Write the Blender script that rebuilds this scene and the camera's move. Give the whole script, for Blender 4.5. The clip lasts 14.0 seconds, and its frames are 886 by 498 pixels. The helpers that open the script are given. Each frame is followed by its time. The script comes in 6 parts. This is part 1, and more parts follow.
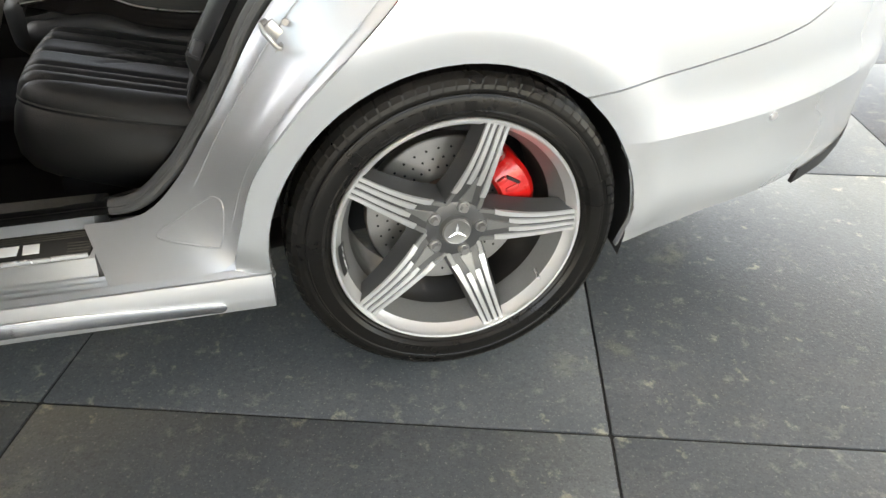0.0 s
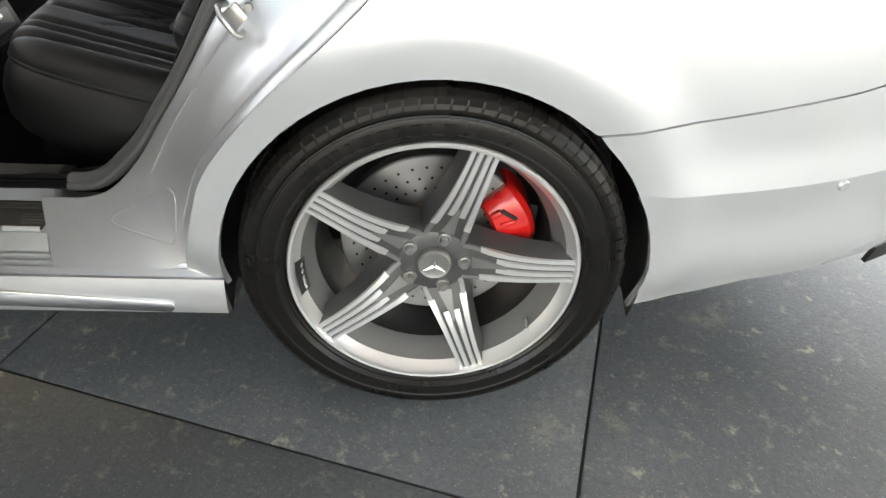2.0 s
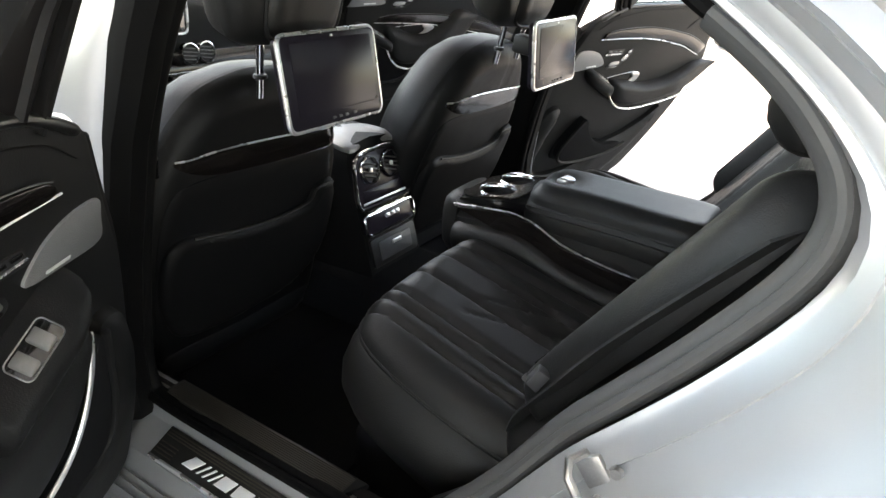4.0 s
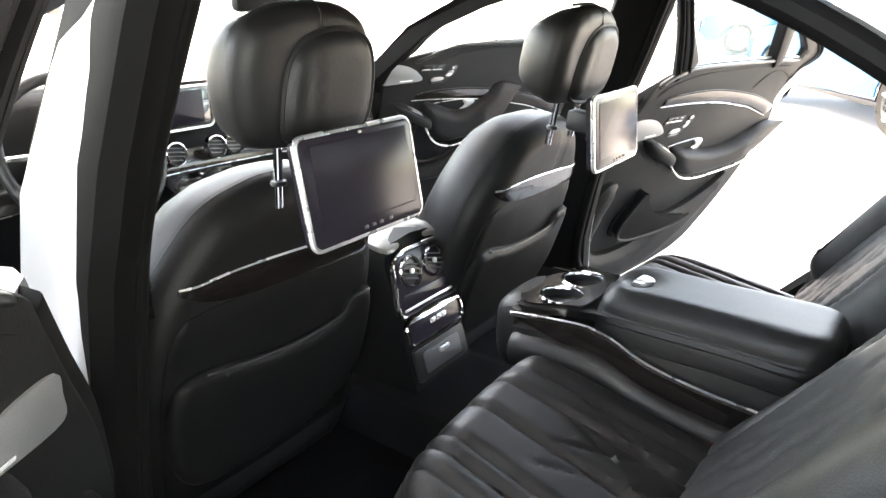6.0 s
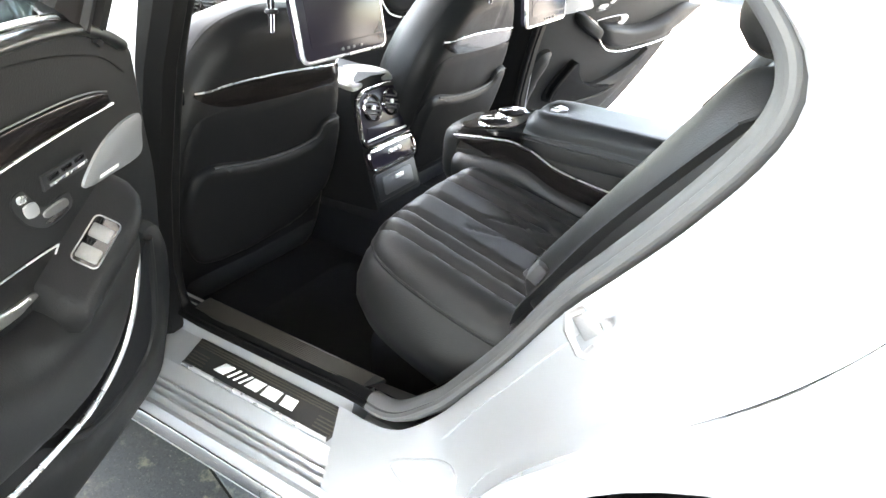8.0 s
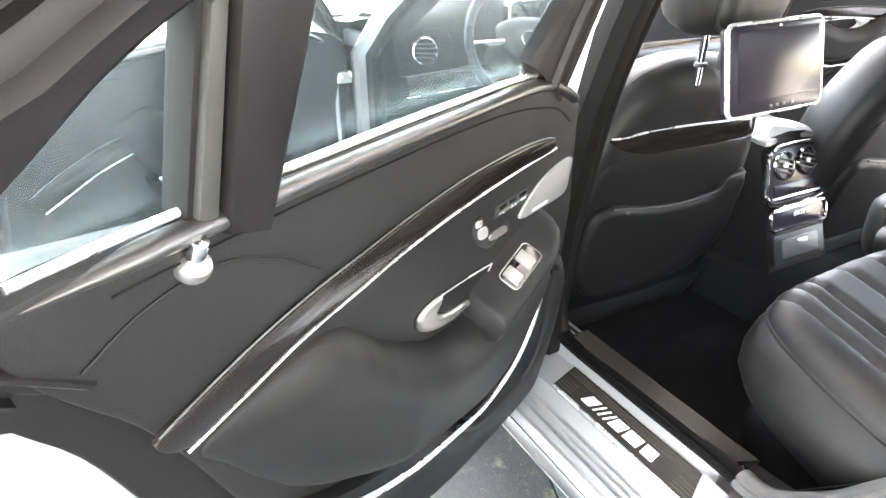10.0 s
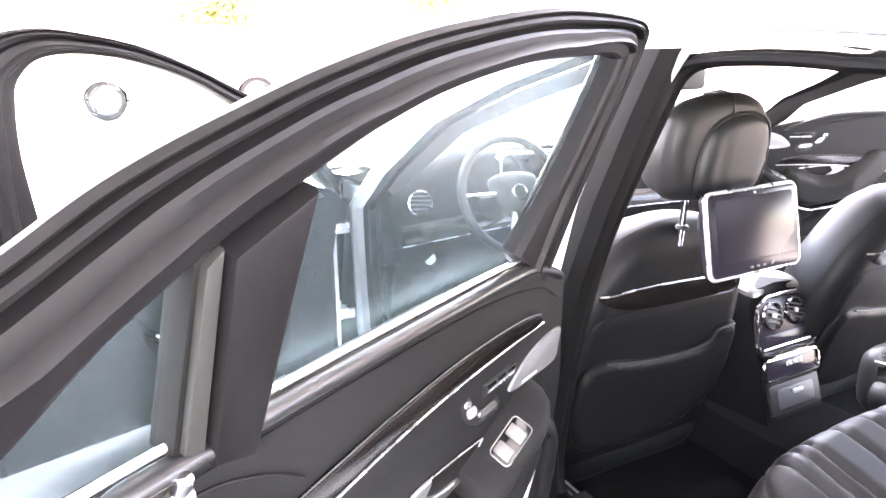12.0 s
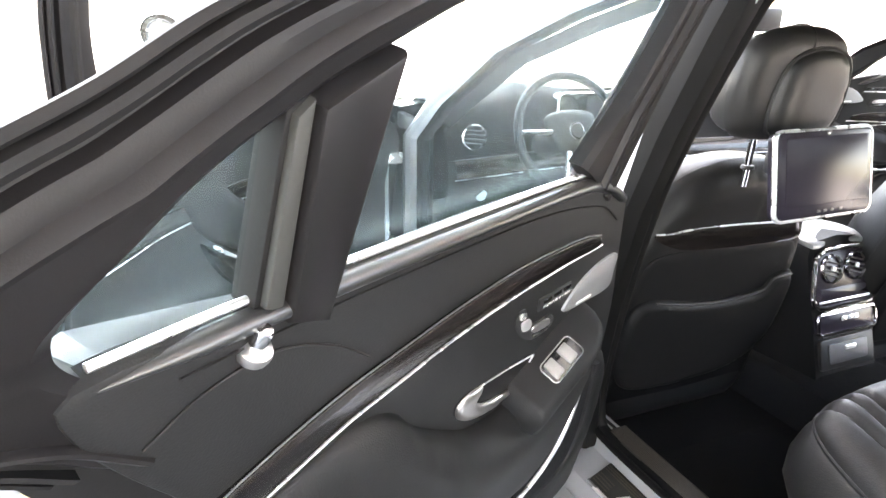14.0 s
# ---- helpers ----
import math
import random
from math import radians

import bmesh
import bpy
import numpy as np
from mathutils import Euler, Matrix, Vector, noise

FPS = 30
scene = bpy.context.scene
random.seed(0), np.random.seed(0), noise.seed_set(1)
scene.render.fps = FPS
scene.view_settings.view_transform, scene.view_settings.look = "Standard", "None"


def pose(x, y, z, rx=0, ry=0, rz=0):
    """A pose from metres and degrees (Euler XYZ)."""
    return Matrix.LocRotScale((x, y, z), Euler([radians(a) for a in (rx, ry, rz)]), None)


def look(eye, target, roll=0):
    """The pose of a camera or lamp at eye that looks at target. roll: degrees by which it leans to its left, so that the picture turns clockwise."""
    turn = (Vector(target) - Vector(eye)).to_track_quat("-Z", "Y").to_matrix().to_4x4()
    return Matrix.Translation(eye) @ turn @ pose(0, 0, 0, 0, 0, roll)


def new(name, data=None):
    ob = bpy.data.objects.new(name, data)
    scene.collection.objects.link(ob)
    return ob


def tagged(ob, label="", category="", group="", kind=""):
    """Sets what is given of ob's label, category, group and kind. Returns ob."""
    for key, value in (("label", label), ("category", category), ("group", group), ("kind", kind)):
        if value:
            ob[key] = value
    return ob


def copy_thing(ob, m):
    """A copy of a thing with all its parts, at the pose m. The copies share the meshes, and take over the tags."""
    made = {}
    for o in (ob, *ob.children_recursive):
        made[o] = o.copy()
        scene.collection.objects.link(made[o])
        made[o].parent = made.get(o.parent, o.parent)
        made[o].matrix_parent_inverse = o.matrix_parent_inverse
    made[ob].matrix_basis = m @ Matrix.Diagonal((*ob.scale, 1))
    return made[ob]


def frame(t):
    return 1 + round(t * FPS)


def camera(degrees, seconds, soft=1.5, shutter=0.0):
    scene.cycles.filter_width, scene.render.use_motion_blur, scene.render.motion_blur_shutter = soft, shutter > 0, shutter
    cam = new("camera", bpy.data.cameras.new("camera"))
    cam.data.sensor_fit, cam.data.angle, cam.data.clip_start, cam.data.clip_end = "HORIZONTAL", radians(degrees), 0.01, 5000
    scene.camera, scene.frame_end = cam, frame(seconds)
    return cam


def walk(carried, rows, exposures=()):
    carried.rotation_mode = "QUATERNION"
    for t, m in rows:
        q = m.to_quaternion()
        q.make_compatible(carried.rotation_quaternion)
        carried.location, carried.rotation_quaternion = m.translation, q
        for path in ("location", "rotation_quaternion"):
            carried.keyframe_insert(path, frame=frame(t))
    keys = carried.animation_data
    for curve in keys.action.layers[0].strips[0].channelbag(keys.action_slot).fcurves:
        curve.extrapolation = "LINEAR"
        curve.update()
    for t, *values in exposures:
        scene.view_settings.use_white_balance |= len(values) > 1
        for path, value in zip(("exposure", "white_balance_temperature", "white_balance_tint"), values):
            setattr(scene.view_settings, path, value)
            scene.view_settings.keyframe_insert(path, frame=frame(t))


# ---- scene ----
cam = camera(66.3, 14.0)
PATH = [
    (0, (-0.323, -1.157, 1.122), (0.08, 0.448, -0.001), 0.4),
    (0.5, (-0.194, -1.086, 1.116), (0.086, 0.533, -0.025), 2.7),
    (1, (-0.105, -1.038, 1.104), (0.097, 0.584, -0.049), 4.3),
    (1.5, (-0.069, -1.019, 1.107), (0.106, 0.598, -0.056), 4.0),
    (2, (-0.064, -0.987, 1.112), (0.062, 0.624, -0.067), 3.9),
    (2.5, (-0.072, -0.879, 1.12), (0.034, 0.716, -0.081), 6.9),
    (3, (-0.131, -0.726, 1.153), (-0.252, 0.864, -0.055), 6.8),
    (3.2, (-0.165, -0.675, 1.173), (-0.369, 0.918, -0.018), 6.3),
    (3.5, (-0.185, -0.577, 1.201), (-0.696, 1.037, 0.135), 4.2),
    (4, (-0.201, -0.446, 1.24), (-1.132, 1.1, 0.379), 4.4),
    (4.2, (-0.224, -0.405, 1.248), (-1.284, 1.076, 0.42), 1.4),
    (6.3, (-0.354, -0.246, 1.244), (-1.434, 1.285, 0.545), 0.6),
    (6.5, (-0.332, -0.269, 1.235), (-1.383, 1.274, 0.518), 2.3),
    (7, (-0.22, -0.347, 1.204), (-1.239, 1.187, 0.424), 3.6),
    (7.5, (-0.156, -0.454, 1.209), (-1.072, 1.074, 0.301), 4.4),
    (8, (-0.149, -0.57, 1.208), (-1.03, 0.951, 0.254), 3.6),
    (8.5, (-0.126, -0.588, 1.211), (-1.184, 0.762, 0.181), 3.3),
    (9, (-0.155, -0.625, 1.22), (-1.537, 0.403, 0.202), 0.9),
    (9.2, (-0.168, -0.637, 1.221), (-1.619, 0.284, 0.2), 1.1),
    (11.3, (-0.186, -0.636, 1.311), (-1.91, 0.149, 0.67), -1.4),
    (11.5, (-0.185, -0.63, 1.32), (-1.912, 0.19, 0.734), -1.7),
    (12, (-0.18, -0.621, 1.318), (-1.888, 0.262, 0.766), -1.2),
    (12.5, (-0.178, -0.626, 1.313), (-1.89, 0.253, 0.765), -0.9),
    (13, (-0.183, -0.672, 1.265), (-1.936, -0.065, 0.518), 0.7),
    (13.5, (-0.193, -0.651, 1.28), (-1.922, 0.025, 0.537), -0.1),
    (14, (-0.178, -0.653, 1.264), (-1.899, 0.104, 0.58), 1.1),
]
EXPOSURES = [(0.0, 3.85, 10300, 12), (1.5, 3.75, 10200, 12), (2.5, 3.68, 10000, 12), (3.5, 3.55, 9800, 11), (4.2, 4.0, 9200, 12), (6.3, 5.15, 9200, 13), (7.0, 5.45, 9100, 12), (8.0, 5.55, 8950, 11), (9.2, 5.75, 9500, 10), (11.3, 6.6, 8500, 26), (11.9, 6.25, 8500, 26), (12.6, 6.05, 8500, 26), (13.2, 5.52, 8950, 17), (14.0, 5.62, 8950, 17)]
walk(cam, [(t, look(eye, target, roll)) for t, eye, target, roll in PATH], EXPOSURES)

# ---------------------------------------------------------------- world and light
SUN_DIR = Vector((-0.22, 0.10, 0.97)).normalized()
world = bpy.data.worlds.new("sky")
scene.world = world
world.use_nodes = True
wn = world.node_tree.nodes
wn.clear()
w_out = wn.new("ShaderNodeOutputWorld")
w_bg = wn.new("ShaderNodeBackground")
w_sky = wn.new("ShaderNodeTexSky")
w_sky.sky_type = "NISHITA"
w_sky.sun_disc = False
w_sky.sun_elevation = math.asin(SUN_DIR.z)
w_sky.sun_rotation = math.atan2(SUN_DIR.x, SUN_DIR.y)
w_sky.dust_density = 3.0
w_bg.inputs["Strength"].default_value = 0.15
world.node_tree.links.new(w_sky.outputs[0], w_bg.inputs[0])
world.node_tree.links.new(w_bg.outputs[0], w_out.inputs[0])
sun = new("sun", bpy.data.lights.new("sun", "SUN"))
sun.data.energy = 0.8
sun.data.angle = radians(12)
sun.data.color = (1.0, 0.965, 0.92)
sun.rotation_euler = SUN_DIR.to_track_quat("Z", "Y").to_euler()
sun.location = (0, 0, 12)

# ---------------------------------------------------------------- materials


def mat(name, base, rough=0.5, metal=0.0, var=0.15, scale=6.0, grain=300.0, bump=0.0, coat=0.0, rvar=0.1, spec=0.5, flake=0.0, tint=None, bscale=None, dist=0.0004):
    """Principled surface with variation at two scales: soft blotches and fine grain."""
    m = bpy.data.materials.new(name)
    m.use_nodes = True
    nt = m.node_tree
    n, li = nt.nodes, nt.links
    b = n["Principled BSDF"]
    tc = n.new("ShaderNodeTexCoord")
    big = n.new("ShaderNodeTexNoise")
    big.inputs["Scale"].default_value = scale
    big.inputs["Detail"].default_value = 5
    fine = n.new("ShaderNodeTexNoise")
    fine.inputs["Scale"].default_value = grain
    fine.inputs["Detail"].default_value = 3
    for t in (big, fine):
        li.new(tc.outputs["Object"], t.inputs["Vector"])
    mix = n.new("ShaderNodeMix")
    mix.data_type = "RGBA"
    lo = [max(0, c * (1 - var)) for c in base]
    hi = [min(1, c * (1 + var)) for c in (tint or base)]
    mix.inputs["A"].default_value = (*lo, 1)
    mix.inputs["B"].default_value = (*hi, 1)
    add = n.new("ShaderNodeMath")
    add.operation = "MULTIPLY_ADD"
    add.inputs[1].default_value = 0.5
    half = n.new("ShaderNodeMath")
    half.operation = "MULTIPLY"
    half.inputs[1].default_value = 0.5
    li.new(fine.outputs[0], half.inputs[0])
    li.new(big.outputs[0], add.inputs[0])
    li.new(half.outputs[0], add.inputs[2])
    li.new(add.outputs[0], mix.inputs["Factor"])
    li.new(mix.outputs["Result"], b.inputs["Base Color"])
    rr = n.new("ShaderNodeMapRange")
    rr.inputs["To Min"].default_value = max(0.02, rough - rvar)
    rr.inputs["To Max"].default_value = min(1, rough + rvar)
    li.new(big.outputs[0], rr.inputs["Value"])
    li.new(rr.outputs[0], b.inputs["Roughness"])
    b.inputs["Metallic"].default_value = metal
    b.inputs["Specular IOR Level"].default_value = spec
    b.inputs["Coat Weight"].default_value = coat
    b.inputs["Coat Roughness"].default_value = 0.04
    if bump:
        src = fine
        if bscale:
            src = n.new("ShaderNodeTexVoronoi")
            src.inputs["Scale"].default_value = bscale
            li.new(tc.outputs["Object"], src.inputs["Vector"])
        bp = n.new("ShaderNodeBump")
        bp.inputs["Strength"].default_value = bump
        bp.inputs["Distance"].default_value = dist
        li.new(src.outputs[0], bp.inputs["Height"])
        li.new(bp.outputs[0], b.inputs["Normal"])
    return m


def glass_mat(name, colour=(1, 1, 1), gloss=0.045, haze=0.02):
    m = bpy.data.materials.new(name)
    m.use_nodes = True
    n, li = m.node_tree.nodes, m.node_tree.links
    n.clear()
    out = n.new("ShaderNodeOutputMaterial")
    mx = n.new("ShaderNodeMixShader")
    tr = n.new("ShaderNodeBsdfTransparent")
    gl = n.new("ShaderNodeBsdfGlossy")
    lw = n.new("ShaderNodeLayerWeight")
    lw.inputs[0].default_value = 0.5
    pw = n.new("ShaderNodeMath")
    pw.operation = "POWER"
    pw.inputs[1].default_value = 4.0
    fr = n.new("ShaderNodeMath")
    fr.operation = "MULTIPLY_ADD"
    fr.inputs[1].default_value = 0.4
    fr.inputs[2].default_value = gloss
    li.new(lw.outputs["Facing"], pw.inputs[0])
    li.new(pw.outputs[0], fr.inputs[0])
    tr.inputs[0].default_value = (*colour, 1)
    gl.inputs["Color"].default_value = (0.82, 0.94, 0.97, 1)
    gl.inputs["Roughness"].default_value = haze
    li.new(fr.outputs[0], mx.inputs[0])
    li.new(tr.outputs[0], mx.inputs[1])
    li.new(gl.outputs[0], mx.inputs[2])
    li.new(mx.outputs[0], out.inputs[0])
    return m


def tile_mat():
    """Dark slate-like floor tiles: cloudy grey, pale chalky flecks, dull sheen."""
    m = mat("slate_tile", (0.066, 0.076, 0.083), rough=0.45, var=0.40, scale=2.2, grain=90, bump=0.6, rvar=0.16, dist=0.0015)
    n, li = m.node_tree.nodes, m.node_tree.links
    b = n["Principled BSDF"]
    tc = n.new("ShaderNodeTexCoord")
    base = b.inputs["Base Color"].links[0].from_socket
    for sc, lo, hi, col, amt in ((4, 0.60, 0.74, (0.33, 0.31, 0.21), 0.5), (22, 0.56, 0.80, (0.34, 0.33, 0.27), 0.7), (1.7, 0.45, 0.75, (0.13, 0.138, 0.145), 0.6), (60, 0.50, 0.70, (0.045, 0.05, 0.053), 0.75), (130, 0.58, 0.70, (0.33, 0.32, 0.28), 0.6), (210, 0.52, 0.66, (0.03, 0.034, 0.036), 0.7), (11, 0.62, 0.68, (0.36, 0.34, 0.24), 0.45)):
        no = n.new("ShaderNodeTexNoise")
        no.inputs["Scale"].default_value = sc
        no.inputs["Detail"].default_value = 8
        no.inputs["Roughness"].default_value = 0.65
        li.new(tc.outputs["Object"], no.inputs["Vector"])
        mr = n.new("ShaderNodeMapRange")
        mr.inputs["From Min"].default_value, mr.inputs["From Max"].default_value = lo, hi
        mr.inputs["To Max"].default_value = amt
        li.new(no.outputs[0], mr.inputs["Value"])
        mx = n.new("ShaderNodeMix")
        mx.data_type = "RGBA"
        mx.inputs["B"].default_value = (*col, 1)
        li.new(mr.outputs[0], mx.inputs["Factor"])
        li.new(base, mx.inputs["A"])
        base = mx.outputs["Result"]
    li.new(base, b.inputs["Base Color"])
    return m


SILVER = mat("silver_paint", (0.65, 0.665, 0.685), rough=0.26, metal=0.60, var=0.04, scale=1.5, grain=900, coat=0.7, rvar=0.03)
# Same paint as the body, darkened: dull reflections put into its colour.
SILVER_SHADE = mat("shaded_silver_paint", (0.50, 0.51, 0.525), rough=0.36, metal=0.6, var=0.05, scale=4, grain=900, coat=0.6, rvar=0.05)
LEATHER = mat("black_leather", (0.0125, 0.0125, 0.0129), spec=0.46, rough=0.48, var=0.2, scale=9, grain=500, bump=0.35, bscale=420, rvar=0.07, dist=0.0006)
# Leather copy, lighter and glossier: sheen of the upturned waist roll in its colour.
WAIST_SHEEN = mat("sheen_waist_leather", (0.016, 0.016, 0.0165), rough=0.30, var=0.15, scale=9, grain=500, bump=0.2, bscale=420, rvar=0.05, dist=0.0004, coat=0.2)
TRIMBK = mat("dull_black_trim", (0.0042, 0.0041, 0.0042), rough=0.6, spec=0.08, var=0.2, scale=14, grain=500, bump=0.2)
SEAL_LIT = mat("lit_seal_grey", (0.080, 0.080, 0.081), rough=0.55, spec=0.35, var=0.12, scale=16, grain=500, bump=0.2)
# Black leather again, darkened: cabin shade on the seat backs put into colour.
LEATHER_SHADE = mat("shaded_black_leather", (0.0090, 0.0090, 0.0094), rough=0.46, var=0.2, scale=9, grain=500, bump=0.35, bscale=420, rvar=0.07, dist=0.0006, spec=0.17)
DOORSKIN = mat("anthracite_door_leather", (0.0105, 0.0105, 0.011), rough=0.55, spec=0.18, var=0.2, scale=7, grain=500, bump=0.4, bscale=480, rvar=0.08, dist=0.0005)
PLASTIC = mat("black_plastic", (0.015, 0.015, 0.016), rough=0.52, spec=0.35, var=0.2, scale=12, grain=700, bump=0.3, rvar=0.08)
FRAMEPL = mat("frame_plastic", (0.0078, 0.0070, 0.0074), rough=0.46, var=0.15, scale=12, grain=700, bump=0.2, rvar=0.05, spec=0.16)
GREYPL = mat("grey_plastic", (0.065, 0.065, 0.07), rough=0.5, var=0.15, scale=12, grain=700, bump=0.25)
RUBBER = mat("seal_rubber", (0.0075, 0.007, 0.0073), rough=0.62, spec=0.18, var=0.25, scale=20, grain=300, bump=0.3)
TYRE = mat("tyre_rubber", (0.0040, 0.0038, 0.0037), rough=0.32, var=0.5, scale=11, grain=90, bump=0.5, tint=(0.008, 0.0072, 0.0064), rvar=0.22, spec=0.24)
ALLOY = mat("machined_alloy", (0.74, 0.74, 0.74), rough=0.36, metal=0.75, var=0.05, scale=20, grain=300, rvar=0.02)
ALLOYGREY = mat("painted_alloy", (0.12, 0.12, 0.124), rough=0.38, metal=0.6, var=0.12, scale=18, grain=900)
SPOKEGR = mat("spoke_grey_paint", (0.11, 0.11, 0.112), rough=0.36, metal=0.6, var=0.14, scale=18, grain=900)
FLANGE = mat("silver_painted_rim", (0.24, 0.239, 0.236), rough=0.38, metal=0.6, var=0.22, scale=14, grain=300, rvar=0.06)
# Barrel alloy darkened: the shade behind the spokes is put into its colour.
DARKALLOY = mat("shaded_barrel_alloy", (0.035, 0.033, 0.031), rough=0.42, metal=0.6, var=0.3, scale=16, grain=300)
CHROME = mat("chrome", (0.86, 0.86, 0.87), rough=0.10, metal=1.0, var=0.03, scale=20, rvar=0.04)
SATIN = mat("satin_chrome", (0.76, 0.76, 0.76), rough=0.28, metal=0.72, var=0.04, scale=20, rvar=0.06)
STEEL = mat("brake_steel", (0.46, 0.45, 0.44), rough=0.34, metal=0.95, var=0.25, scale=30, grain=400, rvar=0.12)
RUST = mat("rusty_hub", (0.15, 0.10, 0.075), rough=0.75, metal=0.3, var=0.4, scale=40, grain=300, bump=0.5)
RED = mat("red_caliper_paint", (0.62, 0.012, 0.012), rough=0.30, var=0.12, scale=25, coat=0.6)
WHITE = mat("white_print", (0.8, 0.8, 0.8), rough=0.4, var=0.03)
PIANO = mat("dark_gloss_wood", (0.0065, 0.0057, 0.0056), rough=0.20, var=0.5, scale=14, grain=60, spec=0.35, coat=0.28, tint=(0.011, 0.0088, 0.0082), rvar=0.04)
BLACKGL = mat("black_gloss", (0.010, 0.010, 0.011), rough=0.10, var=0.2, scale=12, coat=1.0, rvar=0.03)
SCREEN = mat("screen_glass", (0.020, 0.017, 0.024), rough=0.24, var=0.1, scale=4, spec=0.16, rvar=0.03)
MESHGR = mat("speaker_mesh", (0.24, 0.24, 0.245), rough=0.42, metal=0.4, var=0.12, scale=20, grain=900, bump=0.8, bscale=550, dist=0.0006)
SHELLBK = mat("matt_black_shell", (0.0075, 0.0075, 0.008), rough=0.5, var=0.2, scale=9, grain=500, bump=0.3, bscale=480, spec=0.12)
CARPET = mat("black_carpet", (0.009, 0.0091, 0.0102), rough=0.95, var=0.4, scale=30, grain=800, bump=1.0, spec=0.1, dist=0.002)
HEADLIN = mat("dark_headlining", (0.05, 0.05, 0.052), rough=0.9, var=0.15, scale=20, grain=600, bump=0.4)
PLATE = mat("sill_plate_black", (0.035, 0.034, 0.033), rough=0.36, metal=0.4, var=0.2, scale=20)
RIBBRONZE = mat("bronze_rib", (0.075, 0.069, 0.058), rough=0.40, metal=0.5, var=0.15, scale=20)
STICKER = mat("sticker_paper", (0.62, 0.55, 0.30), rough=0.5, var=0.15, scale=40)
REDPL = mat("red_plastic", (0.55, 0.02, 0.02), rough=0.4, var=0.1)
WEB = mat("belt_webbing", (0.02, 0.02, 0.021), rough=0.8, var=0.2, grain=600, bump=0.6)
GLASS = glass_mat("clear_glass", (0.83, 0.91, 0.92), 0.065, 0.38)
WGLASS = glass_mat("windscreen_glass", (0.90, 0.94, 0.93))
SUNPAVE = mat("pale_concrete", (0.30, 0.305, 0.305), rough=0.85, var=0.12, scale=0.8, grain=40, bump=0.3, dist=0.002)
ROOFW = mat("shade_roof_white", (0.80, 0.80, 0.79), rough=0.7, var=0.04, scale=1.0)
GALV = mat("galvanised_post", (0.55, 0.56, 0.57), rough=0.45, metal=0.6, var=0.12, scale=8)
TILE = tile_mat()
GROUT = mat("dark_joint", (0.018, 0.018, 0.018), rough=0.9, var=0.3, scale=8)
CARWHITE = mat("white_car_paint", (0.78, 0.78, 0.77), rough=0.3, var=0.03, coat=0.8)
CARBLUE = mat("blue_car_paint", (0.012, 0.10, 0.21), rough=0.4, metal=0.0, var=0.06, coat=0.15, spec=0.2)
CARGREY = mat("dark_green_car_paint", (0.07, 0.12, 0.12), rough=0.3, metal=0.3, var=0.06, coat=1.0)
# Bright reflection painted into the glass as a pale base colour.
GLASS_GLARE = mat("glass_painted_glare", (0.42, 0.43, 0.44), rough=0.15, var=0.1, coat=0.5)
TINTGL = glass_mat("tinted_glass", (0.22, 0.24, 0.24))
POSTGREY = mat("post_grey", (0.030, 0.030, 0.028), rough=0.5, var=0.15, scale=12, grain=700, spec=0.25)
BARK = mat("bark", (0.16, 0.12, 0.09), rough=0.9, var=0.3, scale=5, grain=60, bump=0.6)
LEAF = mat("leaf", (0.09, 0.11, 0.02), rough=0.6, var=0.35, scale=0.8, tint=(0.16, 0.15, 0.04))
CARGLASS = mat("dark_car_glass", (0.02, 0.025, 0.03), rough=0.08, var=0.1, coat=1.0)

# ---------------------------------------------------------------- mesh helpers
V = Vector
from mathutils.bvhtree import BVHTree


def part(name, bm, material, parent=None, label="", sharp=38, flat=False):
    me = bpy.data.meshes.new(name)
    bmesh.ops.recalc_face_normals(bm, faces=bm.faces[:]) if len(bm.faces) < 20000 else None
    bm.to_mesh(me)
    bm.free()
    for m in material if isinstance(material, (list, tuple)) else (material,):
        me.materials.append(m)
    if not flat:
        me.shade_smooth()
        me.set_sharp_from_angle(angle=radians(sharp))
    ob = new(name, me)
    if parent is not None:
        ob.parent = parent
        ob.matrix_parent_inverse = Matrix.Translation(-V(parent.location)) if parent.type == "EMPTY" else Matrix()
    if label:
        tagged(ob, label)
    return ob


def thing(name, at, label, category, group="", kind=""):
    ob = new(name)
    ob.location = at
    ob.empty_display_size = 0.1
    return tagged(ob, label, category, group, kind)


def join(bm, other, m=None):
    if m is not None:
        bmesh.ops.transform(other, matrix=m, verts=other.verts[:])
    me = bpy.data.meshes.new("tmp")
    other.to_mesh(me)
    other.free()
    bm.from_mesh(me)
    bpy.data.meshes.remove(me)
    return bm


def rbox(c, s, r=0.004, seg=2, rot=None):
    bm = bmesh.new()
    bmesh.ops.create_cube(bm, size=1)
    bmesh.ops.scale(bm, vec=s, verts=bm.verts[:])
    if r:
        bmesh.ops.bevel(bm, geom=bm.edges[:], offset=min(r, min(s) * 0.45), segments=seg, affect="EDGES", profile=0.5)
    m = Matrix.Translation(c)
    if rot is not None:
        m = m @ Euler([radians(a) for a in rot]).to_matrix().to_4x4()
    bmesh.ops.transform(bm, matrix=m, verts=bm.verts[:])
    return bm


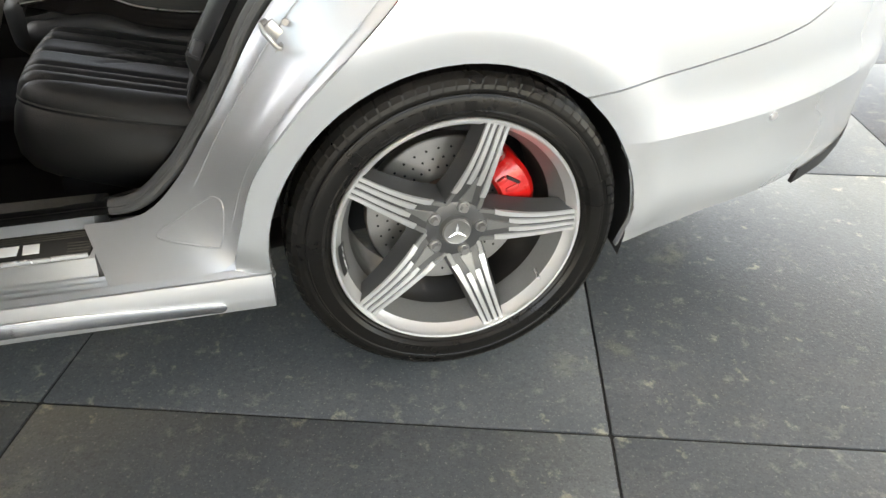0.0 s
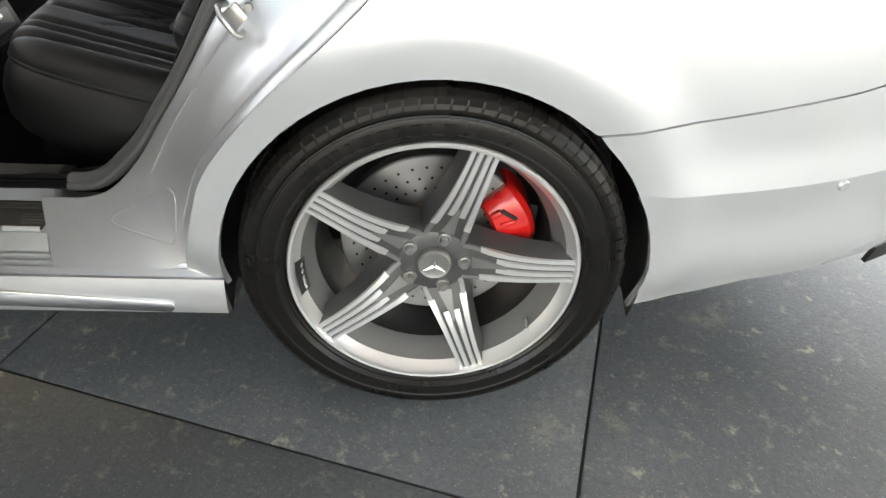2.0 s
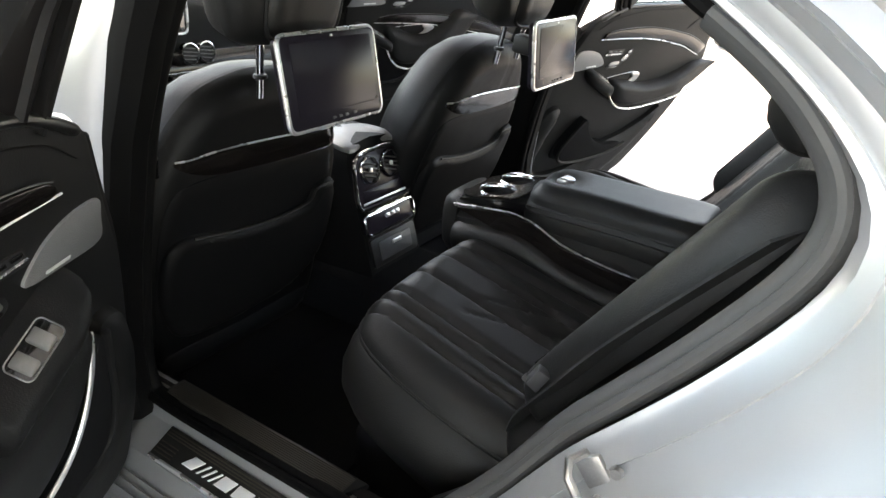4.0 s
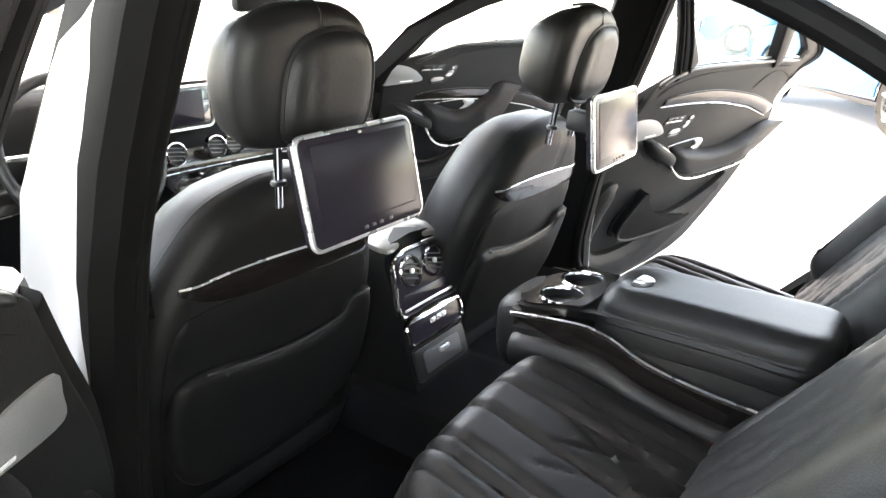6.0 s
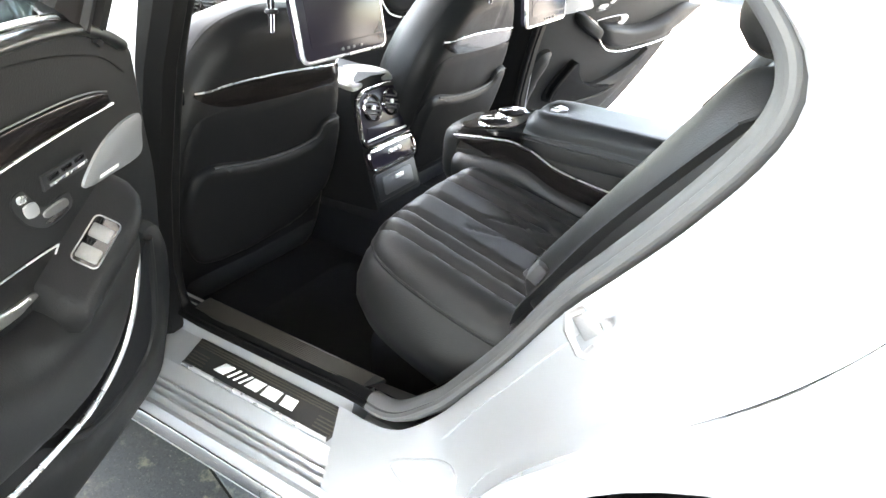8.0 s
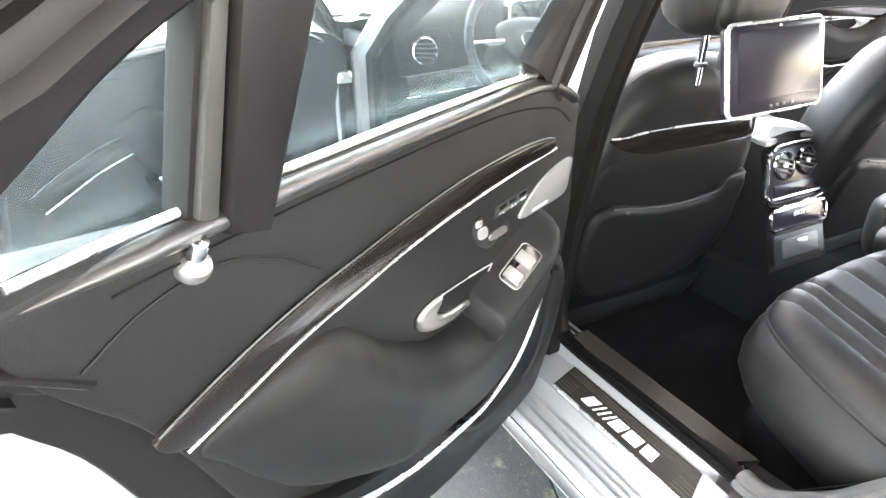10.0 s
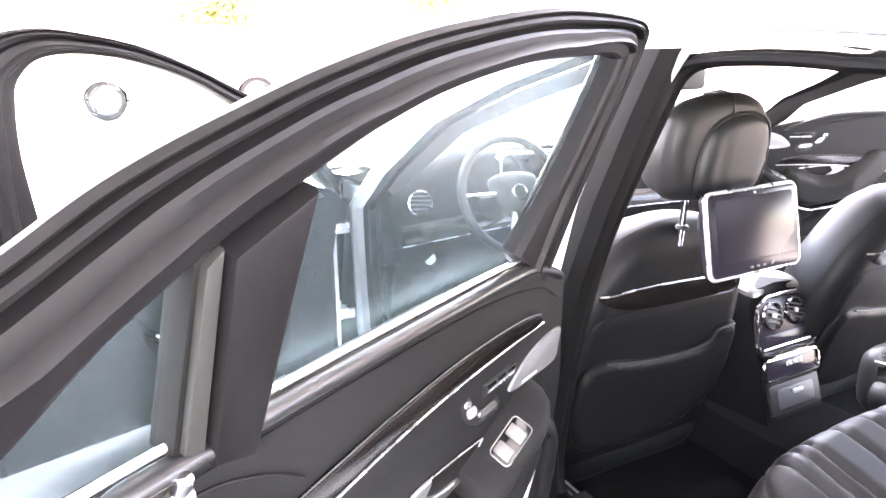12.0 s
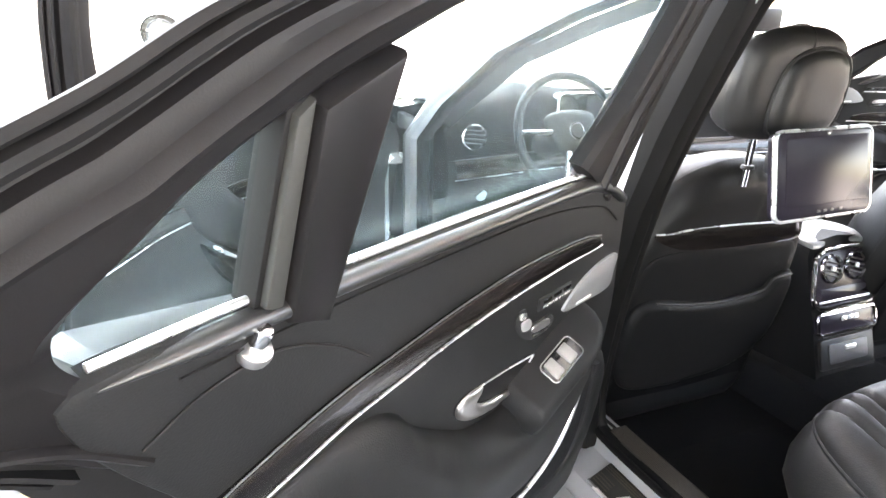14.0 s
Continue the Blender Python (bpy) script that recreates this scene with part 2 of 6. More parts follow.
def smooth_line(pts, n=8, closed=False):
    """Catmull-Rom through the points."""
    p = [V(q) if len(q) == 3 else V((q[0], q[1], 0)) for q in pts]
    out = []
    k = len(p)
    for i in range(k if closed else k - 1):
        a, b = p[i], p[(i + 1) % k]
        z = p[i - 1] if closed or i > 0 else a + (a - b)
        d = p[(i + 2) % k] if closed or i + 2 < k else b + (b - a)
        for j in range(n):
            t = j / n
            out.append(0.5 * (2 * a + (b - z) * t + (2 * z - 5 * a + 4 * b - d) * t * t + (3 * a - z - 3 * b + d) * t ** 3))
    if not closed:
        out.append(p[-1])
    return out


def smooth2(pts, n=6, closed=True):
    return [(q.x, q.y) for q in smooth_line(pts, n, closed)]


def tube(pts, r, n=8, closed=False, bm=None, flat=1.0):
    """A round or flattened bar along a line."""
    bm = bm or bmesh.new()
    p = [V(q) for q in pts]
    k = len(p)
    rings = []
    up = V((0.123, 0.31, 0.95)).normalized()
    for i in range(k):
        a = p[(i - 1) % k] if closed or i else p[0]
        b = p[(i + 1) % k] if closed or i < k - 1 else p[-1]
        t = (b - a).normalized()
        s = t.cross(up)
        s = s.normalized() if s.length > 1e-4 else V((1, 0, 0))
        up = s.cross(t).normalized()
        ri = r[i] if isinstance(r, (list, tuple)) else r
        rings.append([bm.verts.new(p[i] + s * math.cos(2 * math.pi * j / n) * ri + up * math.sin(2 * math.pi * j / n) * ri * flat) for j in range(n)])
    for i in range(k if closed else k - 1):
        a, b = rings[i], rings[(i + 1) % k]
        for j in range(n):
            bm.faces.new((a[j], a[(j + 1) % n], b[(j + 1) % n], b[j]))
    if not closed:
        bm.faces.new(rings[0][::-1])
        bm.faces.new(rings[-1])
    return bm


def loft(rows, closed_u=False, closed_v=False, bm=None, caps=False):
    bm = bm or bmesh.new()
    g = [[bm.verts.new(q) for q in row] for row in rows]
    m, n = len(g), len(g[0])
    for i in range(m if closed_v else m - 1):
        for j in range(n if closed_u else n - 1):
            a, b, c, d = g[i][j], g[i][(j + 1) % n], g[(i + 1) % m][(j + 1) % n], g[(i + 1) % m][j]
            bm.faces.new((a, b, c, d))
    if caps:
        bm.faces.new(g[0][::-1])
        bm.faces.new(g[-1])
    return bm


def lathe(profile, at=(0, 0, 0), n=48, bm=None, a0=0.0, a1=360.0):
    """Profile of (radius, depth along +y) turned about the y axis at a point."""
    full = a1 - a0 >= 359.9
    rows = []
    for i in range(n if full else n + 1):
        a = radians(a0 + (a1 - a0) * i / n)
        rows.append([V(at) + V((r * math.cos(a), h, r * math.sin(a))) for r, h in profile])
    return loft(rows, closed_v=full, bm=bm)


def area2(p):
    return 0.5 * sum(p[i][0] * p[(i + 1) % len(p)][1] - p[(i + 1) % len(p)][0] * p[i][1] for i in range(len(p)))


def inset2(p, d):
    """The closed outline moved inwards by d."""
    if area2(p) < 0:
        p = p[::-1]
    out = []
    k = len(p)
    for i in range(k):
        a, b, c = V(p[i - 1]), V(p[i]), V(p[(i + 1) % k])
        e, f = (b - a), (c - b)
        e = e.normalized() if e.length > 1e-9 else V((1, 0))
        f = f.normalized() if f.length > 1e-9 else V((1, 0))
        n1, n2 = V((-e.y, e.x)), V((-f.y, f.x))
        nn = n1 + n2
        nn = nn / max(0.5, nn.dot(nn) / 2) if nn.length > 1e-6 else n1
        q = b + nn * d
        out.append((q.x, q.y))
    return out


def plate(p, F, h0, h1, r=0.002, bm=None):
    """A flat piece of outline p from height h0 to h1, its upper rim rounded by r."""
    bm = bm or bmesh.new()
    if area2(p) < 0:
        p = p[::-1]
    s = 1 if h1 > h0 else -1
    rows = [[F(a, b, h0) for a, b in p], [F(a, b, h1 - s * r) for a, b in p]]
    if r:
        rows.append([F(a, b, h1 - s * 0.3 * r) for a, b in inset2(p, 0.3 * r)])
        rows.append([F(a, b, h1) for a, b in inset2(p, r)])
    loft(rows, closed_u=True, bm=bm, caps=True)
    return bm


def rr(cx, cy, w, h, r, n=4, rot=0.0):
    out = []
    for sx, sy, a0 in ((1, 1, 0), (-1, 1, 90), (-1, -1, 180), (1, -1, 270)):
        for j in range(n + 1):
            a = radians(a0 + 90 * j / n)
            x, y = sx * (w / 2 - r) + r * math.cos(a), sy * (h / 2 - r) + r * math.sin(a)
            out.append((cx + x * math.cos(rot) - y * math.sin(rot), cy + x * math.sin(rot) + y * math.cos(rot)))
    return out


def resample(p, step):
    out = []
    for i in range(len(p)):
        a, b = p[i], p[(i + 1) % len(p)]
        k = max(1, int(math.hypot(b[0] - a[0], b[1] - a[1]) / step))
        out += [(a[0] + (b[0] - a[0]) * j / k, a[1] + (b[1] - a[1]) * j / k) for j in range(k)]
    return out


def inside(q, p):
    x, y = q
    c = False
    for i in range(len(p)):
        (x1, y1), (x2, y2) = p[i - 1], p[i]
        if (y1 > y) != (y2 > y) and x < (x2 - x1) * (y - y1) / (y2 - y1) + x1:
            c = not c
    return c


def near(q, p):
    """Distance from q to the closed outline p."""
    a = np.array(p)
    b = np.roll(a, -1, 0)
    d = b - a
    t = np.clip(((q - a) * d).sum(1) / np.maximum((d * d).sum(1), 1e-12), 0, 1)
    return float(np.sqrt((((a + d * t[:, None]) - q) ** 2).sum(1).min()))


def tri(outline, holes, step):
    """Triangulated field inside an outline, with holes: points and faces."""
    from mathutils.geometry import delaunay_2d_cdt
    loops = [resample(p, step) for p in (outline, *holes)]
    pts, edges = [], []
    for lp in loops:
        k = len(pts)
        pts += lp
        edges += [(k + i, k + (i + 1) % len(lp)) for i in range(len(lp))]
    nb = len(pts)
    x0, x1 = min(p[0] for p in outline), max(p[0] for p in outline)
    y0, y1 = min(p[1] for p in outline), max(p[1] for p in outline)
    row, y = 0, y0 + step * 0.5
    while y < y1:
        x = x0 + step * (0.5 if row % 2 else 1.0)
        while x < x1:
            q = (x, y)
            if inside(q, loops[0]) and not any(inside(q, h) for h in loops[1:]) and min(near(np.array(q), l) for l in loops) > step * 0.45:
                pts.append(q)
            x += step
        y += step * 0.87
        row += 1
    vs, _, fs, _, _, _ = delaunay_2d_cdt([V(p) for p in pts], edges, [], 0, 1e-6)
    keep = []
    for f in fs:
        c = (sum(vs[i].x for i in f) / len(f), sum(vs[i].y for i in f) / len(f))
        if inside(c, loops[0]) and not any(inside(c, h) for h in loops[1:]):
            keep.append(f)
    return [(v.x, v.y) for v in vs], keep, loops


def sheet(outline, F, step=0.04, holes=(), thick=0.0, bm=None):
    """A curved panel F(a, b) over an outline; thick: its depth."""
    bm = bm or bmesh.new()
    vs, fs, _ = tri(outline, list(holes), step)
    g = [bm.verts.new(F(a, b)) for a, b in vs]
    fl = []
    for f in fs:
        try:
            fl.append(bm.faces.new([g[i] for i in f]))
        except ValueError:
            pass
    bmesh.ops.recalc_face_normals(bm, faces=fl)
    if thick:
        bmesh.ops.solidify(bm, geom=fl, thickness=thick)
    return bm


def puff(outline, F, h, edge, step=0.02, base=0.0, bulge=0.0, bm=None, seams=()):
    """An upholstered pad F(a, b, height) over an outline: rounded over `edge` at its rim, fuller in the middle by bulge,
    with stitched grooves along the lines in seams (points, width, depth)."""
    bm = bm or bmesh.new()
    rim = resample(outline, step)
    rim = rim[::-1] if area2(rim) < 0 else rim
    vs, fs, loops = tri(inset2(rim, 0.12 * edge), [], step)
    ra = np.array(rim)
    k = len(rim)
    dmax = max(near(np.array(q), ra) for q in vs)
    lines = [(np.array(pts), wd, dp) for pts, wd, dp in seams]

    def high(a, b):
        d = near(np.array((a, b)), ra)
        t = min(1, d / edge)
        z = h * math.sqrt(max(0, 1 - (1 - t) ** 2)) + bulge * min(1, d / dmax) ** 0.7
        for p, wd, dp in lines:
            s, e = p[:-1], p[1:]
            dd = e - s
            u = np.clip((((a, b) - s) * dd).sum(1) / np.maximum((dd * dd).sum(1), 1e-12), 0, 1)
            q = math.sqrt(((s + dd * u[:, None] - (a, b)) ** 2).sum(1).min())
            z -= dp * math.exp(-((q / wd) ** 2))
        return z
    g = [bm.verts.new(F(a, b, base + high(a, b))) for a, b in vs]
    for f in fs:
        try:
            bm.faces.new([g[i] for i in f])
        except ValueError:
            pass
    # rings down the steep rim
    rings = [g[:len(loops[0])]] if len(loops[0]) == k else []
    if rings:
        rings.append([bm.verts.new(F(a, b, base + high(a, b))) for a, b in inset2(rim, 0.03 * edge)])
    rings.append([bm.verts.new(F(a, b, base)) for a, b in rim])
    rings.append([bm.verts.new(F(a, b, base - 0.004)) for a, b in rim])
    if len(loops[0]) != k:
        rings.insert(0, [bm.verts.new(F(a, b, base + high(a, b))) for a, b in inset2(rim, 0.12 * edge)])
    for r0, r1 in zip(rings, rings[1:]):
        for i in range(k):
            try:
                bm.faces.new((r0[i], r0[(i + 1) % k], r1[(i + 1) % k], r1[i]))
            except ValueError:
                pass
    try:
        bm.faces.new(rings[-1])
    except ValueError:
        pass
    return bm


def F_yz(x, s=1, slope=0.0, z0=0.0):
    """Outline in (y, z) on the plane x, leaning by slope with height; heights go to +x (s=1)."""
    return lambda a, b, h=0.0: V((x + s * h + slope * (b - z0), a, b))


def F_xy(z):
    return lambda a, b, h=0.0: V((a, b, z + h))

# ---------------------------------------------------------------- ground and added shade canopy
ANG = radians(-17.8)
GU, GV = V((math.cos(ANG), math.sin(ANG), 0)), V((-math.sin(ANG), math.cos(ANG), 0))
G0 = V((0.26, -0.307, 0))
TILE_U, TILE_V, GAP = 1.25, 1.25, 0.007


def build_ground():
    xs = (-600, -60, -16.5, -14.0, -11, -8, -5.5, -4, 0, 20, 600)
    bm = loft([[V((x, y, -0.020 + 0.026 * min(11.0, max(0, -5.5 - x)))) for y in (-600, -40, -8, 0, 8, 40, 600)] for x in xs])
    ground = part("ground", bm, SUNPAVE, flat=True)
    tagged(ground, "pale sunlit concrete yard reaching to the horizon", "ground", kind="structure")
    bm = rbox((0, 0, 0), (15.2, 12.2, 0.02), 0)
    bed = part("floor", join(bmesh.new(), bm, Matrix.Translation((1.95, -3.4, -0.0215))), GROUT, flat=True)
    tagged(bed, "dark slate tiled floor with narrow black joints", "floor", kind="structure")
    bm = plate(rr(0, 0, TILE_U - GAP, TILE_V - GAP, 0.004, 1), F_xy(0), -0.009, 0.0, 0.0015)
    first = part("tile", bm, TILE, bed)
    me = first.data
    k = 0
    for i in range(-7, 10):
        for j in range(-8, 4):
            c = G0 + GU * (i - 0.5) * TILE_U + GV * (j - 0.5) * TILE_V
            if not (-5.2 < c.x < 9 and -9 < c.y < 2.2):
                continue
            ob = first if k == 0 else new("tile", me)
            if k:
                ob.parent = bed
            ob.matrix_basis = Matrix.Translation((c.x, c.y, -0.007 + random.uniform(-0.0006, 0.0006))) @ Matrix.Rotation(ANG + random.choice((0, math.pi)), 4, "Z")
            k += 1
    return bed


build_ground()


def build_shade_canopy():
    root = thing("canopy", (4, -3, 0), "unseen white flat roof on slim galvanised posts, added to shade the tiled floor", "canopy", kind="structure")
    # Unseen roof, added to keep the sun off; its edges shape the skylight.
    part("shade_deck", rbox((2.55, -0.5, 3.75), (12.3, 10.52, 0.30), 0.02), ROOFW, root)
    for x, y in ((-3.3, -5.3), (2.2, 2.7), (8.3, 2.7), (8.3, -5.3), (2.2, -5.3)):
        part("post", tube([(x, y, 0), (x, y, 3.6)], 0.07, 16), GALV, root)


build_shade_canopy()

# ---------------------------------------------------------------- the silver saloon: outer body
CY = 0.917  # the car's middle plane
car = thing("silver_saloon_car", (-1.4, CY, 0), "silver saloon car parked on the tiled floor with its doors open", "car")


def skin_y(x, z):
    """How far in the left flank lies at x, z."""
    y = -0.008
    if z > 0.66:
        y += 0.30 * (z - 0.66) ** 2
    if z > 1.02:
        y += 0.55 * (z - 1.02)
    if z < 0.36:
        y += 0.25 * (0.36 - z)
    if x > 0.42:
        y += 0.43 * (x - 0.42) ** 2
    if x > 1.12:
        y += 4.0 * (x - 1.12) ** 2
    if x < -0.30:
        y += 0.10 * min(1, (-0.30 - x) / 0.16) ** 2 * 0.35
    # flare round the wheel
    r = math.hypot(x, z - 0.34)
    if r < 0.52 and z > 0.30:
        y -= 0.012 * max(0, 1 - abs(r - 0.44) / 0.08)
    return y


def flank(a, b, h=0.0):
    return V((a, skin_y(a, b) + h, b))


def mirror(bm):
    """The same on the car's right side."""
    bmesh.ops.transform(bm, matrix=Matrix.Translation((0, 2 * CY, 0)) @ Matrix.Diagonal((1, -1, 1, 1)), verts=bm.verts[:])
    bmesh.ops.reverse_faces(bm, faces=bm.faces[:])
    return bm


DOOREDGE = [(-0.462, 0.285), (-0.455, 0.339), (-0.431, 0.424), (-0.389, 0.535), (-0.294, 0.653), (-0.18, 0.761), (-0.108, 0.833), (-0.053, 0.912), (-0.039, 0.973), (-0.05, 1.028), (-0.073, 1.063), (-0.118, 1.105)]
EDGE = [(q.x, q.y) for q in smooth_line(DOOREDGE, 5)]
ARCH_R, ARCH_X, ARCH_Z = 0.395, 0.004, 0.319
ARCH = [(ARCH_X + ARCH_R * math.cos(radians(a)), ARCH_Z + ARCH_R * math.sin(radians(a))) for a in range(186, -13, -6)]
SEAM = [(0.25, 0.63), (0.376, 0.654), (0.536, 0.684), (0.676, 0.708), (0.753, 0.726), (0.814, 0.753), (0.87, 0.80), (0.91, 0.88)]


def quarter(side):
    arch_up = [p for p in ARCH if p[0] < 0.25 or p[1] > 0.63]
    out = EDGE + [(-0.04, 1.12), (0.15, 1.075), (0.35, 1.035), (0.6, 1.005), (0.90, 0.975)] + SEAM[::-1] + [p for p in arch_up[::-1] if p[1] > 0.633 or p[0] < 0] + [(-0.391, 0.285)]
    bm = sheet(out, flank, 0.03)
    fl = bm.faces[:]
    bmesh.ops.solidify(bm, geom=fl, thickness=0.012)
    return part("quarter_panel", bm if side < 0 else mirror(bm), SILVER, car)


def bumper(side):
    low = [(0.905, 0.872), (0.866, 0.796), (0.812, 0.749), (0.753, 0.722), (0.676, 0.704), (0.536, 0.680), (0.376, 0.650), (0.256, 0.626)]
    arch_low = [p for p in ARCH if p[0] > 0.256 and p[1] < 0.626]
    ridge = [(a, 0.522 + 0.075 * (a - 0.37)) for a in (0.343, 0.40, 0.46, 0.52, 0.60, 0.70, 0.80, 0.90, 1.00, 1.10, 1.18, 1.25)]
    upper = low + [p for p in arch_low if p[1] > 0.53] + ridge + [(1.25, 0.66), (1.22, 0.78), (1.12, 0.87)]
    lower = ridge[:1] + [p for p in arch_low if p[1] < 0.51] + [(0.399, 0.243), (0.443, 0.253), (0.613, 0.303), (0.804, 0.314), (0.983, 0.332), (1.08, 0.345), (1.20, 0.40), (1.25, 0.52)] + ridge[:0:-1]

    def F(a, b):
        p = flank(a, b)
        # crease along the bumper with a tucked flank below it
        c = 0.522 + 0.075 * (a - 0.37)
        k = min(1, max(0, a - 0.36) / 0.12)
        p.y -= 0.010 * k * max(0, 1 - abs(b - c) / 0.07)
        if b < c:
            p.y += 0.06 * (c - b) * k
        return p
    bm = bmesh.new()
    for out in (upper, lower):
        half = sheet(out, F, 0.03)
        bmesh.ops.solidify(half, geom=half.faces[:], thickness=0.012)
        join(bm, half)
    ob = part("rear_bumper_side", bm if side < 0 else mirror(bm), SILVER, car)
    return ob


for sd in (-1, 1):
    quarter(sd)
    bump_side = bumper(sd)
    if sd < 0:
        s = V((0.718, skin_y(0.718, 0.533) - 0.009, 0.533))
        nrm = V((0.27, -0.95, -0.10)).normalized()
        bm = lathe([(0.0, -0.004), (0.0085, -0.004), (0.0105, -0.002), (0.0105, 0.004)], n=20)
        part("parking_sensor", join(bmesh.new(), bm, Matrix.Translation(s) @ V((0, -1, 0)).rotation_difference(nrm).to_matrix().to_4x4()), SILVER_SHADE, bump_side, "round parking sensor")

    bm = sheet([(0.93, 0.325), (1.08, 0.345), (1.215, 0.41), (1.205, 0.345), (1.08, 0.285), (0.93, 0.28)], lambda a, b: flank(a, b) + V((0, 0.010, 0)), 0.03, thick=0.01)
    part("valance", bm if sd < 0 else mirror(bm), PLASTIC, bump_side, "black plastic lower valance")

# rear end, boot lid, roof, bonnet and front
YL = lambda x, z: skin_y(x, z)


def across(rows, n=13, crown=0.03):
    """Panel spanning the car: rows of (x, z, y at the left); crowned towards the middle."""
    out = []
    for x, z, y in rows:
        out.append([V((x, y + (2 * CY - 2 * y) * j / n, z + crown * (1 - (2 * j / n - 1) ** 2))) for j in range(n + 1)])
    return loft(out)


def wide(name, rows, material, crown=0.03, thick=0.012, label=""):
    bm = across(rows, crown=crown)
    bmesh.ops.solidify(bm, geom=bm.faces[:], thickness=thick)
    return part(name, bm, material, car, label)


wide("rear_bumper", [(1.16, 0.90, 0.36), (1.235, 0.78, 0.38), (1.25, 0.62, 0.38), (1.24, 0.45, 0.38), (1.18, 0.30, 0.36)], SILVER, 0.0)
wide("boot_lid", [(0.42, 1.07, 0.20), (0.62, 1.06, 0.22), (0.85, 1.04, 0.24), (1.05, 1.02, 0.28), (1.15, 0.99, 0.32), (1.16, 0.90, 0.34)], SILVER, 0.03)
wide("rear_window", [(-0.15, 1.35, 0.36), (0.15, 1.23, 0.31), (0.42, 1.075, 0.24)], TINTGL, 0.035, 0.005, "tinted rear window")
wide("roof", [(-1.50, 1.335, 0.27), (-1.30, 1.375, 0.255), (-0.95, 1.395, 0.245), (-0.55, 1.385, 0.26), (-0.15, 1.345, 0.34)], SILVER, 0.05)
wide("headlining", [(-1.48, 1.30, 0.33), (-1.27, 1.335, 0.29), (-0.95, 1.345, 0.27), (-0.55, 1.335, 0.28), (-0.18, 1.29, 0.36)], HEADLIN, 0.04)
wide("windscreen", [(-1.51, 1.325, 0.27), (-1.85, 1.17, 0.20), (-2.22, 0.96, 0.13)], WGLASS, 0.04, 0.005)
wide("bonnet", [(-2.24, 0.95, 0.10), (-2.6, 0.93, 0.08), (-3.1, 0.87, 0.10), (-3.5, 0.79, 0.18), (-3.62, 0.66, 0.25)], SILVER, 0.05)
wide("front_bumper", [(-3.62, 0.64, 0.22), (-3.74, 0.5, 0.20), (-3.72, 0.32, 0.22), (-3.62, 0.2, 0.26)], SILVER, 0.0)
wide("underbody", [(-3.6, 0.22, 0.2), (-2.6, 0.20, 0.24), (-0.5, 0.20, 0.24), (0.95, 0.26, 0.4)], PLASTIC, 0.0)
FX = -3.16  # front axle
part("firewall", join(rbox((-2.42, CY, 0.60), (0.04, 1.66, 0.70), 0.01), rbox((-2.29, CY, 0.32), (0.30, 1.5, 0.04), 0.01, 2, (0, 28, 0))), CARPET, car)
for sd in (-1, 1):
    bm = rbox((-2.27, 0.155, 0.58), (0.27, 0.03, 0.66), 0.01)
    part("kick_panel", bm if sd < 0 else mirror(bm), PLASTIC, car)
for sd in (-1, 1):
    arch = [(FX + ARCH_R * math.cos(radians(a)), ARCH_Z + ARCH_R * math.sin(radians(a))) for a in range(0, 187, 6)]
    out = [(-2.14, 0.27), (-2.12, 0.6), (-2.12, 0.93), (-2.3, 0.93), (-2.8, 0.90), (-3.3, 0.83), (-3.55, 0.74), (-3.66, 0.6), (-3.62, 0.34)] + arch[::-1] + [(FX + 0.40, 0.25), (-2.16, 0.25)]
    bm = sheet(out, lambda a, b: V((a, 0.0 + 0.3 * max(0, b - 0.7) ** 2 + (0.9 * (-3.3 - a) ** 2 if a < -3.3 else 0), b)), 0.05)
    bmesh.ops.solidify(bm, geom=bm.faces[:], thickness=0.012)
    part("front_wing", bm if sd < 0 else mirror(bm), SILVER, car)

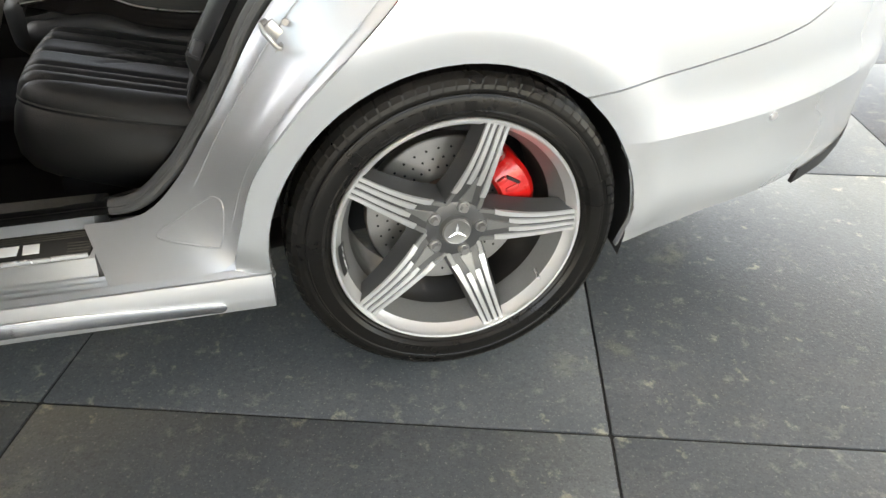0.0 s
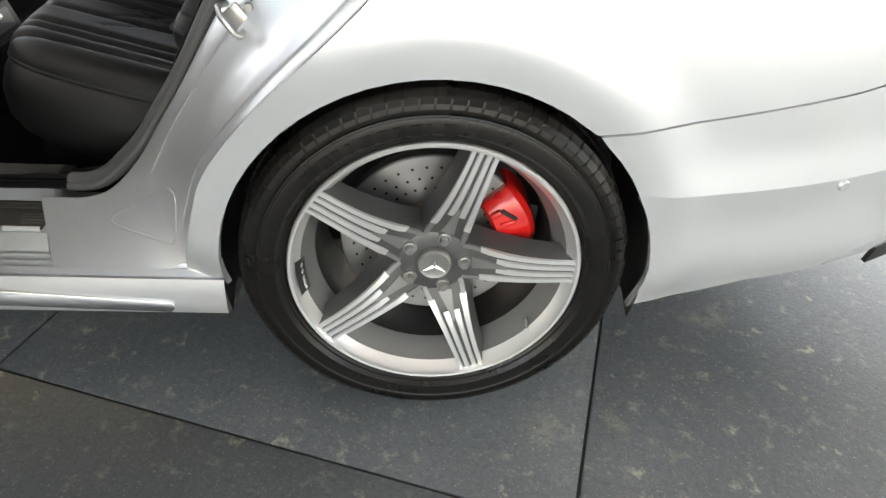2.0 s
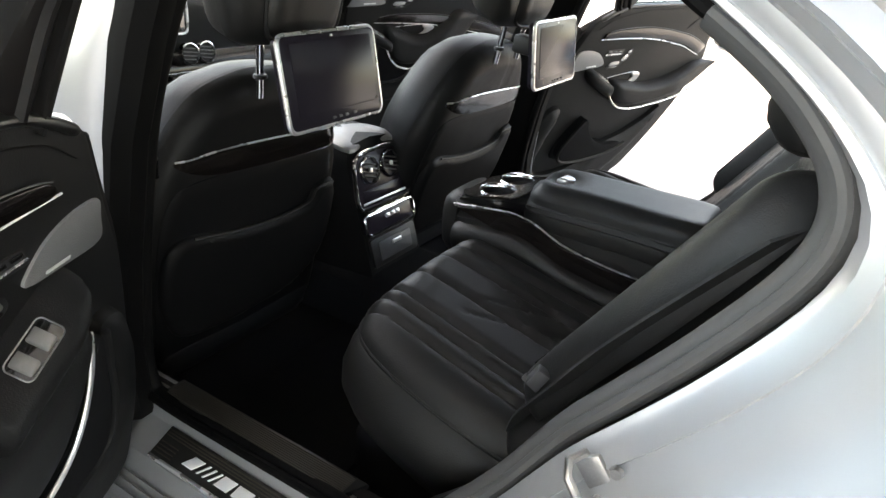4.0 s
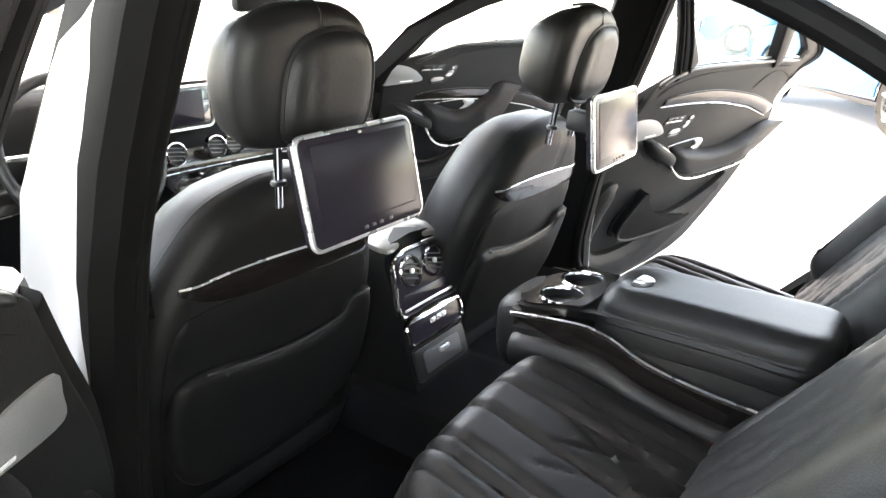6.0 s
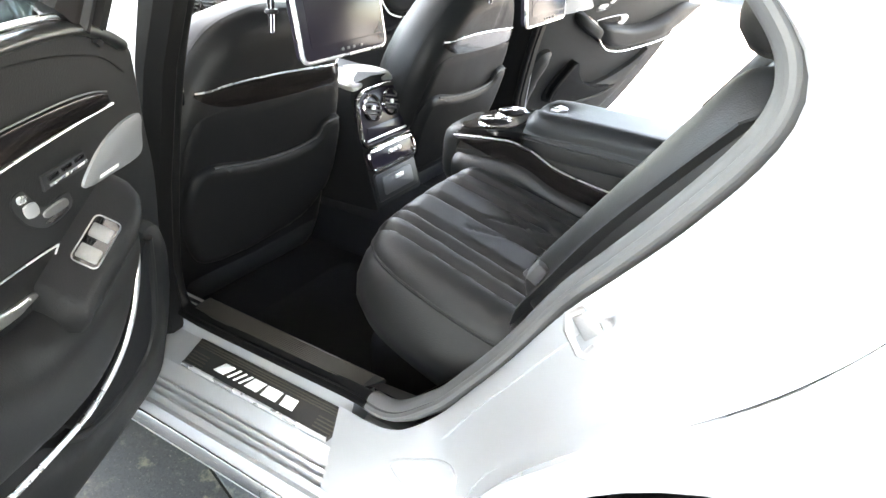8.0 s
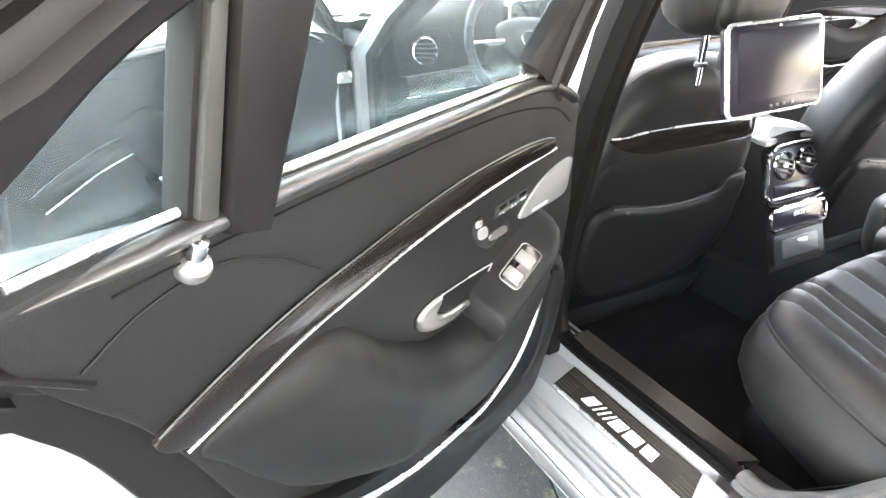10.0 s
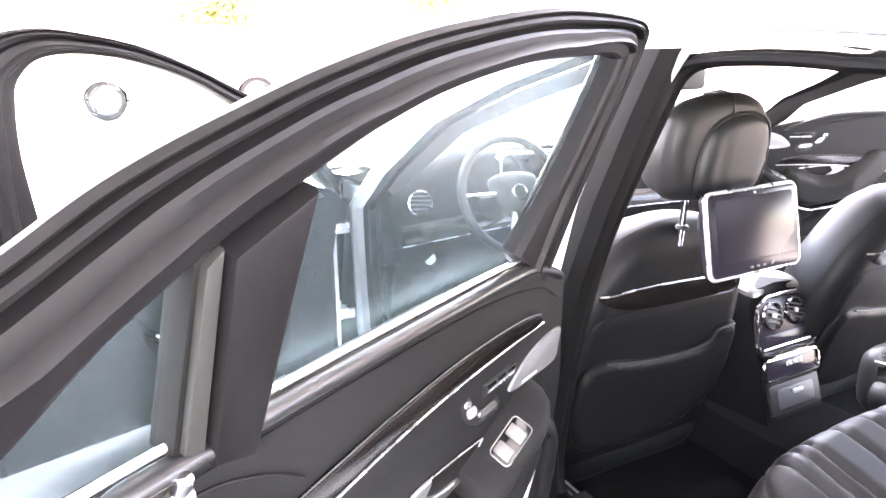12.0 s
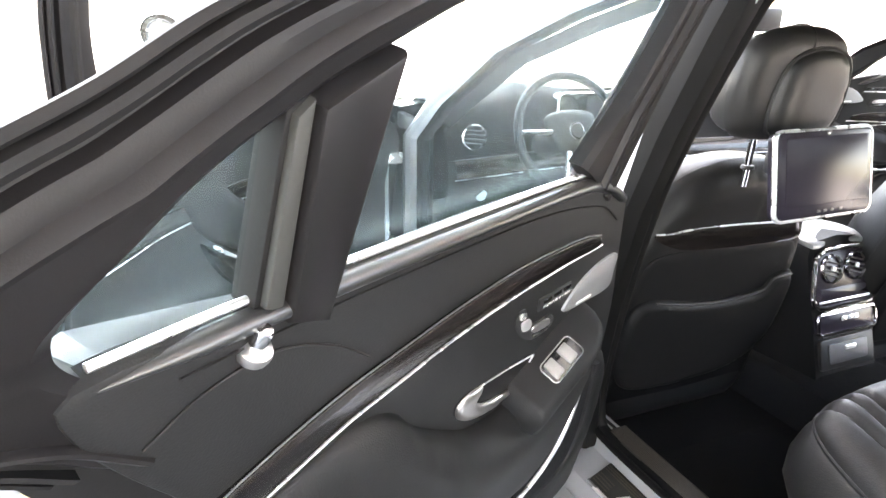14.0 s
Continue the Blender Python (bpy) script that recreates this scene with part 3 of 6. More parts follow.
# sills: one section swept along the flank, plates and ribs on it
SILL = [(0.20, 0.415), (0.165, 0.415), (0.152, 0.405), (0.14, 0.376), (0.09, 0.352), (0.082, 0.346), (0.072, 0.320), (0.066, 0.307), (0.060, 0.314), (0.053, 0.300), (0.047, 0.309), (0.039, 0.296), (0.033, 0.305), (0.024, 0.294), (0.014, 0.296), (0.010, 0.28), (0.008, 0.262), (0.007, 0.245), (0.006, 0.228), (0.010, 0.218), (0.04, 0.205), (0.15, 0.195)]
for sd in (-1, 1):
    rows = []
    for x in (-2.08, -1.9, -1.5, -1.1, -0.9, -0.745, -0.725, -0.71, -0.62, -0.52, -0.462):
        rows.append([V((x, y, z + (-0.05 if x > -0.715 and z > 0.315 else 0))) for y, z in SILL])
    rows.append([V((-0.391 if z < 0.299 else -0.462, y, z - (0.05 if z > 0.315 else 0))) for y, z in SILL])
    bm = loft(rows)
    sill = part("sill", bm if sd < 0 else mirror(bm), SILVER_SHADE, car, sharp=30)
    # bright insert low on the skirt, rounded at its end
    tip = [(-0.488 - 0.014 + 0.014 * math.cos(radians(q)), 0.2365 + 0.0115 * math.sin(radians(q))) for q in range(-90, 91, 18)]
    bm = plate([(-2.0, 0.238), (-0.8, 0.234)] + tip + [(-0.8, 0.268), (-2.0, 0.284)], lambda a, b, h=0.0: V((a, 0.0072 + 0.05 * (b - 0.25) - h, b)), -0.002, 0.004, 0.0012)
    part("skirt_strip", bm if sd < 0 else mirror(bm), CHROME, sill, "satin metal strip on the skirt")

    # entry plate with its lettering, and the ribbed inner kick plate
    def PF(a, b, h=0.0):
        return V((a, b, 0.352 + 0.48 * (b - 0.09) + h))
    ent = plate([(-1.10, 0.085), (-0.735, 0.085), (-0.712, 0.139), (-1.10, 0.139)], PF, 0.001, 0.006, 0.0015)
    entry = part("entry_plate", ent if sd < 0 else mirror(ent), PLATE, sill, "black entry plate with a bright emblem bar")
    bm = plate([(-1.10, 0.083), (-0.737, 0.083), (-0.737, 0.087), (-1.10, 0.087)], PF, 0.0, 0.0075, 0.0008)
    part("edge_trim", bm if sd < 0 else mirror(bm), SATIN, entry)
    # emblem: slanted bars and blocks, plain shapes
    x = -1.026
    for i, (w, sl) in enumerate(((0.026, 0.016), (0.004, 0.016), (0.004, 0.016), (0.004, 0.016), (0.030, 0.010), (0.036, 0.004), (0.030, 0.0))):
        bm = plate([(x, 0.098), (x + w, 0.098), (x + w + sl, 0.117), (x + sl, 0.117)], PF, 0.005, 0.0078, 0.0006)
        part("emblem_bar", bm if sd < 0 else mirror(bm), WHITE, entry)
        x += w + 0.011
    for b, x0, x1 in ((0.123, -1.095, -0.722), (0.1275, -1.095, -0.720), (0.132, -1.095, -0.718), (0.093, -1.095, -1.05), (0.099, -1.095, -1.05), (0.105, -1.095, -1.05), (0.111, -1.095, -1.05), (0.093, -0.775, -0.735), (0.099, -0.775, -0.733), (0.105, -0.775, -0.730), (0.111, -0.775, -0.728)):
        bm = plate([(x0, b), (x1, b), (x1, b + 0.0018), (x0, b + 0.0018)], PF, 0.005, 0.0072, 0.0004)
        part("rib", bm if sd < 0 else mirror(bm), RIBBRONZE, entry)
    kick = plate([(-1.15, 0.158), (-0.722, 0.158), (-0.700, 0.208), (-1.15, 0.208)], F_xy(0.413), 0.0, 0.010, 0.003)
    kk = part("kick_plate", kick if sd < 0 else mirror(kick), PLATE, sill, "black ribbed kick plate")
    for i in range(10):
        y = 0.162 + 0.0042 * i
        bm = plate([(-1.14, y), (-0.722, y), (-0.722, y + 0.0022), (-1.14, y + 0.0022)], F_xy(0.413), 0.008, 0.0125, 0.0006)
        part("rib", bm if sd < 0 else mirror(bm), RIBBRONZE, kk)

# door aperture: jamb, seal and pillars
SEALB = [(-1.13, 0.412, 0.150), (-0.95, 0.412, 0.150), (-0.75, 0.415, 0.150), (-0.64, 0.432, 0.135), (-0.56, 0.505, 0.128), (-0.50, 0.585, 0.122), (-0.445, 0.665, 0.12), (-0.385, 0.765, 0.12), (-0.335, 0.83, 0.12), (-0.278, 0.905, 0.122), (-0.225, 0.985, 0.128), (-0.207, 1.035, 0.132), (-0.213, 1.075, 0.138), (-0.236, 1.108, 0.145), (-0.275, 1.143, 0.152), (-0.34, 1.182, 0.165), (-0.45, 1.238, 0.18), (-0.60, 1.282, 0.19), (-0.75, 1.302, 0.20), (-0.90, 1.303, 0.20), (-0.955, 1.285, 0.19), (-0.985, 1.22, 0.178), (-1.04, 1.07, 0.155), (-1.095, 0.92, 0.148), (-1.15, 0.70, 0.148), (-1.18, 0.52, 0.148), (-1.175, 0.43, 0.15)]
JAMB_O = [(-0.70, 0.312, 0.026), (-0.60, 0.310, 0.024), (-0.52, 0.309, 0.024), (-0.475, 0.316, 0.024)] + [(x, z, skin_y(x, z) + 0.008) for x, z in DOOREDGE[1:]] + [(-0.25, 1.205, 0.125), (-0.42, 1.285, 0.145), (-0.60, 1.325, 0.155), (-0.80, 1.342, 0.165), (-0.98, 1.338, 0.17)]


def along(pts, n=60):
    """Points evenly spaced along a smooth line."""
    p = smooth_line(pts, 8)
    L = [0.0]
    for a, b in zip(p, p[1:]):
        L.append(L[-1] + (b - a).length)
    out = []
    for i in range(n + 1):
        s = L[-1] * i / n
        k = max(j for j in range(len(L)) if L[j] <= s + 1e-9)
        k = min(k, len(p) - 2)
        t = (s - L[k]) / max(1e-9, L[k + 1] - L[k])
        out.append(p[k].lerp(p[k + 1], t))
    return out


for sd in (-1, 1):
    inner = [V((x, y, z)) for x, z, y in SEALB[2:20]]
    outer = [V((x, y, z)) for x, z, y in JAMB_O]
    A, B = along(outer, 70), along(inner, 70)
    # pressed steps along the jamb: share of its width, depth
    STEPS = ((0.0, 0.0), (0.02, 0.004), (0.13, 0.005), (0.145, -0.001), (0.34, 0.000), (0.42, 0.006), (0.58, 0.003), (0.78, 0.002), (0.80, -0.005), (0.93, -0.008), (1.0, 0.0))
    rows = [[] for _ in STEPS]
    for a, b in zip(A, B):
        b = b + (a - b).normalized() * 0.030
        f = max(0.0, min(1.0, (a.z - 0.36) / 0.14))
        for row, (k, deep) in zip(rows, STEPS):
            row.append(a.lerp(b, k) + V((0, deep * f, 0)))
    bm = loft(rows)
    jamb_tree = BVHTree.FromBMesh(bm)
    jamb = part("door_jamb", bm if sd < 0 else mirror(bm), SILVER_SHADE, car, sharp=32)
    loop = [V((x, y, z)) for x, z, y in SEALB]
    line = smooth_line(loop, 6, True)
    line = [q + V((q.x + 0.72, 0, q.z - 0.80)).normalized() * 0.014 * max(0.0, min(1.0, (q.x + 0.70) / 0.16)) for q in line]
    # Seal in two tones: the sheen on its rear run is painted grey.
    for name, run, m, words in (("door_seal", line[90:] + line[:16], TRIMBK, "black rubber door seal"), ("rear_seal_lit", line[15:91], SEAL_LIT, "rear run of the door seal, in a grey that carries its sheen")):
        bm = tube([q + V((0, 0.012, 0)) for q in run], 0.018 if name == "rear_seal_lit" else 0.012, 12)
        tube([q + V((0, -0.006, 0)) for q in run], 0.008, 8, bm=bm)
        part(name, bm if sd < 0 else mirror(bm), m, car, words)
    # raised stamping low in the jamb
    def on_jamb(a, b):
        hit = jamb_tree.ray_cast(V((a, -0.5, b)), V((0, 1, 0)))[0]
        return hit.y if hit else 0.06
    st = smooth2([(-0.598, 0.384), (-0.545, 0.415), (-0.488, 0.458), (-0.470, 0.462), (-0.462, 0.450), (-0.470, 0.395), (-0.479, 0.363), (-0.49, 0.355), (-0.54, 0.362), (-0.592, 0.371)], 5)
    bm = tube([V((a, on_jamb(a, b), b)) for a, b in st], 0.0022, 6, True)
    part("stamping", bm if sd < 0 else mirror(bm), SILVER_SHADE, jamb)
    # striker: bent wire loop on a bolted plate
    c = V((-0.323, on_jamb(-0.323, 0.768) - 0.005, 0.768))
    bm = rbox(c + V((0.008, 0.006, -0.010)), (0.030, 0.008, 0.062), 0.004, 2, (0, -38, 0))
    join(bm, tube([c + V(q) for q in ((-0.012, 0.004, 0.020), (-0.020, -0.020, 0.022), (-0.016, -0.028, 0.010), (0.002, -0.028, -0.016), (0.008, -0.020, -0.022), (0.012, 0.004, -0.020))], 0.0048, 8))
    for q in ((0.022, 0, 0.018), (0.004, 0, -0.034)):
        join(bm, lathe([(0.0, -0.006), (0.006, -0.006), (0.007, 0.0)], c + V(q), 10))
    part("striker", bm if sd < 0 else mirror(bm), STEEL, jamb, "steel door striker loop")
    # B pillar: painted outer band and black trim inside
    rows = []
    for z, x0, x1, y in ((0.36, -1.33, -1.16, 0.060), (0.50, -1.33, -1.163, 0.065), (0.68, -1.30, -1.145, 0.070), (0.86, -1.26, -1.11, 0.078), (1.02, -1.22, -1.065, 0.090), (1.17, -1.14, -1.0, 0.115), (1.31, -1.06, -0.925, 0.150), (1.345, -1.05, -0.91, 0.165)):
        rows.append([V((x0, y + 0.03, z)), V((x0 + 0.02, y, z)), V(((x0 + x1) / 2, y - 0.006, z)), V((x1 - 0.035, y + 0.002, z)), V((x1 - 0.018, y + 0.012, z)), V((x1 - 0.008, y + 0.022, z)), V((x1 - 0.006, y + 0.032, z))])
    bm = loft(rows)
    part("pillar_skin", bm if sd < 0 else mirror(bm), SILVER_SHADE, car)
    rows = []
    for z, x0, x1, y in ((0.38, -1.34, -1.165, 0.150), (0.52, -1.34, -1.17, 0.150), (0.70, -1.31, -1.14, 0.150), (0.92, -1.25, -1.085, 0.152), (1.07, -1.19, -1.03, 0.160), (1.22, -1.10, -0.975, 0.180), (1.32, -1.05, -0.94, 0.200)):
        w = y - 0.055
        rows.append([V((x0, w, z)), V((x1 - 0.030, w - 0.004, z)), V((x1 - 0.012, w, z)), V((x1 + 0.006, w + 0.022, z)), V((x1 + 0.004, w + 0.05, z)), V((x1 - 0.03, w + 0.085, z)), V((x1 - 0.09, w + 0.110, z)), V((x0, w + 0.110, z))])
    bm = loft(rows, caps=True)
    ptrim = part("pillar_trim", bm if sd < 0 else mirror(bm), TRIMBK, car, "black plastic pillar trim")
    bm = rbox((-1.14, 0.190, 0.90), (0.035, 0.016, 0.13), 0.004, 2, (0, 16, -32))
    pv = part("belt_slot", bm if sd < 0 else mirror(bm), BLACKGL, ptrim)
    # A pillar and cant rail
    SEC = ((-2.11, 0.07, 0.25), (-2.12, 0.06, 0.60), (-2.12, 0.06, 0.88), (-2.01, 0.09, 0.995), (-1.78, 0.14, 1.155), (-1.53, 0.19, 1.255), (-1.27, 0.215, 1.325), (-1.05, 0.215, 1.350), (-0.93, 0.205, 1.352))
    rows = [[V((x, y, z)), V((x + 0.020, y + 0.0, z)), V((x + 0.032, y + 0.012, z - 0.004)), V((x + 0.030, y + 0.035, z - 0.008))] for x, y, z in SEC]
    bm = loft([[V((x + 0.030, y + 0.034, z - 0.008)), V((x + 0.046, y + 0.046, z - 0.012)), V((x + 0.040, y + 0.070, z - 0.015)), V((x - 0.02, y + 0.11, z - 0.01))] for x, y, z in SEC])
    bmesh.ops.solidify(bm, geom=bm.faces[:], thickness=0.008)
    part("pillar_seal", bm if sd < 0 else mirror(bm), RUBBER, car, "black rubber door seal on the front pillar")
    # Hinge pillar in a dark material: the shade behind the door put into colour.
    bm = loft([[V((-2.10, 0.075, z)), V((-2.145, 0.05, z)), V((-2.19, 0.02, z)), V((-2.19, -0.0, z))] for z in (0.25, 0.55, 0.90)])
    bmesh.ops.solidify(bm, geom=bm.faces[:], thickness=0.008)
    part("hinge_pillar", bm if sd < 0 else mirror(bm), PLASTIC, car)
    bm = loft(rows)
    bmesh.ops.solidify(bm, geom=bm.faces[:], thickness=0.01)
    part("front_pillar", bm if sd < 0 else mirror(bm), SILVER_SHADE, car)
    rows = [[V((x, y, z)), V((x + 0.03, y + 0.03, z - 0.02)), V((x, y + 0.07, z))] for x, y, z in ((-2.10, 0.16, 0.92), (-1.98, 0.18, 1.0), (-1.76, 0.22, 1.14), (-1.51, 0.26, 1.23), (-1.27, 0.275, 1.295), (-0.95, 0.27, 1.315))]
    bm = loft(rows)
    bmesh.ops.solidify(bm, geom=bm.faces[:], thickness=0.012)
    part("pillar_lining", bm if sd < 0 else mirror(bm), HEADLIN, car)
    # roof rail skin and rear pillar over the aperture
    up = along([V((x, y, z)) for x, z, y in JAMB_O[14:]], 24)
    rows = [up, [q + V((0.012, 0.005, 0.020)) for q in up], [q + V((0.02 + 0.10 * max(0, (q.x + 0.5)) , 0.05 + 0.02 * max(0, q.x + 0.6), 0.042)) for q in up], [V((q.x + 0.03 + 0.38 * max(0, q.x + 0.5), 0.27 + 0.10 * max(0, q.x + 0.5), max(q.z + 0.05, 1.395 - 0.09 * max(0, q.x + 0.9) - 0.35 * max(0, q.x + 0.35)))) for q in up]]
    bm = loft(rows)
    bmesh.ops.solidify(bm, geom=bm.faces[:], thickness=0.008)
    part("roof_rail", bm if sd < 0 else mirror(bm), SILVER, car)
    # rear pillar lining inside
    bm = sheet([(-0.21, 1.10), (-0.33, 1.185), (-0.47, 1.245), (-0.30, 1.325), (0.05, 1.27), (0.12, 1.05), (-0.05, 0.95), (-0.19, 1.0)], lambda a, b: V((a, 0.19 + 0.35 * (b - 1.0), b)), 0.05, thick=0.01)
    part("rear_pillar_lining", bm if sd < 0 else mirror(bm), HEADLIN, car)
    # wheel-house liner
    bm = lathe([(0.398, 0.012), (0.412, 0.10), (0.412, 0.36), (0.20, 0.37)], (ARCH_X, 0.0, ARCH_Z), 30, a0=-14, a1=194)
    part("wheel_liner", bm if sd < 0 else mirror(bm), PLASTIC, car)
    bm = lathe([(0.398, 0.012), (0.412, 0.10), (0.412, 0.36), (0.20, 0.37)], (FX, 0.0, ARCH_Z), 24, a0=-10, a1=190)
    part("wheel_liner", bm if sd < 0 else mirror(bm), PLASTIC, car)


# ---------------------------------------------------------------- wheels
def wheel(cx, spin, side, caliper_at):
    c = V((cx, 0, 0.345))
    w = thing("wheel", (cx, 0.1 if side < 0 else 2 * CY - 0.1, 0.345), "five-spoke machined alloy wheel with a low-profile tyre", "wheel")
    del w["category"]
    w.parent = car
    w.matrix_parent_inverse = Matrix.Translation(-V(car.location))
    fin = (lambda b: b) if side < 0 else mirror

    def sub(name, bm, m, label="", sharp=38):
        ob = part(name, fin(bm), m, None, label, sharp)
        ob.parent = w
        ob.matrix_parent_inverse = Matrix.Translation(-V(w.location))
        return ob
    R, r0 = 0.355, 0.263
    prof = [(r0 - 0.006, 0.012), (r0, -0.006), (r0 + 0.010, -0.017), (r0 + 0.0125, -0.0195), (r0 + 0.0155, -0.0195), (r0 + 0.017, -0.0195), (r0 + 0.024, -0.027), (r0 + 0.044, -0.027), (r0 + 0.0505, -0.0245), (r0 + 0.052, -0.0255), (r0 + 0.0545, -0.0245), (r0 + 0.056, -0.021), (r0 + 0.062, -0.0225), (R - 0.012, -0.016), (R - 0.004, -0.002), (R, 0.026), (R, 0.19), (R - 0.004, 0.215), (R - 0.014, 0.235), (r0 + 0.03, 0.255), (r0 - 0.006, 0.23)]
    bm = lathe(prof, c, 96)
    tyre = sub("tyre", bm, TYRE, "worn black low-profile tyre")
    # circumferential ribs and shoulder blocks
    bm = bmesh.new()
    n = 84
    for i in range(n):
        a = radians(360 * i / n)
        for y0, y1, rr0 in ((0.012, 0.044, R + 0.0012), (0.052, 0.088, R + 0.004), (0.096, 0.134, R + 0.004), (0.142, 0.178, R + 0.004), (0.186, 0.214, R + 0.0012)):
            da = radians(360 / n) * 0.44
            sk = 0.03 if y0 < 0.1 else -0.03
            v = []
            for yy, rad_ in ((y0, rr0 - (0.008 if y0 < 0.02 else 0)), (y1, rr0)):
                for s in (-1, 1):
                    aa = a + s * da + sk * (yy - y0) / 0.04
                    v.append((yy, aa, rad_))
            top = [bm.verts.new(c + V((q[2] * math.cos(q[1]), q[0], q[2] * math.sin(q[1])))) for q in v]
            bot = [bm.verts.new(c + V(((q[2] - 0.008) * math.cos(q[1]), q[0], (q[2] - 0.008) * math.sin(q[1])))) for q in v]
            bm.faces.new((top[0], top[1], top[3], top[2]))
            for x, y in ((0, 1), (1, 3), (3, 2), (2, 0)):
                bm.faces.new((top[x], top[y], bot[y], bot[x]))
    for i in range(n):
        a = radians(360 * i / n)
        rows = []
        for t in (-0.42, 0.42):
            aa = a + radians(360 / n) * t
            rows.append([c + V((q * math.cos(aa + k), y, q * math.sin(aa + k))) for q, y, k in ((R - 0.028, -0.0240, 0.012), (R - 0.020, -0.0220, 0.008), (R - 0.010, -0.0150, 0.003), (R - 0.001, -0.001, 0), (R + 0.002, 0.030, -0.004), (R - 0.006, 0.042, -0.004))])
        loft(rows, bm=bm)
    tr = sub("tread", bm, TYRE, "", 20)
    tagged(tr, kind="stuff")
    # raised marks on the sidewall, plain low blocks
    def mark(a0, a1, ra, rb):
        k = max(2, int((a1 - a0) / 1.2))
        rows = []
        for i in range(k + 1):
            a = radians(a0 + (a1 - a0) * i / k)
            rows.append([c + V((q * math.cos(a), y, q * math.sin(a))) for q, y in ((ra, -0.0245), (ra + 0.0008, -0.0287), ((ra + rb) / 2, -0.0294), (rb - 0.0008, -0.0287), (rb, -0.0245))])
        ob = part("sidewall_mark", fin(loft(rows, caps=True)), TYRE, None)
        ob.parent = tyre
    if side < 0 and cx > -1:
        for i, wd in enumerate((4.4, 3.8, 3.6, 2.4, 1.4, 3.6, 3.8, 3.6, 3.8, 1.4, 4.4)):
            a = 141 - i * 5.1
            mark(a - wd, a, r0 + 0.022, r0 + 0.042)
        for i in range(7):
            mark(238 + i * 3.2, 240 + i * 3.2, r0 + 0.026, r0 + 0.036)
    # rim: lip, barrel, hub
    bm = lathe([(r0 + 0.004, 0.002), (r0 + 0.004, -0.018), (r0 + 0.001, -0.0215), (r0 - 0.0035, -0.0205), (r0 - 0.0055, -0.010), (r0 - 0.018, 0.008)], c, 96)
    sub("rim_lip", bm, ALLOY, "bright machined rim lip")
    bm = lathe([(r0 - 0.013, 0.002), (r0 - 0.022, 0.024), (r0 - 0.036, 0.052), (r0 - 0.0385, 0.058)], c, 96)
    sub("rim_flange", bm, FLANGE, "silver painted rim flange")
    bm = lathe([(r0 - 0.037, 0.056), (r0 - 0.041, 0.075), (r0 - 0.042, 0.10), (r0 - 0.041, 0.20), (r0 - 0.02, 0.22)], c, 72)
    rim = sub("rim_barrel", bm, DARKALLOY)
    bm = lathe([(0.0, 0.012), (0.030, 0.010), (0.0335, 0.013), (0.036, 0.020), (0.062, 0.021), (0.076, 0.028), (0.082, 0.05), (0.07, 0.11), (0.0, 0.11)], c, 48)
    sub("hub", bm, SPOKEGR)
    # centre cap with a plain three-armed star
    bm = lathe([(0.0, 0.008), (0.026, 0.0085), (0.0285, 0.007), (0.031, 0.010), (0.033, 0.014)], c, 40)
    cap = sub("centre_cap", bm, FLANGE, "silver centre cap with a three-armed star")
    bm = bmesh.new()
    for k in range(3):
        a = radians(90 + 120 * k + spin - 3)
        d, e = V((math.cos(a), 0, math.sin(a))), V((-math.sin(a), 0, math.cos(a)))
        p0, p1 = c + V((0, 0.0055, 0)), c + d * 0.0245 + V((0, 0.0065, 0))
        q = [bm.verts.new(p0 + e * 0.0042), bm.verts.new(p0 - e * 0.0042), bm.verts.new(p1), bm.verts.new(p0 + V((0, -0.003, 0))), bm.verts.new(p0 + V((0, 0.004, 0)))]
        bm.faces.new((q[3], q[0], q[2]))
        bm.faces.new((q[3], q[2], q[1]))
        bm.faces.new((q[4], q[2], q[0]))
        bm.faces.new((q[4], q[1], q[2]))
    sub("star", bm, CHROME)
    # five spokes, each a sculpted arm with three bright ribs
    for k in range(5):
        a = radians(spin + 72 * k)
        d, e = V((math.cos(a), 0, math.sin(a))), V((-math.sin(a), 0, math.cos(a)))

        def SF(s, t, h=0.0):
            # s along the spoke, t across; the face dips a little between hub and lip
            f = (s - 0.06) / 0.19
            y = 0.024 - 0.032 * f - 0.010 * math.sin(max(0, min(1, f)) * math.pi)
            return c + d * s + e * t + V((0, y - h, 0))
        ST = [(0.050, 0.043), (0.070, 0.041), (0.085, 0.0385), (0.100, 0.036), (0.115, 0.034), (0.135, 0.0315), (0.16, 0.029), (0.19, 0.0268), (0.22, 0.0252), (0.243, 0.0246), (0.262, 0.0244)]
        rows = []
        for s, wd in ST:
            dp = 0.058 - 0.10 * (s - 0.05)
            rows.append([SF(s, -wd - 0.011, -dp), SF(s, -wd - 0.004, -0.014), SF(s, -wd - 0.001, -0.003), SF(s, -wd, 0.0), SF(s, -wd * 0.5, 0.0), SF(s, 0, 0.0), SF(s, wd * 0.5, 0.0), SF(s, wd, 0.0), SF(s, wd + 0.001, -0.003), SF(s, wd + 0.004, -0.014), SF(s, wd + 0.011, -dp)])
        arm = sub("spoke", loft(rows, caps=True), SPOKEGR, "grey painted spoke with bright machined ribs", 30)
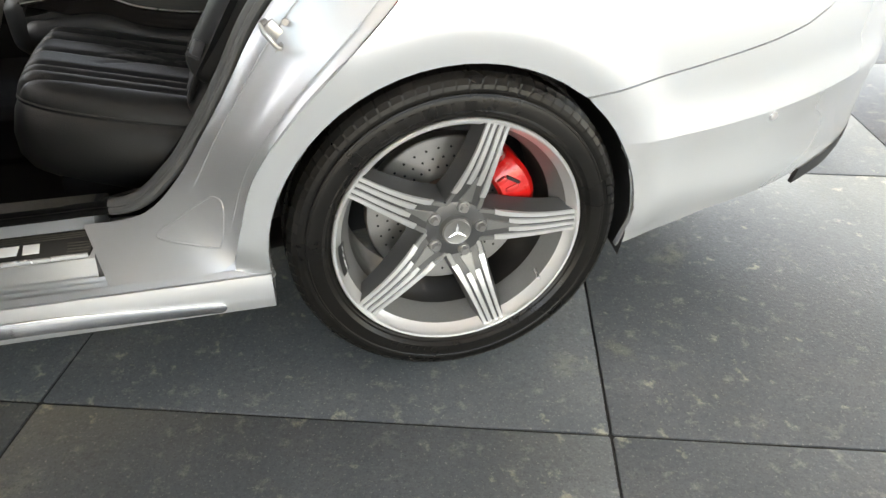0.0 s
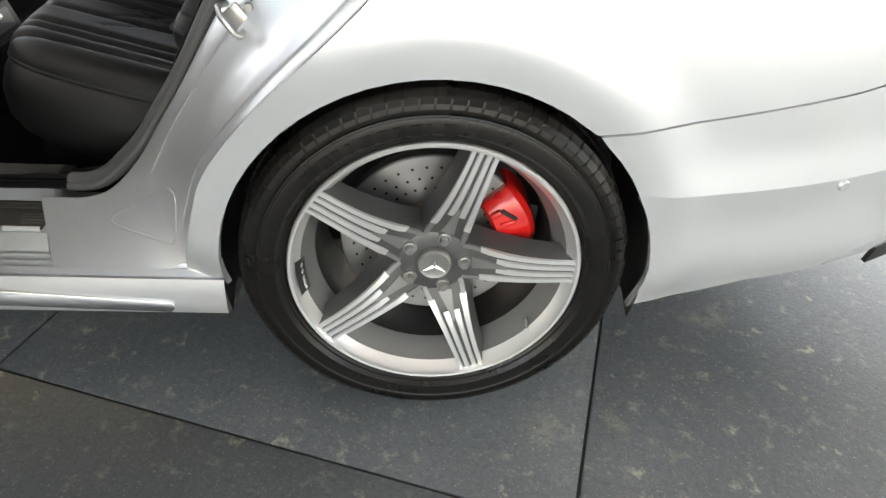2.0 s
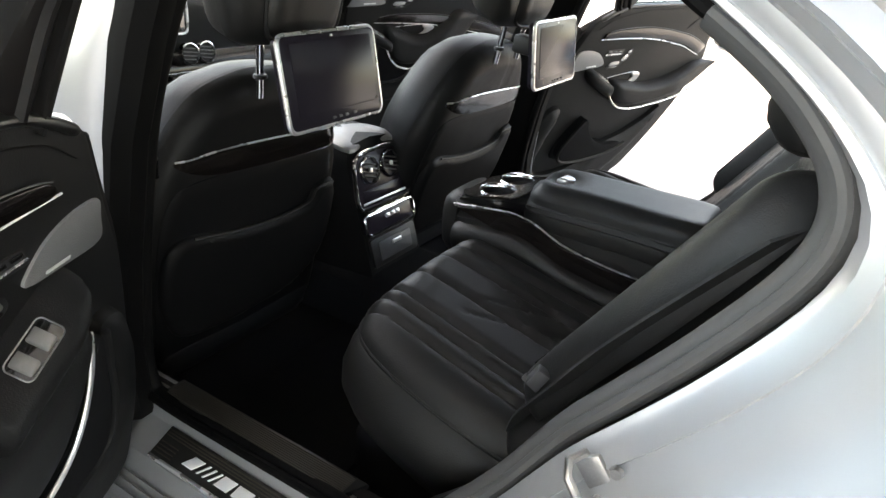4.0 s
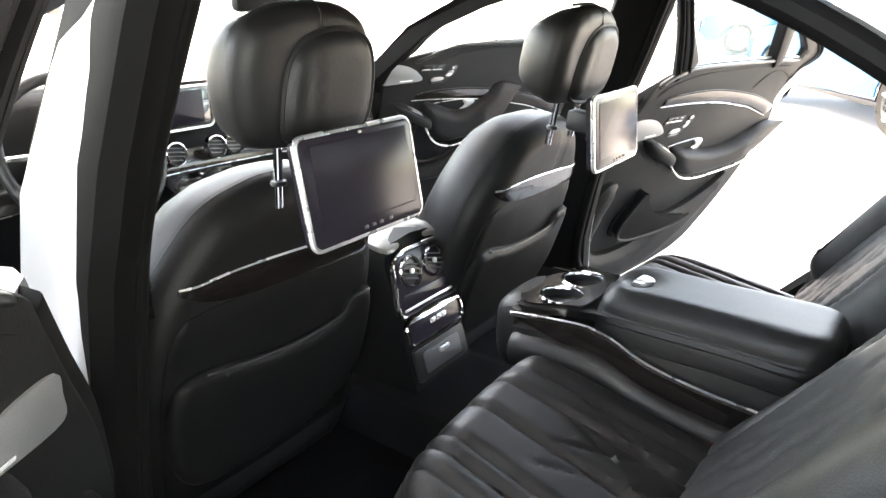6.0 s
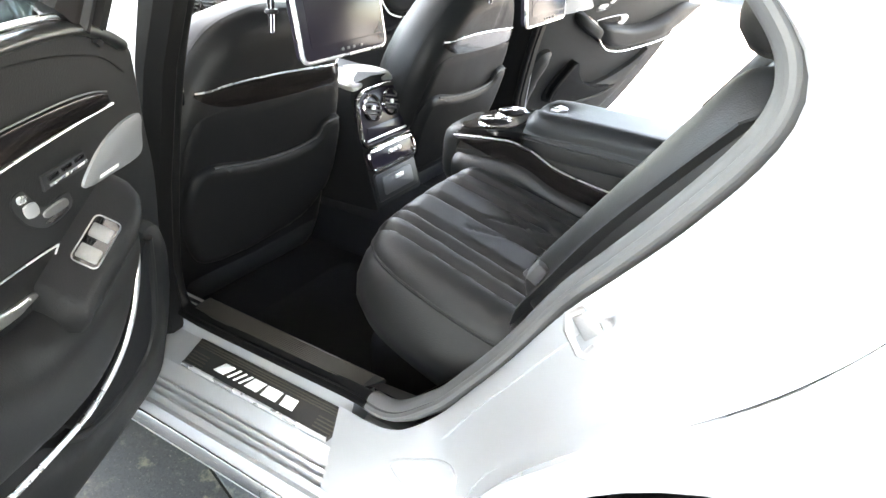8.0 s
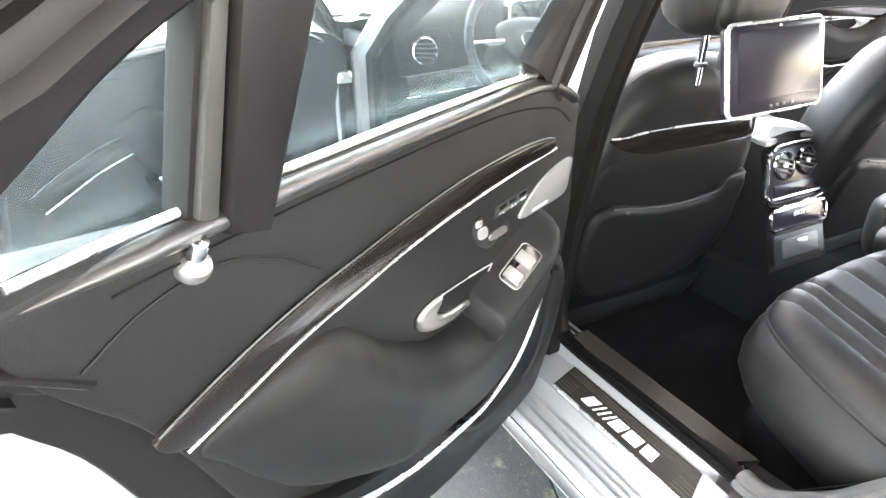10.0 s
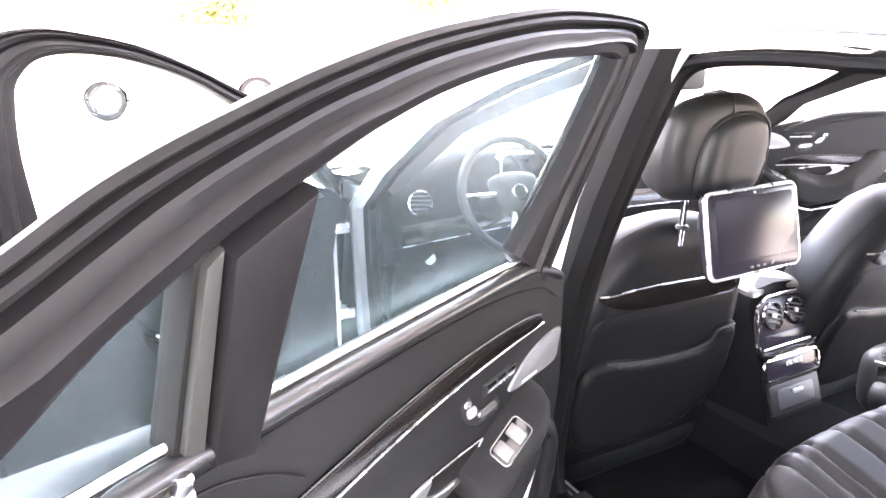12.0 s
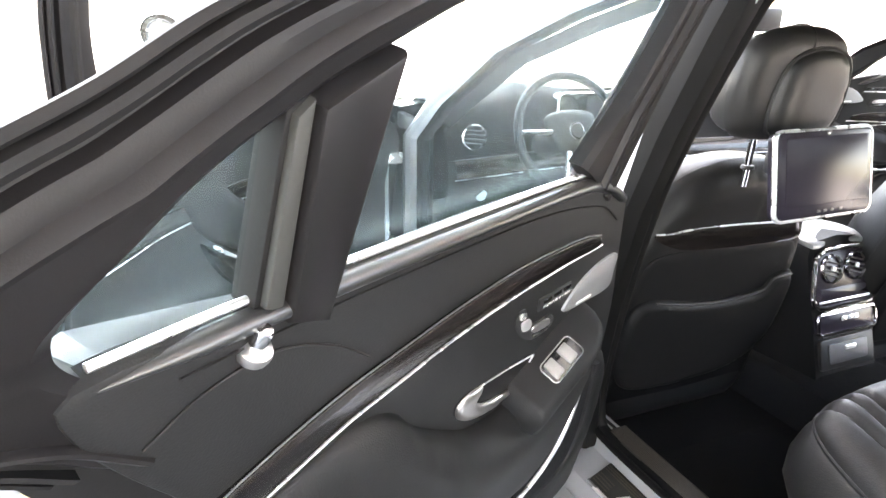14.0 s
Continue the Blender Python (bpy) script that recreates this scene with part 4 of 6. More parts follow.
        for t0, t1, first in ((-1.02, -0.64, 2), (-0.50, -0.10, 4), (0.10, 0.50, 4), (0.64, 1.02, 2)):
            rows = []
            for n_, (s, wd) in enumerate(ST[first:]):
                g = 0.0042 if n_ else 0.0005
                rows.append([SF(s, wd * t0, -0.002), SF(s, wd * t0 + 0.0012, g), SF(s, wd * t1 - 0.0012, g), SF(s, wd * t1, -0.002)])
            rb = part("rib", fin(loft(rows, caps=True)), ALLOY, None, "", 25)
            rb.parent = arm
        # stepped facets running from the ribs to the hub
        for t0, t1, g, a_, b_ in ((-0.98, -0.70, 0.0035, 0, 3), (0.70, 0.98, 0.0035, 0, 3), (-0.36, 0.36, 0.003, 1, 6)):
            rows = []
            for n_, (s, wd) in enumerate(ST[a_:b_]):
                k_ = 1.0 if abs(t0) > 0.5 else 1 - 0.15 * n_
                rows.append([SF(s, wd * t0 * k_, -0.002), SF(s, wd * t0 * k_ + 0.0015, g), SF(s, wd * t1 * k_ - 0.0015, g), SF(s, wd * t1 * k_, -0.002)])
            rb = part("rib", fin(loft(rows, caps=True)), FLANGE, None, "", 25)
            rb.parent = arm
        # wheel bolt in its pocket
        p = c + d * 0.056
        bm = lathe([(0.0, 0.005), (0.0075, 0.005), (0.009, 0.007), (0.009, 0.03)], p, 6)
        join(bm, lathe([(0.009, 0.016), (0.0125, 0.016), (0.0135, 0.019), (0.0135, 0.03)], p, 20))
        sub("wheel_bolt", bm, STEEL)
        q = c + d * 0.0
        a2 = a + radians(36)
        p = c + V((math.cos(a2), 0, math.sin(a2))) * 0.068
        sub("bolt_hole", lathe([(0.0, 0.0215), (0.0042, 0.0215), (0.005, 0.026)], p, 10), PLASTIC)
    # small plate on the barrel near the lip, with plain bars
    a = radians(186)
    bm = loft([[c + V((q * math.cos(a + t), y, q * math.sin(a + t))) for q, y in ((r0 - 0.010, -0.008), (r0 - 0.024, 0.016))] for t in (-0.15, -0.075, 0, 0.075, 0.15)])
    bmesh.ops.solidify(bm, geom=bm.faces[:], thickness=0.003)
    pl = sub("rim_plate", bm, ALLOYGREY)
    for t in (-0.10, -0.04, 0.02, 0.05, 0.08, 0.11):
        p = c + V(((r0 - 0.020) * math.cos(a + t), 0.004, (r0 - 0.020) * math.sin(a + t)))
        x = part("plate_bar", fin(rbox(p, (0.003, 0.010, 0.006), 0.0006, 1, (0, -186 - math.degrees(t), 0))), SATIN, None)
        x.parent = pl
    # valve
    a = radians(-36)
    p = c + V((math.cos(a), 0, math.sin(a))) * 0.237
    bm = tube([p + V((0, 0.02, 0)), p + V((-0.004, -0.006, 0.002))], 0.0042, 10)
    join(bm, lathe([(0.0, -0.014), (0.0045, -0.014), (0.0048, -0.006)], p + V((-0.004, 0, 0.002)), 10))
    sub("valve", bm, SATIN)
    # balance weights in the barrel
    for i in range(3):
        aa = radians(254 + i * 3.4)
        p = c + V((math.cos(aa), 0, math.sin(aa))) * 0.229
        sub("balance_weight", rbox(p + V((0, 0.105, 0)), (0.012, 0.018, 0.004), 0.001, 1, (0, -(254 + i * 3.4) - 90, 0)), SATIN)
    # brake disc and caliper
    bm = lathe([(0.085, 0.100), (0.178, 0.100), (0.181, 0.103), (0.181, 0.128), (0.178, 0.131), (0.085, 0.131)], c, 72)
    disc = sub("brake_disc", bm, STEEL, "drilled steel brake disc")
    bm = bmesh.new()
    for i in range(36):
        for j, rad_ in enumerate((0.112, 0.134, 0.156)):
            aa = radians(10 * i + j * 3.4)
            p = c + V((math.cos(aa) * rad_, 0, math.sin(aa) * rad_))
            lathe([(0.0, 0.0992), (0.0028, 0.0992), (0.003, 0.102)], p, 8, bm)
    hl = part("disc_hole", fin(bm), PLASTIC, None)
    hl.parent = disc
    tagged(hl, kind="stuff")
    bm = lathe([(0.03, 0.085), (0.066, 0.085), (0.078, 0.09), (0.085, 0.102), (0.09, 0.14)], c, 40)
    sub("disc_bell", bm, RUST, "brown surface-rusted disc bell")
    a0 = caliper_at
    rows = []
    for i in range(13):
        t = i / 12
        a = radians(a0 - 24 + 48 * t)
        d = V((math.cos(a), 0, math.sin(a)))
        bul = math.sin(t * math.pi) ** 0.5
        ri, ro = 0.118, 0.186 + 0.012 * bul
        yo = 0.082 - 0.022 * bul
        rows.append([c + d * ri + V((0, yo + 0.014, 0)), c + d * (ri + 0.008) + V((0, yo, 0)), c + d * ((ri + ro) / 2) + V((0, yo - 0.004 * bul, 0)), c + d * (ro - 0.010) + V((0, yo + 0.002, 0)), c + d * ro + V((0, yo + 0.014, 0)), c + d * ro + V((0, 0.15, 0)), c + d * (ri + 0.03) + V((0, 0.15, 0)), c + d * (ri + 0.03) + V((0, yo + 0.03, 0))])
    cal = sub("brake_caliper", loft(rows, closed_u=True, caps=True), RED, "glossy red brake caliper")
    for t, ra, rb in ((-12, 0.130, 0.158), (4, 0.135, 0.165), (15, 0.128, 0.15)):
        a = radians(a0 + t)
        d = V((math.cos(a), 0, math.sin(a)))
        bm = rbox(c + d * ((ra + rb) / 2) + V((0, 0.060, 0)), (rb - ra, 0.012, 0.012), 0.003, 2, (0, -(a0 + t), 0))
        x = part("caliper_rib", fin(bm), RED, None)
        x.parent = cal
    # Solid dark block on the caliper stands for the shade in its pad slot.
    a = radians(a0 + 10)
    d = V((math.cos(a), 0, math.sin(a)))
    x = part("slot_shade", fin(rbox(c + d * 0.160 + V((0, 0.062, 0)), (0.034, 0.014, 0.007), 0.002, 2, (0, -(a0 - 50), 0))), PLASTIC, None, "dark block standing for the shaded pad slot")
    x.parent = cal
    return w


wheel(0.0, 1.5, -1, 21)
wheel(FX, 20, -1, 200)
wheel(0.0, 40, 1, 30)
wheel(FX, 10, 1, 200)

# ---------------------------------------------------------------- cabin floor and trim
bm = rbox((-1.40, CY, 0.275), (1.85, 1.46, 0.03), 0.008)
part("cabin_floor", bm, CARPET, car, "black carpeted cabin floor")
bm = loft([[V((x, CY + s * w, z)) for s, w, z in ((-1, 0.20, 0.28), (-1, 0.15, 0.38), (-1, 0.10, 0.40), (1, 0.10, 0.40), (1, 0.15, 0.38), (1, 0.20, 0.28))] for x in (-2.1, -1.5, -0.95, -0.5)])
part("centre_tunnel", bm, CARPET, car)
for sd in (-1, 1):
    bm = loft([[V((x, y, z)) for y, z in ((0.18, 0.418), (0.205, 0.412), (0.215, 0.28))] for x in (-2.0, -1.2, -0.72)] + [[V((-0.62, y, z)) for y, z in ((0.15, 0.45), (0.185, 0.44), (0.215, 0.28))], [V((-0.48, y, z)) for y, z in ((0.135, 0.61), (0.18, 0.59), (0.22, 0.28))]])
    part("side_lining", bm if sd < 0 else mirror(bm), RUBBER, car)
mat_thing = thing("floor_mat", (-1.02, 0.46, 0.295), "black carpet floor mat lying in the rear footwell", "floor mat")
part("carpet_pad", puff(rr(-1.00, 0.46, 0.34, 0.42, 0.03), F_xy(0.291), 0.012, 0.012, 0.05), CARPET, mat_thing)
mat_two = copy_thing(mat_thing, Matrix.Translation((-1.02, 2 * CY - 0.46, 0.295)))


# ---------------------------------------------------------------- rear bench
def rear_seat(side):
    """Cushion, side facing, reclined backrest and headrest of one rear place."""
    fin = (lambda b: b) if side < 0 else mirror
    yc = 0.54 if side < 0 else 2 * CY - 0.54
    s = thing("bench_seat", (-0.7, yc, 0.29), "black fluted leather rear bench seat with stitched lozenges", "car seat", "rear seats")

    def FC(a, b, h=0.0):
        # cushion top: dips towards the back, rolls over at the front
        z = 0.572 - 0.20 * (a + 0.85) + h
        if a < -0.83:
            z -= 7.0 * (-0.83 - a) ** 2
        return V((a, b, z))
    out = smooth2([(-0.895, 0.538), (-0.905, 0.668), (-0.885, 0.781), (-0.780, 0.803), (-0.580, 0.797), (-0.440, 0.792), (-0.420, 0.538), (-0.435, 0.322), (-0.530, 0.295), (-0.700, 0.306), (-0.820, 0.338), (-0.875, 0.408)], 4)
    seams = []
    for y0, y1 in ((0.40, 0.36), (0.445, 0.40), (0.48, 0.44), (0.57, 0.54), (0.655, 0.645), (0.715, 0.715)):
        seams.append(([(-0.91, y0), (-0.78, y0 + 0.25 * (y1 - y0)), (-0.42, y1)], 0.008, 0.013))
    for y0, y1 in ((0.505, 0.645), (0.57, 0.71), (0.645, 0.515), (0.71, 0.58)):
        seams.append(([(-0.72, y0), (-0.44, y1)], 0.004, 0.0045))
    top = part("cushion", fin(puff(out, FC, 0.055, 0.07, 0.0085, seams=seams)), LEATHER, s)
    # lower facing below the piping
    rim = inset2(out, -0.012)
    rows = []
    for k, (zz, ins) in enumerate(((0.0, 0.012), (-0.012, 0.0), (-0.05, -0.016), (-0.10, -0.018), (-0.145, -0.002), (-0.178, 0.035), (-0.192, 0.08))):
        rows.append([FC(a, b, 0.0) + V((0, 0, zz)) for a, b in (inset2(rim, ins) if ins else rim)])
    part("cushion_facing", fin(loft(rows, closed_u=True)), LEATHER, s)
    pip = [FC(a, b, 0.006) + V((0, 0, 0)) for a, b in inset2(out, 0.002)]
    part("piping", fin(tube(pip, 0.0035, 6, True)), LEATHER, top)
    # pedestal under the cushion
    part("seat_base", fin(rbox((-0.60, 0.54, 0.34), (0.44, 0.46, 0.16), 0.02)), CARPET, s)
    # backrest on a leaning plane
    d, nrm = V((0.559, 0, 0.829)), V((-0.829, 0, 0.559))
    o = V((-0.455, 0, 0.555))

    def FBk(a, b, h=0.0):
        return o + d * b + V((0, a, 0)) + nrm * h
    ob = smooth2([(0.306, -0.080), (0.290, 0.100), (0.273, 0.300), (0.281, 0.480), (0.344, 0.560), (0.538, 0.585), (0.732, 0.560), (0.792, 0.450), (0.797, 0.200), (0.792, -0.080)], 4)
    seams = [([(0.371, -0.080), (0.360, 0.200), (0.376, 0.420), (0.538, 0.470), (0.711, 0.420), (0.727, 0.200), (0.722, -0.080)], 0.007, 0.012)]
    for y in (0.45, 0.54, 0.625):
        seams.append(([(y, -0.08), (y, 0.45)], 0.003, 0.008))
    for y0, y1 in ((0.385, 0.54), (0.47, 0.625), (0.54, 0.385), (0.625, 0.47), (0.69, 0.54), (0.54, 0.69)):
        seams.append(([(y0, 0.02), (y1, 0.36)], 0.0022, 0.004))
    back = part("backrest", fin(puff(ob, FBk, 0.095, 0.075, 0.014, base=-0.03, seams=seams)), LEATHER, s)
    # raised outer bolster with a stitched seam
    sb = smooth2([(0.300, 0.035), (0.286, 0.12), (0.268, 0.30), (0.278, 0.46), (0.325, 0.535), (0.392, 0.50), (0.398, 0.40), (0.385, 0.20), (0.375, 0.07), (0.345, 0.025)], 4)
    bol = part("side_bolster", fin(puff(sb, FBk, 0.062, 0.058, 0.010, base=0.045)), LEATHER, s)
    part("bolster_seam", fin(tube([FBk(a, b, 0.104) for a, b in smooth2([(0.342, 0.07), (0.338, 0.15), (0.332, 0.30), (0.335, 0.44)], 6, False)], 0.0022, 6)), LEATHER_SHADE, bol)
    hr = smooth2([(0.387, 0.000), (0.381, 0.120), (0.430, 0.170), (0.538, 0.180), (0.646, 0.170), (0.695, 0.120), (0.689, 0.000), (0.538, -0.015)], 4)

    def FH(a, b, h=0.0):
        return V((-0.25 + 0.12 * b, a, 1.04 + b)) + V((-0.99, 0, 0.1)) * h
    bm = puff(hr, FH, 0.055, 0.05, 0.02)
    join(bm, puff(hr, lambda a, b, h=0.0: FH(a, b, -h), 0.05, 0.05, 0.03))
    part("headrest", fin(bm), LEATHER, s)
    # belt lying down the side of the backrest
    web = [V((-0.24, 0.235, 0.99)), V((-0.30, 0.232, 0.915)), V((-0.385, 0.245, 0.80)), V((-0.455, 0.275, 0.685)), V((-0.50, 0.30, 0.61)), V((-0.515, 0.31, 0.565))]
    rows = [[q + V((-0.004, -0.006, 0)), q + V((0.022, 0.018, 0.012)), q + V((0.024, 0.017, 0.010)), q + V((-0.002, -0.009, -0.002))] for q in smooth_line(web, 6)]
    belt = part("seat_belt", fin(loft(rows, closed_u=True, caps=True)), WEB, s, "black seat belt webbing")
    bm = rbox((-0.478, 0.296, 0.682), (0.022, 0.020, 0.032), 0.004, 2, (0, 30, 20))
    join(bm, rbox((-0.488, 0.300, 0.667), (0.03, 0.008, 0.014), 0.003, 2, (0, 30, 0)))
    part("belt_tongue", fin(bm), GREYPL, belt, "grey belt tongue")
    bm = rbox((-0.518, 0.768, 0.508), (0.035, 0.026, 0.085), 0.006, 2, (0, -24, 0))
    bk = part("belt_buckle", fin(bm), PLASTIC, s)
    part("release_button", fin(rbox((-0.537, 0.768, 0.545), (0.024, 0.022, 0.010), 0.002, 2, (0, -24, 0))), REDPL, bk, "red release button")
    return s


rear_seat(-1)
rear_seat(1)
bm = rbox((-0.18, CY, 0.75), (0.06, 1.30, 0.70), 0.02, 2, (0, 34, 0))
part("rear_bulkhead", bm, CARPET, car)
bm = rbox((0.10, CY, 0.975), (0.42, 1.24, 0.03), 0.01)
part("parcel_shelf", bm, HEADLIN, car)

# ---------------------------------------------------------------- rear centre armrest with cup holders
arm = thing("centre_armrest", (-0.7, 0.85, 0.5), "black leather centre armrest with gloss cup holders between the rear seats", "armrest")


def FA(a, b, h=0.0):
    return V((a, b, 0.738 - 0.035 * max(0, -0.74 - a) / 0.18 + h))


base = smooth2([(-0.918, 0.79), (-0.925, 0.85), (-0.918, 0.91), (-0.88, 0.955), (-0.78, 0.958), (-0.5, 0.955), (-0.36, 0.95), (-0.36, 0.75), (-0.5, 0.745), (-0.78, 0.742), (-0.88, 0.745)], 4)
rows = []
for zz, ins in ((-0.22, 0.05), (-0.19, 0.022), (-0.14, 0.004), (-0.09, -0.003), (-0.05, 0.002), (-0.014, 0.0), (-0.002, 0.006)):
    rows.append([FA(a, b, zz) for a, b in (inset2(base, ins) if ins else base)])
part("arm_body", loft(rows, closed_u=True), LEATHER, arm)
# gloss wood side band under a bright line
for y, sg in ((0.7425, -1), (0.9575, 1)):
    ln = smooth_line([(-0.89, 0, -0.012), (-0.80, 0, -0.018), (-0.70, 0, -0.030), (-0.62, 0, -0.062), (-0.52, 0, -0.080), (-0.42, 0, -0.088)], 6)
    rows = []
    for q in ln:
        p = FA(q.x, y - sg * -0.006, q.z)
        w = 0.045 * min(1, (q.x + 0.90) / 0.12)
        rows.append([p + V((0, sg * 0.002, 0)), p + V((0, sg * 0.007, -0.006)), p + V((0, sg * 0.007, -w)), p + V((0, -sg * 0.002, -w - 0.006))])
    band = part("wood_band", loft(rows, caps=False), PIANO, arm, "dark gloss wood band")
    part("bright_line", tube([FA(q.x, y + sg * 0.011, q.z + 0.001) for q in ln], 0.0022, 6), SATIN, band)
    pad = [FA(q.x, y - sg * 0.018, q.z - 0.088) for q in ln]
    part("side_pad", tube(pad, [0.036] + [0.044] * (len(pad) - 1), 16), LEATHER, arm)
# cup-holder deck with open wells
deck = smooth2([(-0.905, 0.80), (-0.91, 0.85), (-0.905, 0.90), (-0.87, 0.942), (-0.78, 0.945), (-0.752, 0.93), (-0.745, 0.85), (-0.752, 0.765), (-0.78, 0.757), (-0.87, 0.757)], 4)
holes = [[(-0.815 + 0.040 * math.cos(radians(a)), yy + 0.040 * math.sin(radians(a))) for a in range(0, 360, 15)] for yy in (0.803, 0.898)]
part("cup_deck", sheet(deck, lambda a, b: FA(a, b, 0.004), 0.03, holes, 0.004), PIANO, arm, "dark gloss cup-holder deck")
for yy in (0.803, 0.898):
    c = FA(-0.815, yy, 0.0)
    turn = Matrix.Translation(c) @ Matrix.Rotation(radians(-90), 4, "X")
    bm = lathe([(0.0395, 0.07), (0.0395, -0.004), (0.041, -0.0075), (0.0445, -0.008), (0.047, -0.004)], n=40)
    well = part("cup_ring", join(bmesh.new(), bm, Matrix.Translation(c) @ Matrix.Rotation(radians(-90), 4, "X") @ Matrix.Diagonal((1, 1, 1, 1))), CHROME, arm, "chrome cup ring")
    bm = lathe([(0.0, 0.068), (0.037, 0.068), (0.0392, 0.0)], n=32)
    part("cup_well", join(bmesh.new(), bm, turn), PLASTIC, well)
# padded lid with a recessed catch
lid = smooth2([(-0.735, 0.80), (-0.738, 0.85), (-0.735, 0.90), (-0.70, 0.942), (-0.55, 0.944), (-0.36, 0.94), (-0.34, 0.85), (-0.36, 0.76), (-0.55, 0.757), (-0.70, 0.758)], 4)
bm = puff(lid, lambda a, b, h=0.0: FA(a, b, 0.002 + h), 0.042, 0.03, 0.014, seams=[([(-0.66, 0.775), (-0.4, 0.772)], 0.004, 0.004), ([(-0.69, 0.852), (-0.689, 0.853)], 0.034, 0.022)])
rows = []
for zz, ins in ((-0.095, 0.008), (-0.075, -0.002), (-0.05, -0.007), (-0.025, -0.008), (-0.008, -0.004), (0.006, 0.003)):
    rows.append([FA(a, b, zz) for a, b in inset2(lid, ins)])
loft(rows, closed_u=True, bm=bm)
lidp = part("lid", bm, LEATHER, arm)
bm = plate([(-0.69 + 0.032 * math.cos(radians(a)), 0.855 + 0.022 * math.sin(radians(a))) for a in range(-95, 96, 12)], lambda a, b, h=0.0: FA(a, b, 0.030 + h), 0.0, 0.012, 0.003)
part("catch", bm, SATIN, lidp, "satin metal catch")
# padded front end of the armrest
part("arm_nose", puff(smooth2([(0.765, 0.56), (0.755, 0.66), (0.78, 0.705), (0.85, 0.712), (0.92, 0.705), (0.945, 0.66), (0.935, 0.56), (0.85, 0.55)], 4), lambda a, b, h=0.0: V((-0.90 - h, a, b)), 0.055, 0.05, 0.014), LEATHER, arm)

arm.location += V((-0.04, 0.067, -0.028))

# ---------------------------------------------------------------- console between the front seats, rear face with vents
con = thing("rear_vent_console", (-1.2, 0.917, 0.29), "black centre console end with chrome-framed round vents and a drawer", "console")
KY0, KY1 = 0.802, 1.018
KC = (KY0 + KY1) / 2


def FK(a, b, h=0.0):
    """a across, b height up the face; the face leans away from the rear seats."""
    z = 0.45 + 0.89 * (b - 0.508)
    return V((-1.238 - 0.30 * (z - 0.65) + h * 0.95, a, z + 0.29 * h))


kb = []
for x, w, zt in ((0.0, 0.0, 0.0), (-0.15, 0.01, 0.01), (-0.5, 0.02, 0.02), (-0.8, 0.02, -0.05)):
    half = [(-1.13, 0.29, w), (-1.167, 0.42, w), (-1.212, 0.56, w), (-1.252, 0.685 + zt, w), (-1.265, 0.722 + zt, -0.02)]
    kb.append([V((px + x, KY0 - pw, pz)) for px, pz, pw in half] + [V((-1.267 + x, KC, 0.731 + zt))] + [V((px + x, KY1 + pw, pz)) for px, pz, pw in half[::-1]])
part("console_shell", loft(kb, caps=True), SHELLBK, con)
bm = puff(smooth2([(KY0 + 0.012, 0.792), (KC, 0.80), (KY1 - 0.012, 0.792), (KY1 - 0.02, 0.83), (KC, 0.845), (KY0 + 0.02, 0.83)], 4), lambda a, b, h=0.0: V((-1.248 - (b - 0.79) * 2.4, a, 0.712 + h + (b - 0.79) * 0.35)), 0.014, 0.014, 0.02)
part("console_cap", bm, FLANGE, con, "pale satin cap on the console")
frame_o = smooth2([(KY0 + 0.004, 0.640), (KY0 + 0.002, 0.72), (KY0 + 0.022, 0.782), (KC, 0.793), (KY1 - 0.022, 0.782), (KY1 - 0.002, 0.72), (KY1 - 0.004, 0.640), (KC, 0.632)], 5)
part("face_panel", plate(frame_o, FK, 0.0, 0.008, 0.002), SCREEN, con, "gloss black vent panel")
part("chrome_frame", tube([FK(a, b, 0.009) for a, b in inset2(frame_o, 0.002)], 0.006, 8, True), CHROME, con, "bright chrome frame")
for yy in (KC - 0.043, KC + 0.043):
    c = FK(yy, 0.738, 0.010)
    turn = Matrix.Translation(c) @ V((0, -1, 0)).rotation_difference(V((0.95, 0, 0.29))).to_matrix().to_4x4()
    bm = lathe([(0.0, 0.012), (0.028, 0.012), (0.031, 0.0), (0.033, -0.004), (0.036, -0.003), (0.0375, 0.004)], n=36)
    vent = part("air_vent", join(bmesh.new(), bm, turn), TRIMBK, con, "round black air vent")
    bm = lathe([(0.0305, 0.0), (0.0325, -0.0065), (0.036, -0.0055), (0.038, 0.002)], n=36)
    part("vent_ring", join(bmesh.new(), bm, turn), CHROME, vent, "chrome ring")
    for k in (-0.016, -0.005, 0.006, 0.017):
        w = 2 * math.sqrt(0.029 ** 2 - k * k)
        bm = rbox((0, 0.0, k), (w, 0.010, 0.0035), 0.001, 1)
        part("vent_slat", join(bmesh.new(), bm, turn), GREYPL, vent)
    part("vent_knob", join(bmesh.new(), rbox((0, -0.005, 0.0005), (0.012, 0.006, 0.012), 0.002), turn), SATIN, vent)
part("knob", lathe([(0.0, -0.012), (0.006, -0.012), (0.007, -0.008), (0.007, 0.0)], FK(KY0 + 0.018, 0.690, 0.0), 14), SATIN, con)
part("knob", lathe([(0.0, -0.012), (0.006, -0.012), (0.007, -0.008), (0.007, 0.0)], FK(KY1 - 0.018, 0.690, 0.0), 14), SATIN, con)
part("display", plate(rr(KC, 0.672, 0.164, 0.030, 0.004), FK, 0.007, 0.0095, 0.001), SCREEN, con, "small dark climate display")
part("display_bar", plate(rr(KC, 0.651, 0.18, 0.006, 0.002), FK, 0.007, 0.011, 0.001), SATIN, con)
f2 = rr(KC, 0.592, 0.206, 0.058, 0.014, 4)
